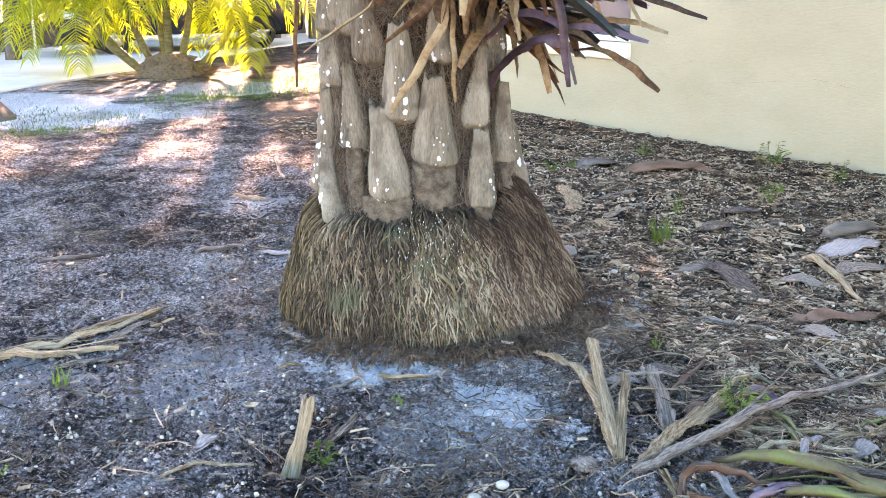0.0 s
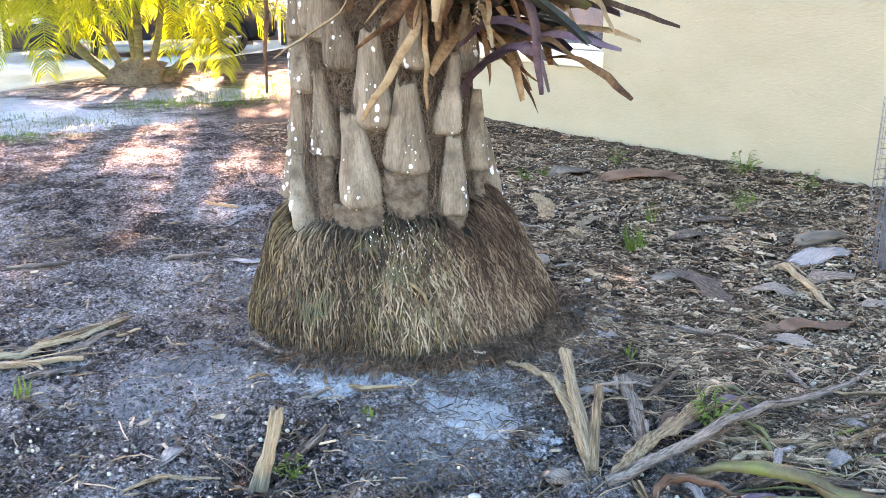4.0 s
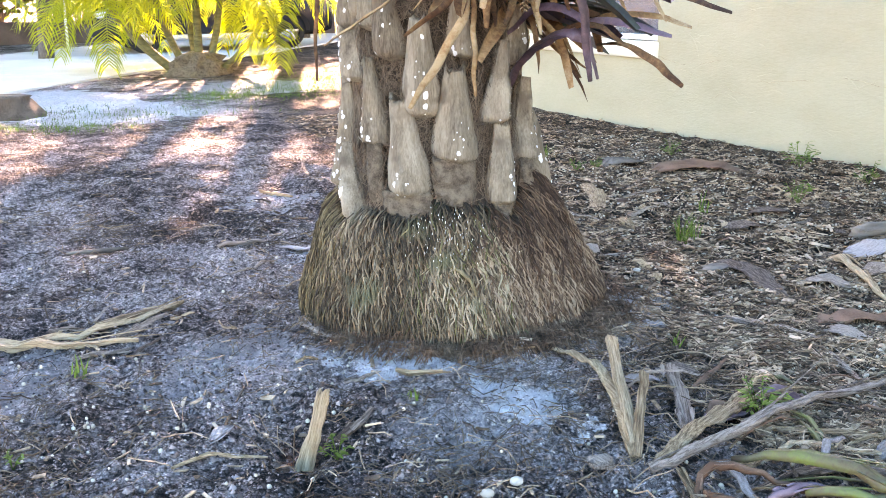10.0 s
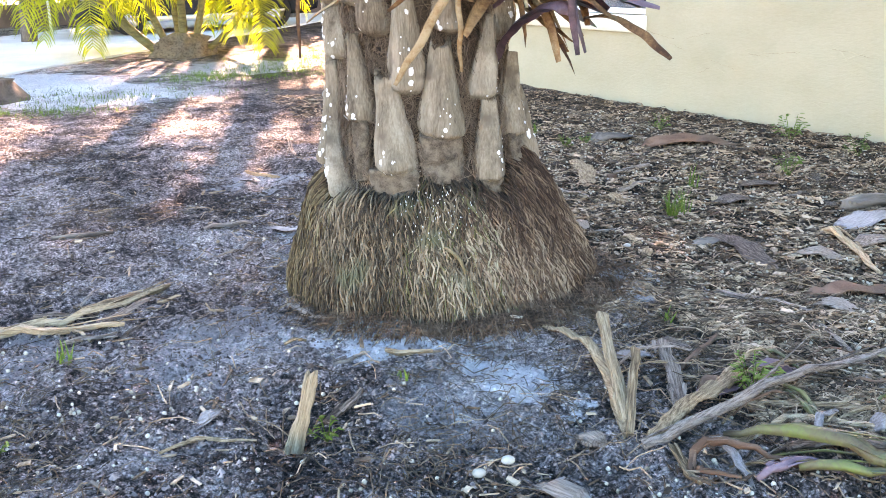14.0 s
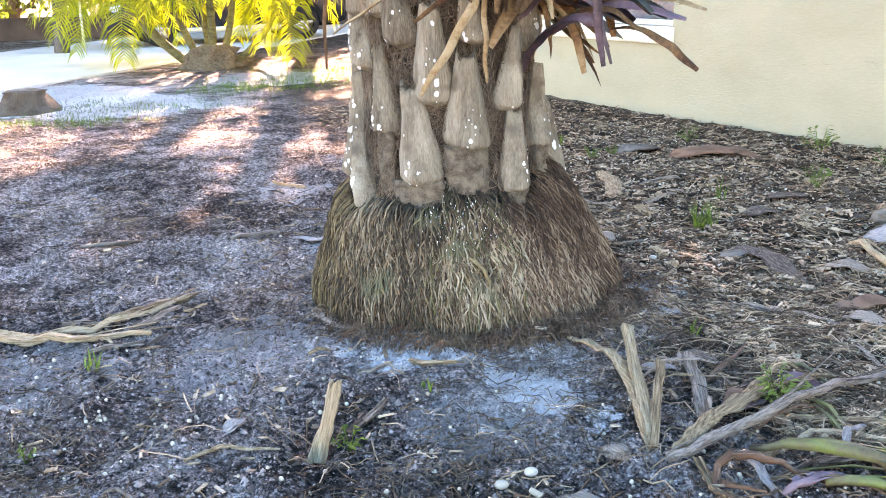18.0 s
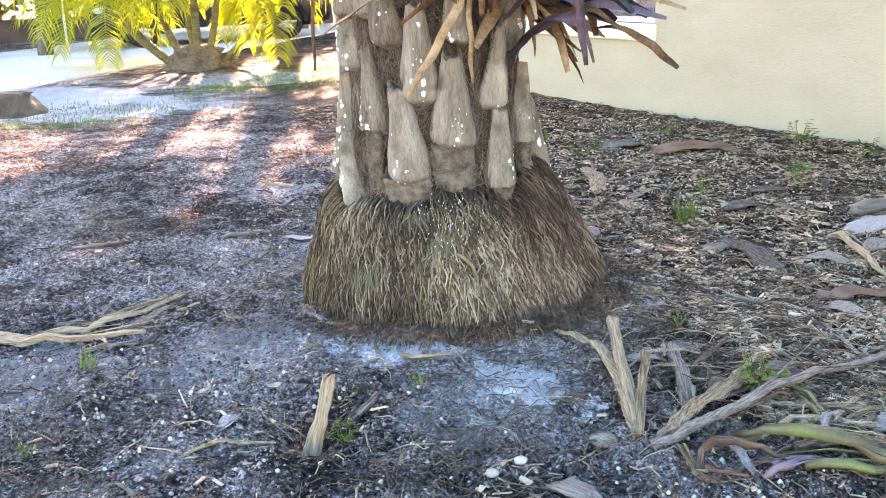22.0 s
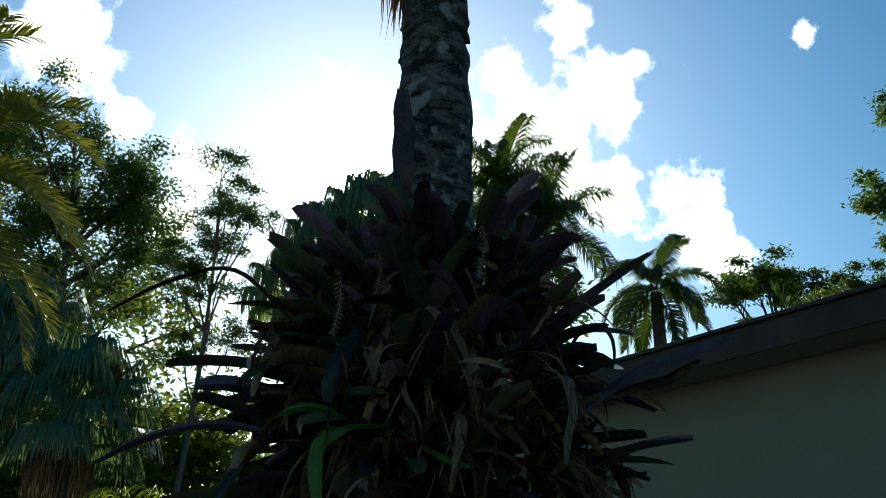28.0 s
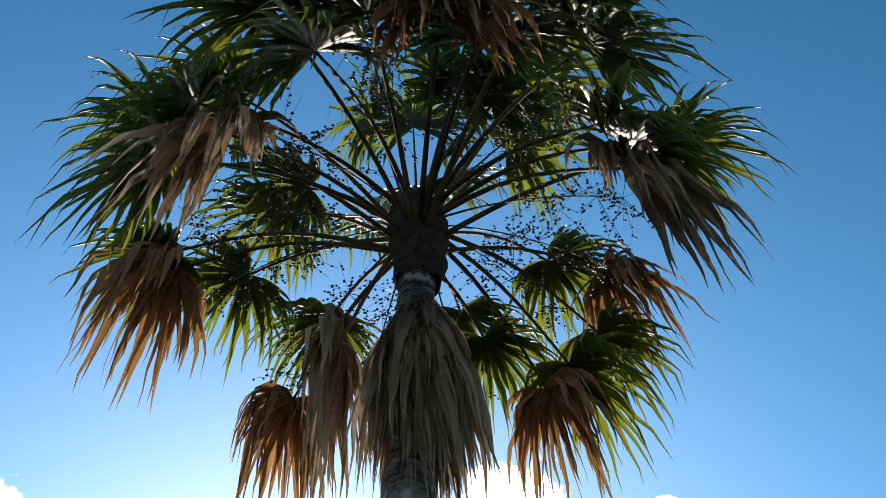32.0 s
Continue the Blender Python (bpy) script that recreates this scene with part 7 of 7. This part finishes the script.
g = Geo()
made = 0
while made < 750:
    a0 = random.random()
    x, y = (1.16 + random.gauss(0, 0.28), -0.42 + random.gauss(0, 0.26)) if a0 < 0.6 else (1.3 + random.gauss(0, 0.3), -1.1 + random.gauss(0, 0.2))
    if not clear(x, y):
        continue
    made += 1
    a, L = rnd(-0.9, 0.9) + (3.14 if random.random() < 0.5 else 0), rnd(0.08, 0.26)
    bend, p, pts = rnd(-1.4, 1.4), Vector((x, y, 0)), []
    for k in range(5):
        pts.append(on_ground(p.x, p.y, 0.006 + 0.03 * math.sin(math.pi * k / 4) * random.random()))
        p = p + Vector((math.cos(a), math.sin(a), 0)) * (L / 4)
        a += bend / 4
    g.tube(pts, rnd(0.0009, 0.0022), 3, False)
solo("fine_twigs", g, M_bits, "tangle of pale grey fine twigs on the mulch", "twigs", kind="stuff")

g = Geo()
made = 0
while made < 9500:
    x, y = spot(4.5)
    b = in_bed(x, y)
    dens = 0.9 if b > 0.7 else (0.045 if y < -0.4 else 0.02)
    if random.random() > dens * (0.4 + 1.2 * max(0, noise.noise(Vector((x * 1.6, y * 1.6, 9))) + 0.35)):
        continue
    made += 1
    r = rnd(0.0042, 0.0080)
    c = on_ground(x, y, r * 0.5)
    k = len(g.v)
    for i in range(3):
        z = (0.75, 0.1, -0.6)[i]
        rr = (0.62, 1.0, 0.75)[i]
        for j in range(6):
            g.v.append(c + Vector((rr * math.cos(j * 1.047), rr * math.sin(j * 1.047), z)) * r)
    g.v.append(c + Vector((0, 0, r)))
    for i in range(2):
        for j in range(6):
            g.f.append((k + i * 6 + j, k + (i + 1) * 6 + j, k + (i + 1) * 6 + (j + 1) % 6, k + i * 6 + (j + 1) % 6))
    for j in range(6):
        g.f.append((k + j, k + (j + 1) % 6, k + 18))
solo("seeds", g, M_seed, "small round pale palm seeds scattered on the ground", "seeds", kind="stuff")

M_clod = surf("sand_clod", [(0.05, (0.036, 0.024, 0.021)), (0.4, (0.099, 0.072, 0.063)), (0.7, (0.223, 0.168, 0.150)), (0.98, (0.386, 0.296, 0.267))], 5, 70, 0.95, 0.4, 0.003, island=True, vary=0.45)
g = Geo()
made = 0
while made < 52000:
    x, y = spot(5.0)
    if in_bed(x, y) > 0.75 or math.hypot(x - 0.29, y + 0.93) < 0.2 or math.hypot(x + 0.14, y + 0.56) < 0.15:
        continue
    made += 1
    r = rnd(0.002, 0.0062) * (2.2 if random.random() < 0.06 else 1)
    c = on_ground(x, y, r * 0.25)
    k = len(g.v)
    g.v += [c + Vector((math.cos(j * 1.257) * rnd(0.7, 1.3), math.sin(j * 1.257) * rnd(0.7, 1.3), -0.4)) * r for j in range(5)]
    g.v += [c + Vector((rnd(-0.4, 0.4), rnd(-0.4, 0.4), rnd(0.5, 0.9))) * r]
    g.f += [(k + j, k + (j + 1) % 5, k + 5) for j in range(5)]
solo("sand_clods", g, M_clod, "crumbs and clods of grey sand", "sand", kind="stuff", smooth=False)

M_needle = surf("rust_needles", [(0.1, (0.06, 0.036, 0.024)), (0.9, (0.24, 0.155, 0.10))], 5, 60, 0.9, 0.0, island=True, vary=0.4)
g = Geo()
made = 0
while made < 5200:
    x, y = spot(6.5)
    if in_bed(x, y) > 0.4 or noise.noise(Vector((x * 1.1, y * 1.1, 5))) < rnd(-0.1, 0.35):
        continue
    made += 1
    a, L = rnd(0, 6.28), rnd(0.02, 0.09)
    d = Vector((math.cos(a), math.sin(a), 0)) * L
    p = on_ground(x, y, rnd(0.003, 0.012))
    g.tube([p, p + d * 0.5 + Vector((0, 0, rnd(0, 0.012))), on_ground(x + d.x, y + d.y, 0.004)], rnd(0.0009, 0.002), 3, False)
solo("needles", g, M_needle, "drifts of rust-brown dry needles on the sand", "needles", kind="stuff")


# ---- weeds ----
def grass_tuft(x, y, n, h, label):
    g = Geo()
    for k in range(n):
        a, tilt = rnd(0, 6.28), rnd(0.05, 0.6)
        d = Vector((math.cos(a) * tilt, math.sin(a) * tilt, 1)).normalized()
        p = on_ground(x + rnd(-0.025, 0.025), y + rnd(-0.025, 0.025), -0.005)
        L, pts = h * rnd(0.5, 1.1), []
        for j in range(6):
            pts.append(p.copy())
            p = p + d * (L / 5)
            d = (d + Vector((math.cos(a), math.sin(a), -0.5)) * 0.12).normalized()
        w = rnd(0.0022, 0.004)
        g.ribbon(pts, [w, w, w * 0.95, w * 0.8, w * 0.5, 0.0003], (-math.sin(a), math.cos(a), 0), 0.4, 1)
    solo("grass_tuft", g, M_weed, label, "grass", "grass tufts")


def broad_weed(x, y, n, h, label):
    g = Geo()
    for k in range(n):
        a = k * 2.4 + rnd(-0.3, 0.3)
        top = on_ground(x, y) + Vector((math.cos(a) * h * rnd(0.15, 0.6), math.sin(a) * h * rnd(0.15, 0.6), h * rnd(0.35, 1.0)))
        g.tube([on_ground(x, y), top], 0.0014, 3, False)
        for j in range(5):
            b2 = a + (j - 2) * 0.55
            L = h * rnd(0.16, 0.28)
            d = Vector((math.cos(b2), math.sin(b2), rnd(-0.1, 0.5)))
            s0 = top + (on_ground(x, y) - top) * (0.1 * j)
            g.ribbon([s0, s0 + d * L * 0.45, s0 + d * L * 0.8 + Vector((0, 0, -L * 0.1)), s0 + d * L + Vector((0, 0, -L * 0.2))], [0.001, L * 0.20, L * 0.17, 0.001], (-math.sin(b2), math.cos(b2), 0.1), 0.3, 2)
    solo("weed", g, M_weed, label, "weed", "weeds")


grass_tuft(1.26, 0.98, 34, 0.20, "green grass tuft in the mulch")
grass_tuft(1.35, 1.06, 14, 0.16, "green grass tuft in the mulch")
grass_tuft(1.55, 1.66, 10, 0.16, "thin grass tuft in the mulch")
grass_tuft(0.89, -0.47, 9, 0.07, "small grass tuft at the edge of the straw")
grass_tuft(-1.20, -0.67, 14, 0.07, "small grass tuft in grey sand")
grass_tuft(-0.06, -0.90, 8, 0.05, "tiny grass tuft in pale sand")
grass_tuft(0.84, 3.49, 20, 0.12, "grass tuft near the wall")
broad_weed(2.14, 1.78, 12, 0.14, "small green weed in the mulch")
broad_weed(2.57, 2.92, 15, 0.20, "leafy green weed at the foot of the wall")
broad_weed(2.84, 2.43, 10, 0.16, "small green weed at the foot of the wall")
broad_weed(0.99, 2.89, 14, 0.10, "low green weed in the mulch")
broad_weed(1.15, 3.00, 12, 0.09, "low green weed in the mulch")
broad_weed(1.00, -1.05, 14, 0.13, "green weed among fallen palm stems")
broad_weed(-0.26, -1.27, 8, 0.09, "small green weed beside the hole")
broad_weed(1.81, 3.54, 10, 0.14, "small green weed by the wall")
broad_weed(-1.17, -1.28, 7, 0.06, "tiny weed in grey sand")
g = Geo()
for cx, cy, rx, ry, n in ((-2.55, 7.8, 0.5, 0.6, 900), (-1.8, 8.7, 0.7, 1.0, 1500), (-3.6, 5.3, 0.7, 0.35, 600), (-1.2, 10.2, 0.8, 1.0, 900), (-3.4, 6.3, 1.1, 0.5, 700)):
    for _ in range(n):
        x, y = random.gauss(cx, rx * 0.6), random.gauss(cy, ry * 0.6)
        a, h = rnd(0, 6.28), rnd(0.015, 0.06)
        p = on_ground(x, y)
        s = Vector((math.cos(a), math.sin(a), 0)) * 0.004
        k = len(g.v)
        g.v += [p - s, p + s, p + Vector((rnd(-0.03, 0.03), rnd(-0.03, 0.03), h))]
        g.f.append((k, k + 1, k + 2))
solo("grass", g, M_weed, "sparse green grass in sunlit sand near the driveway", "grass", kind="stuff")

# ---- cracks in the stucco ----
M_crack = surf("crack", [(0.2, (0.256, 0.214, 0.144)), (0.8, (0.480, 0.412, 0.272))], 9, 60, 0.95, 0.0, vary=0.0)
for s0, z0, L, slope in ((1.0, 0.66, 0.45, -0.16), (1.4, 0.55, 0.2, -0.25), (1.6, 0.60, 0.25, 0.25), (1.85, 0.45, 0.3, -0.2), (2.25, 0.52, 0.2, 0.0), (2.38, 0.53, 0.35, 0.1), (1.75, 0.33, 0.12, 0.5), (1.0, 0.95, 0.2, 0.05), (2.0, 1.2, 0.12, -0.1), (3.0, 0.6, 0.4, -0.1)):
    g, pts, n = Geo(), [], 14
    for k in range(n + 1):
        u = k / n
        pts.append(WM @ Vector((s0 + L * u, -0.0005, z0 + L * slope * u + 0.012 * noise.noise(Vector((u * 6, s0, z0))) + 0.006 * noise.noise(Vector((u * 25, z0, s0))))))
    g.tube(pts, [0.0008 + 0.0014 * abs(math.sin(k * 1.7)) for k in range(n + 1)], 4)
    part("crack", g, M_crack, house, "hairline crack in the stucco")

# skip-trowel ridges in the stucco, low curved lips of plaster
random.seed(41)
g = Geo()
for i in range(150):
    s0, z0, L, bend = rnd(-0.6, 5.0), rnd(0.12, 3.1), rnd(0.05, 0.28), rnd(-1.2, 1.2)
    if WIN0 - 0.35 < s0 < WIN1 + 0.05 and z0 > SILL - 0.25:
        continue
    a, p, pts, n = rnd(-0.7, 0.5), Vector((s0, -0.0002, z0)), [], 9
    for k in range(n + 1):
        pts.append(WM @ (p + Vector((0, 0, 0.006 * noise.noise(Vector((k * 0.7, s0, z0)))))))
        p = p + Vector((math.cos(a), 0, math.sin(a))) * (L / n)
        a += bend / n
    g.tube(pts, [0.0004 + 0.0021 * math.sin(math.pi * k / n) * rnd(0.6, 1.2) for k in range(n + 1)], 5)
part("trowel_mark", g, M_stucco, house, "low ridges left by the trowel")["kind"] = "stuff"

# ---- roll of wire fencing ----
M_wire = surf("galvanised_wire", [(0.2, (0.125, 0.146, 0.161)), (0.8, (0.230, 0.260, 0.281))], 8, 60, 0.45, 0.1, 0.001, metal=0.7, vary=0.0)
RX, RY = 2.47, 0.62
roll = thing("wire_roll", "standing roll of galvanised wire mesh on the mulch by the wall", "wire roll", at=(RX, RY, 0))
g = Geo()
for r, turns, step in ((0.155, 16, 0.05), (0.11, 26, 0.03)):
    for k in range(turns):
        z = 0.02 + k * step
        g.tube([Vector((RX + r * math.cos(a * 0.262) + 0.02 * z, RY + r * math.sin(a * 0.262), z + ground_z(RX, RY))) for a in range(25)], 0.0016, 4, False)
part("mesh_rings", g, M_wire, roll)
g = Geo()
for r, n in ((0.155, 18), (0.11, 26)):
    for k in range(n):
        a = 6.283 * k / n
        g.tube([Vector((RX + r * math.cos(a), RY + r * math.sin(a), 0.0)), Vector((RX + r * math.cos(a + 0.12) + 0.02, RY + r * math.sin(a + 0.12), 0.82))], 0.0016, 4, False)
part("mesh_wires", g, M_wire, roll)
g = Geo()
revolve(g, [0.0, 0.2, 0.4, 0.6, 0.8], lambda z: 0.085, lambda z: Vector((RX, RY, 0)), 20, 0.004)
part("inner_roll", g, M_wire, roll, "tightly rolled inner mesh")
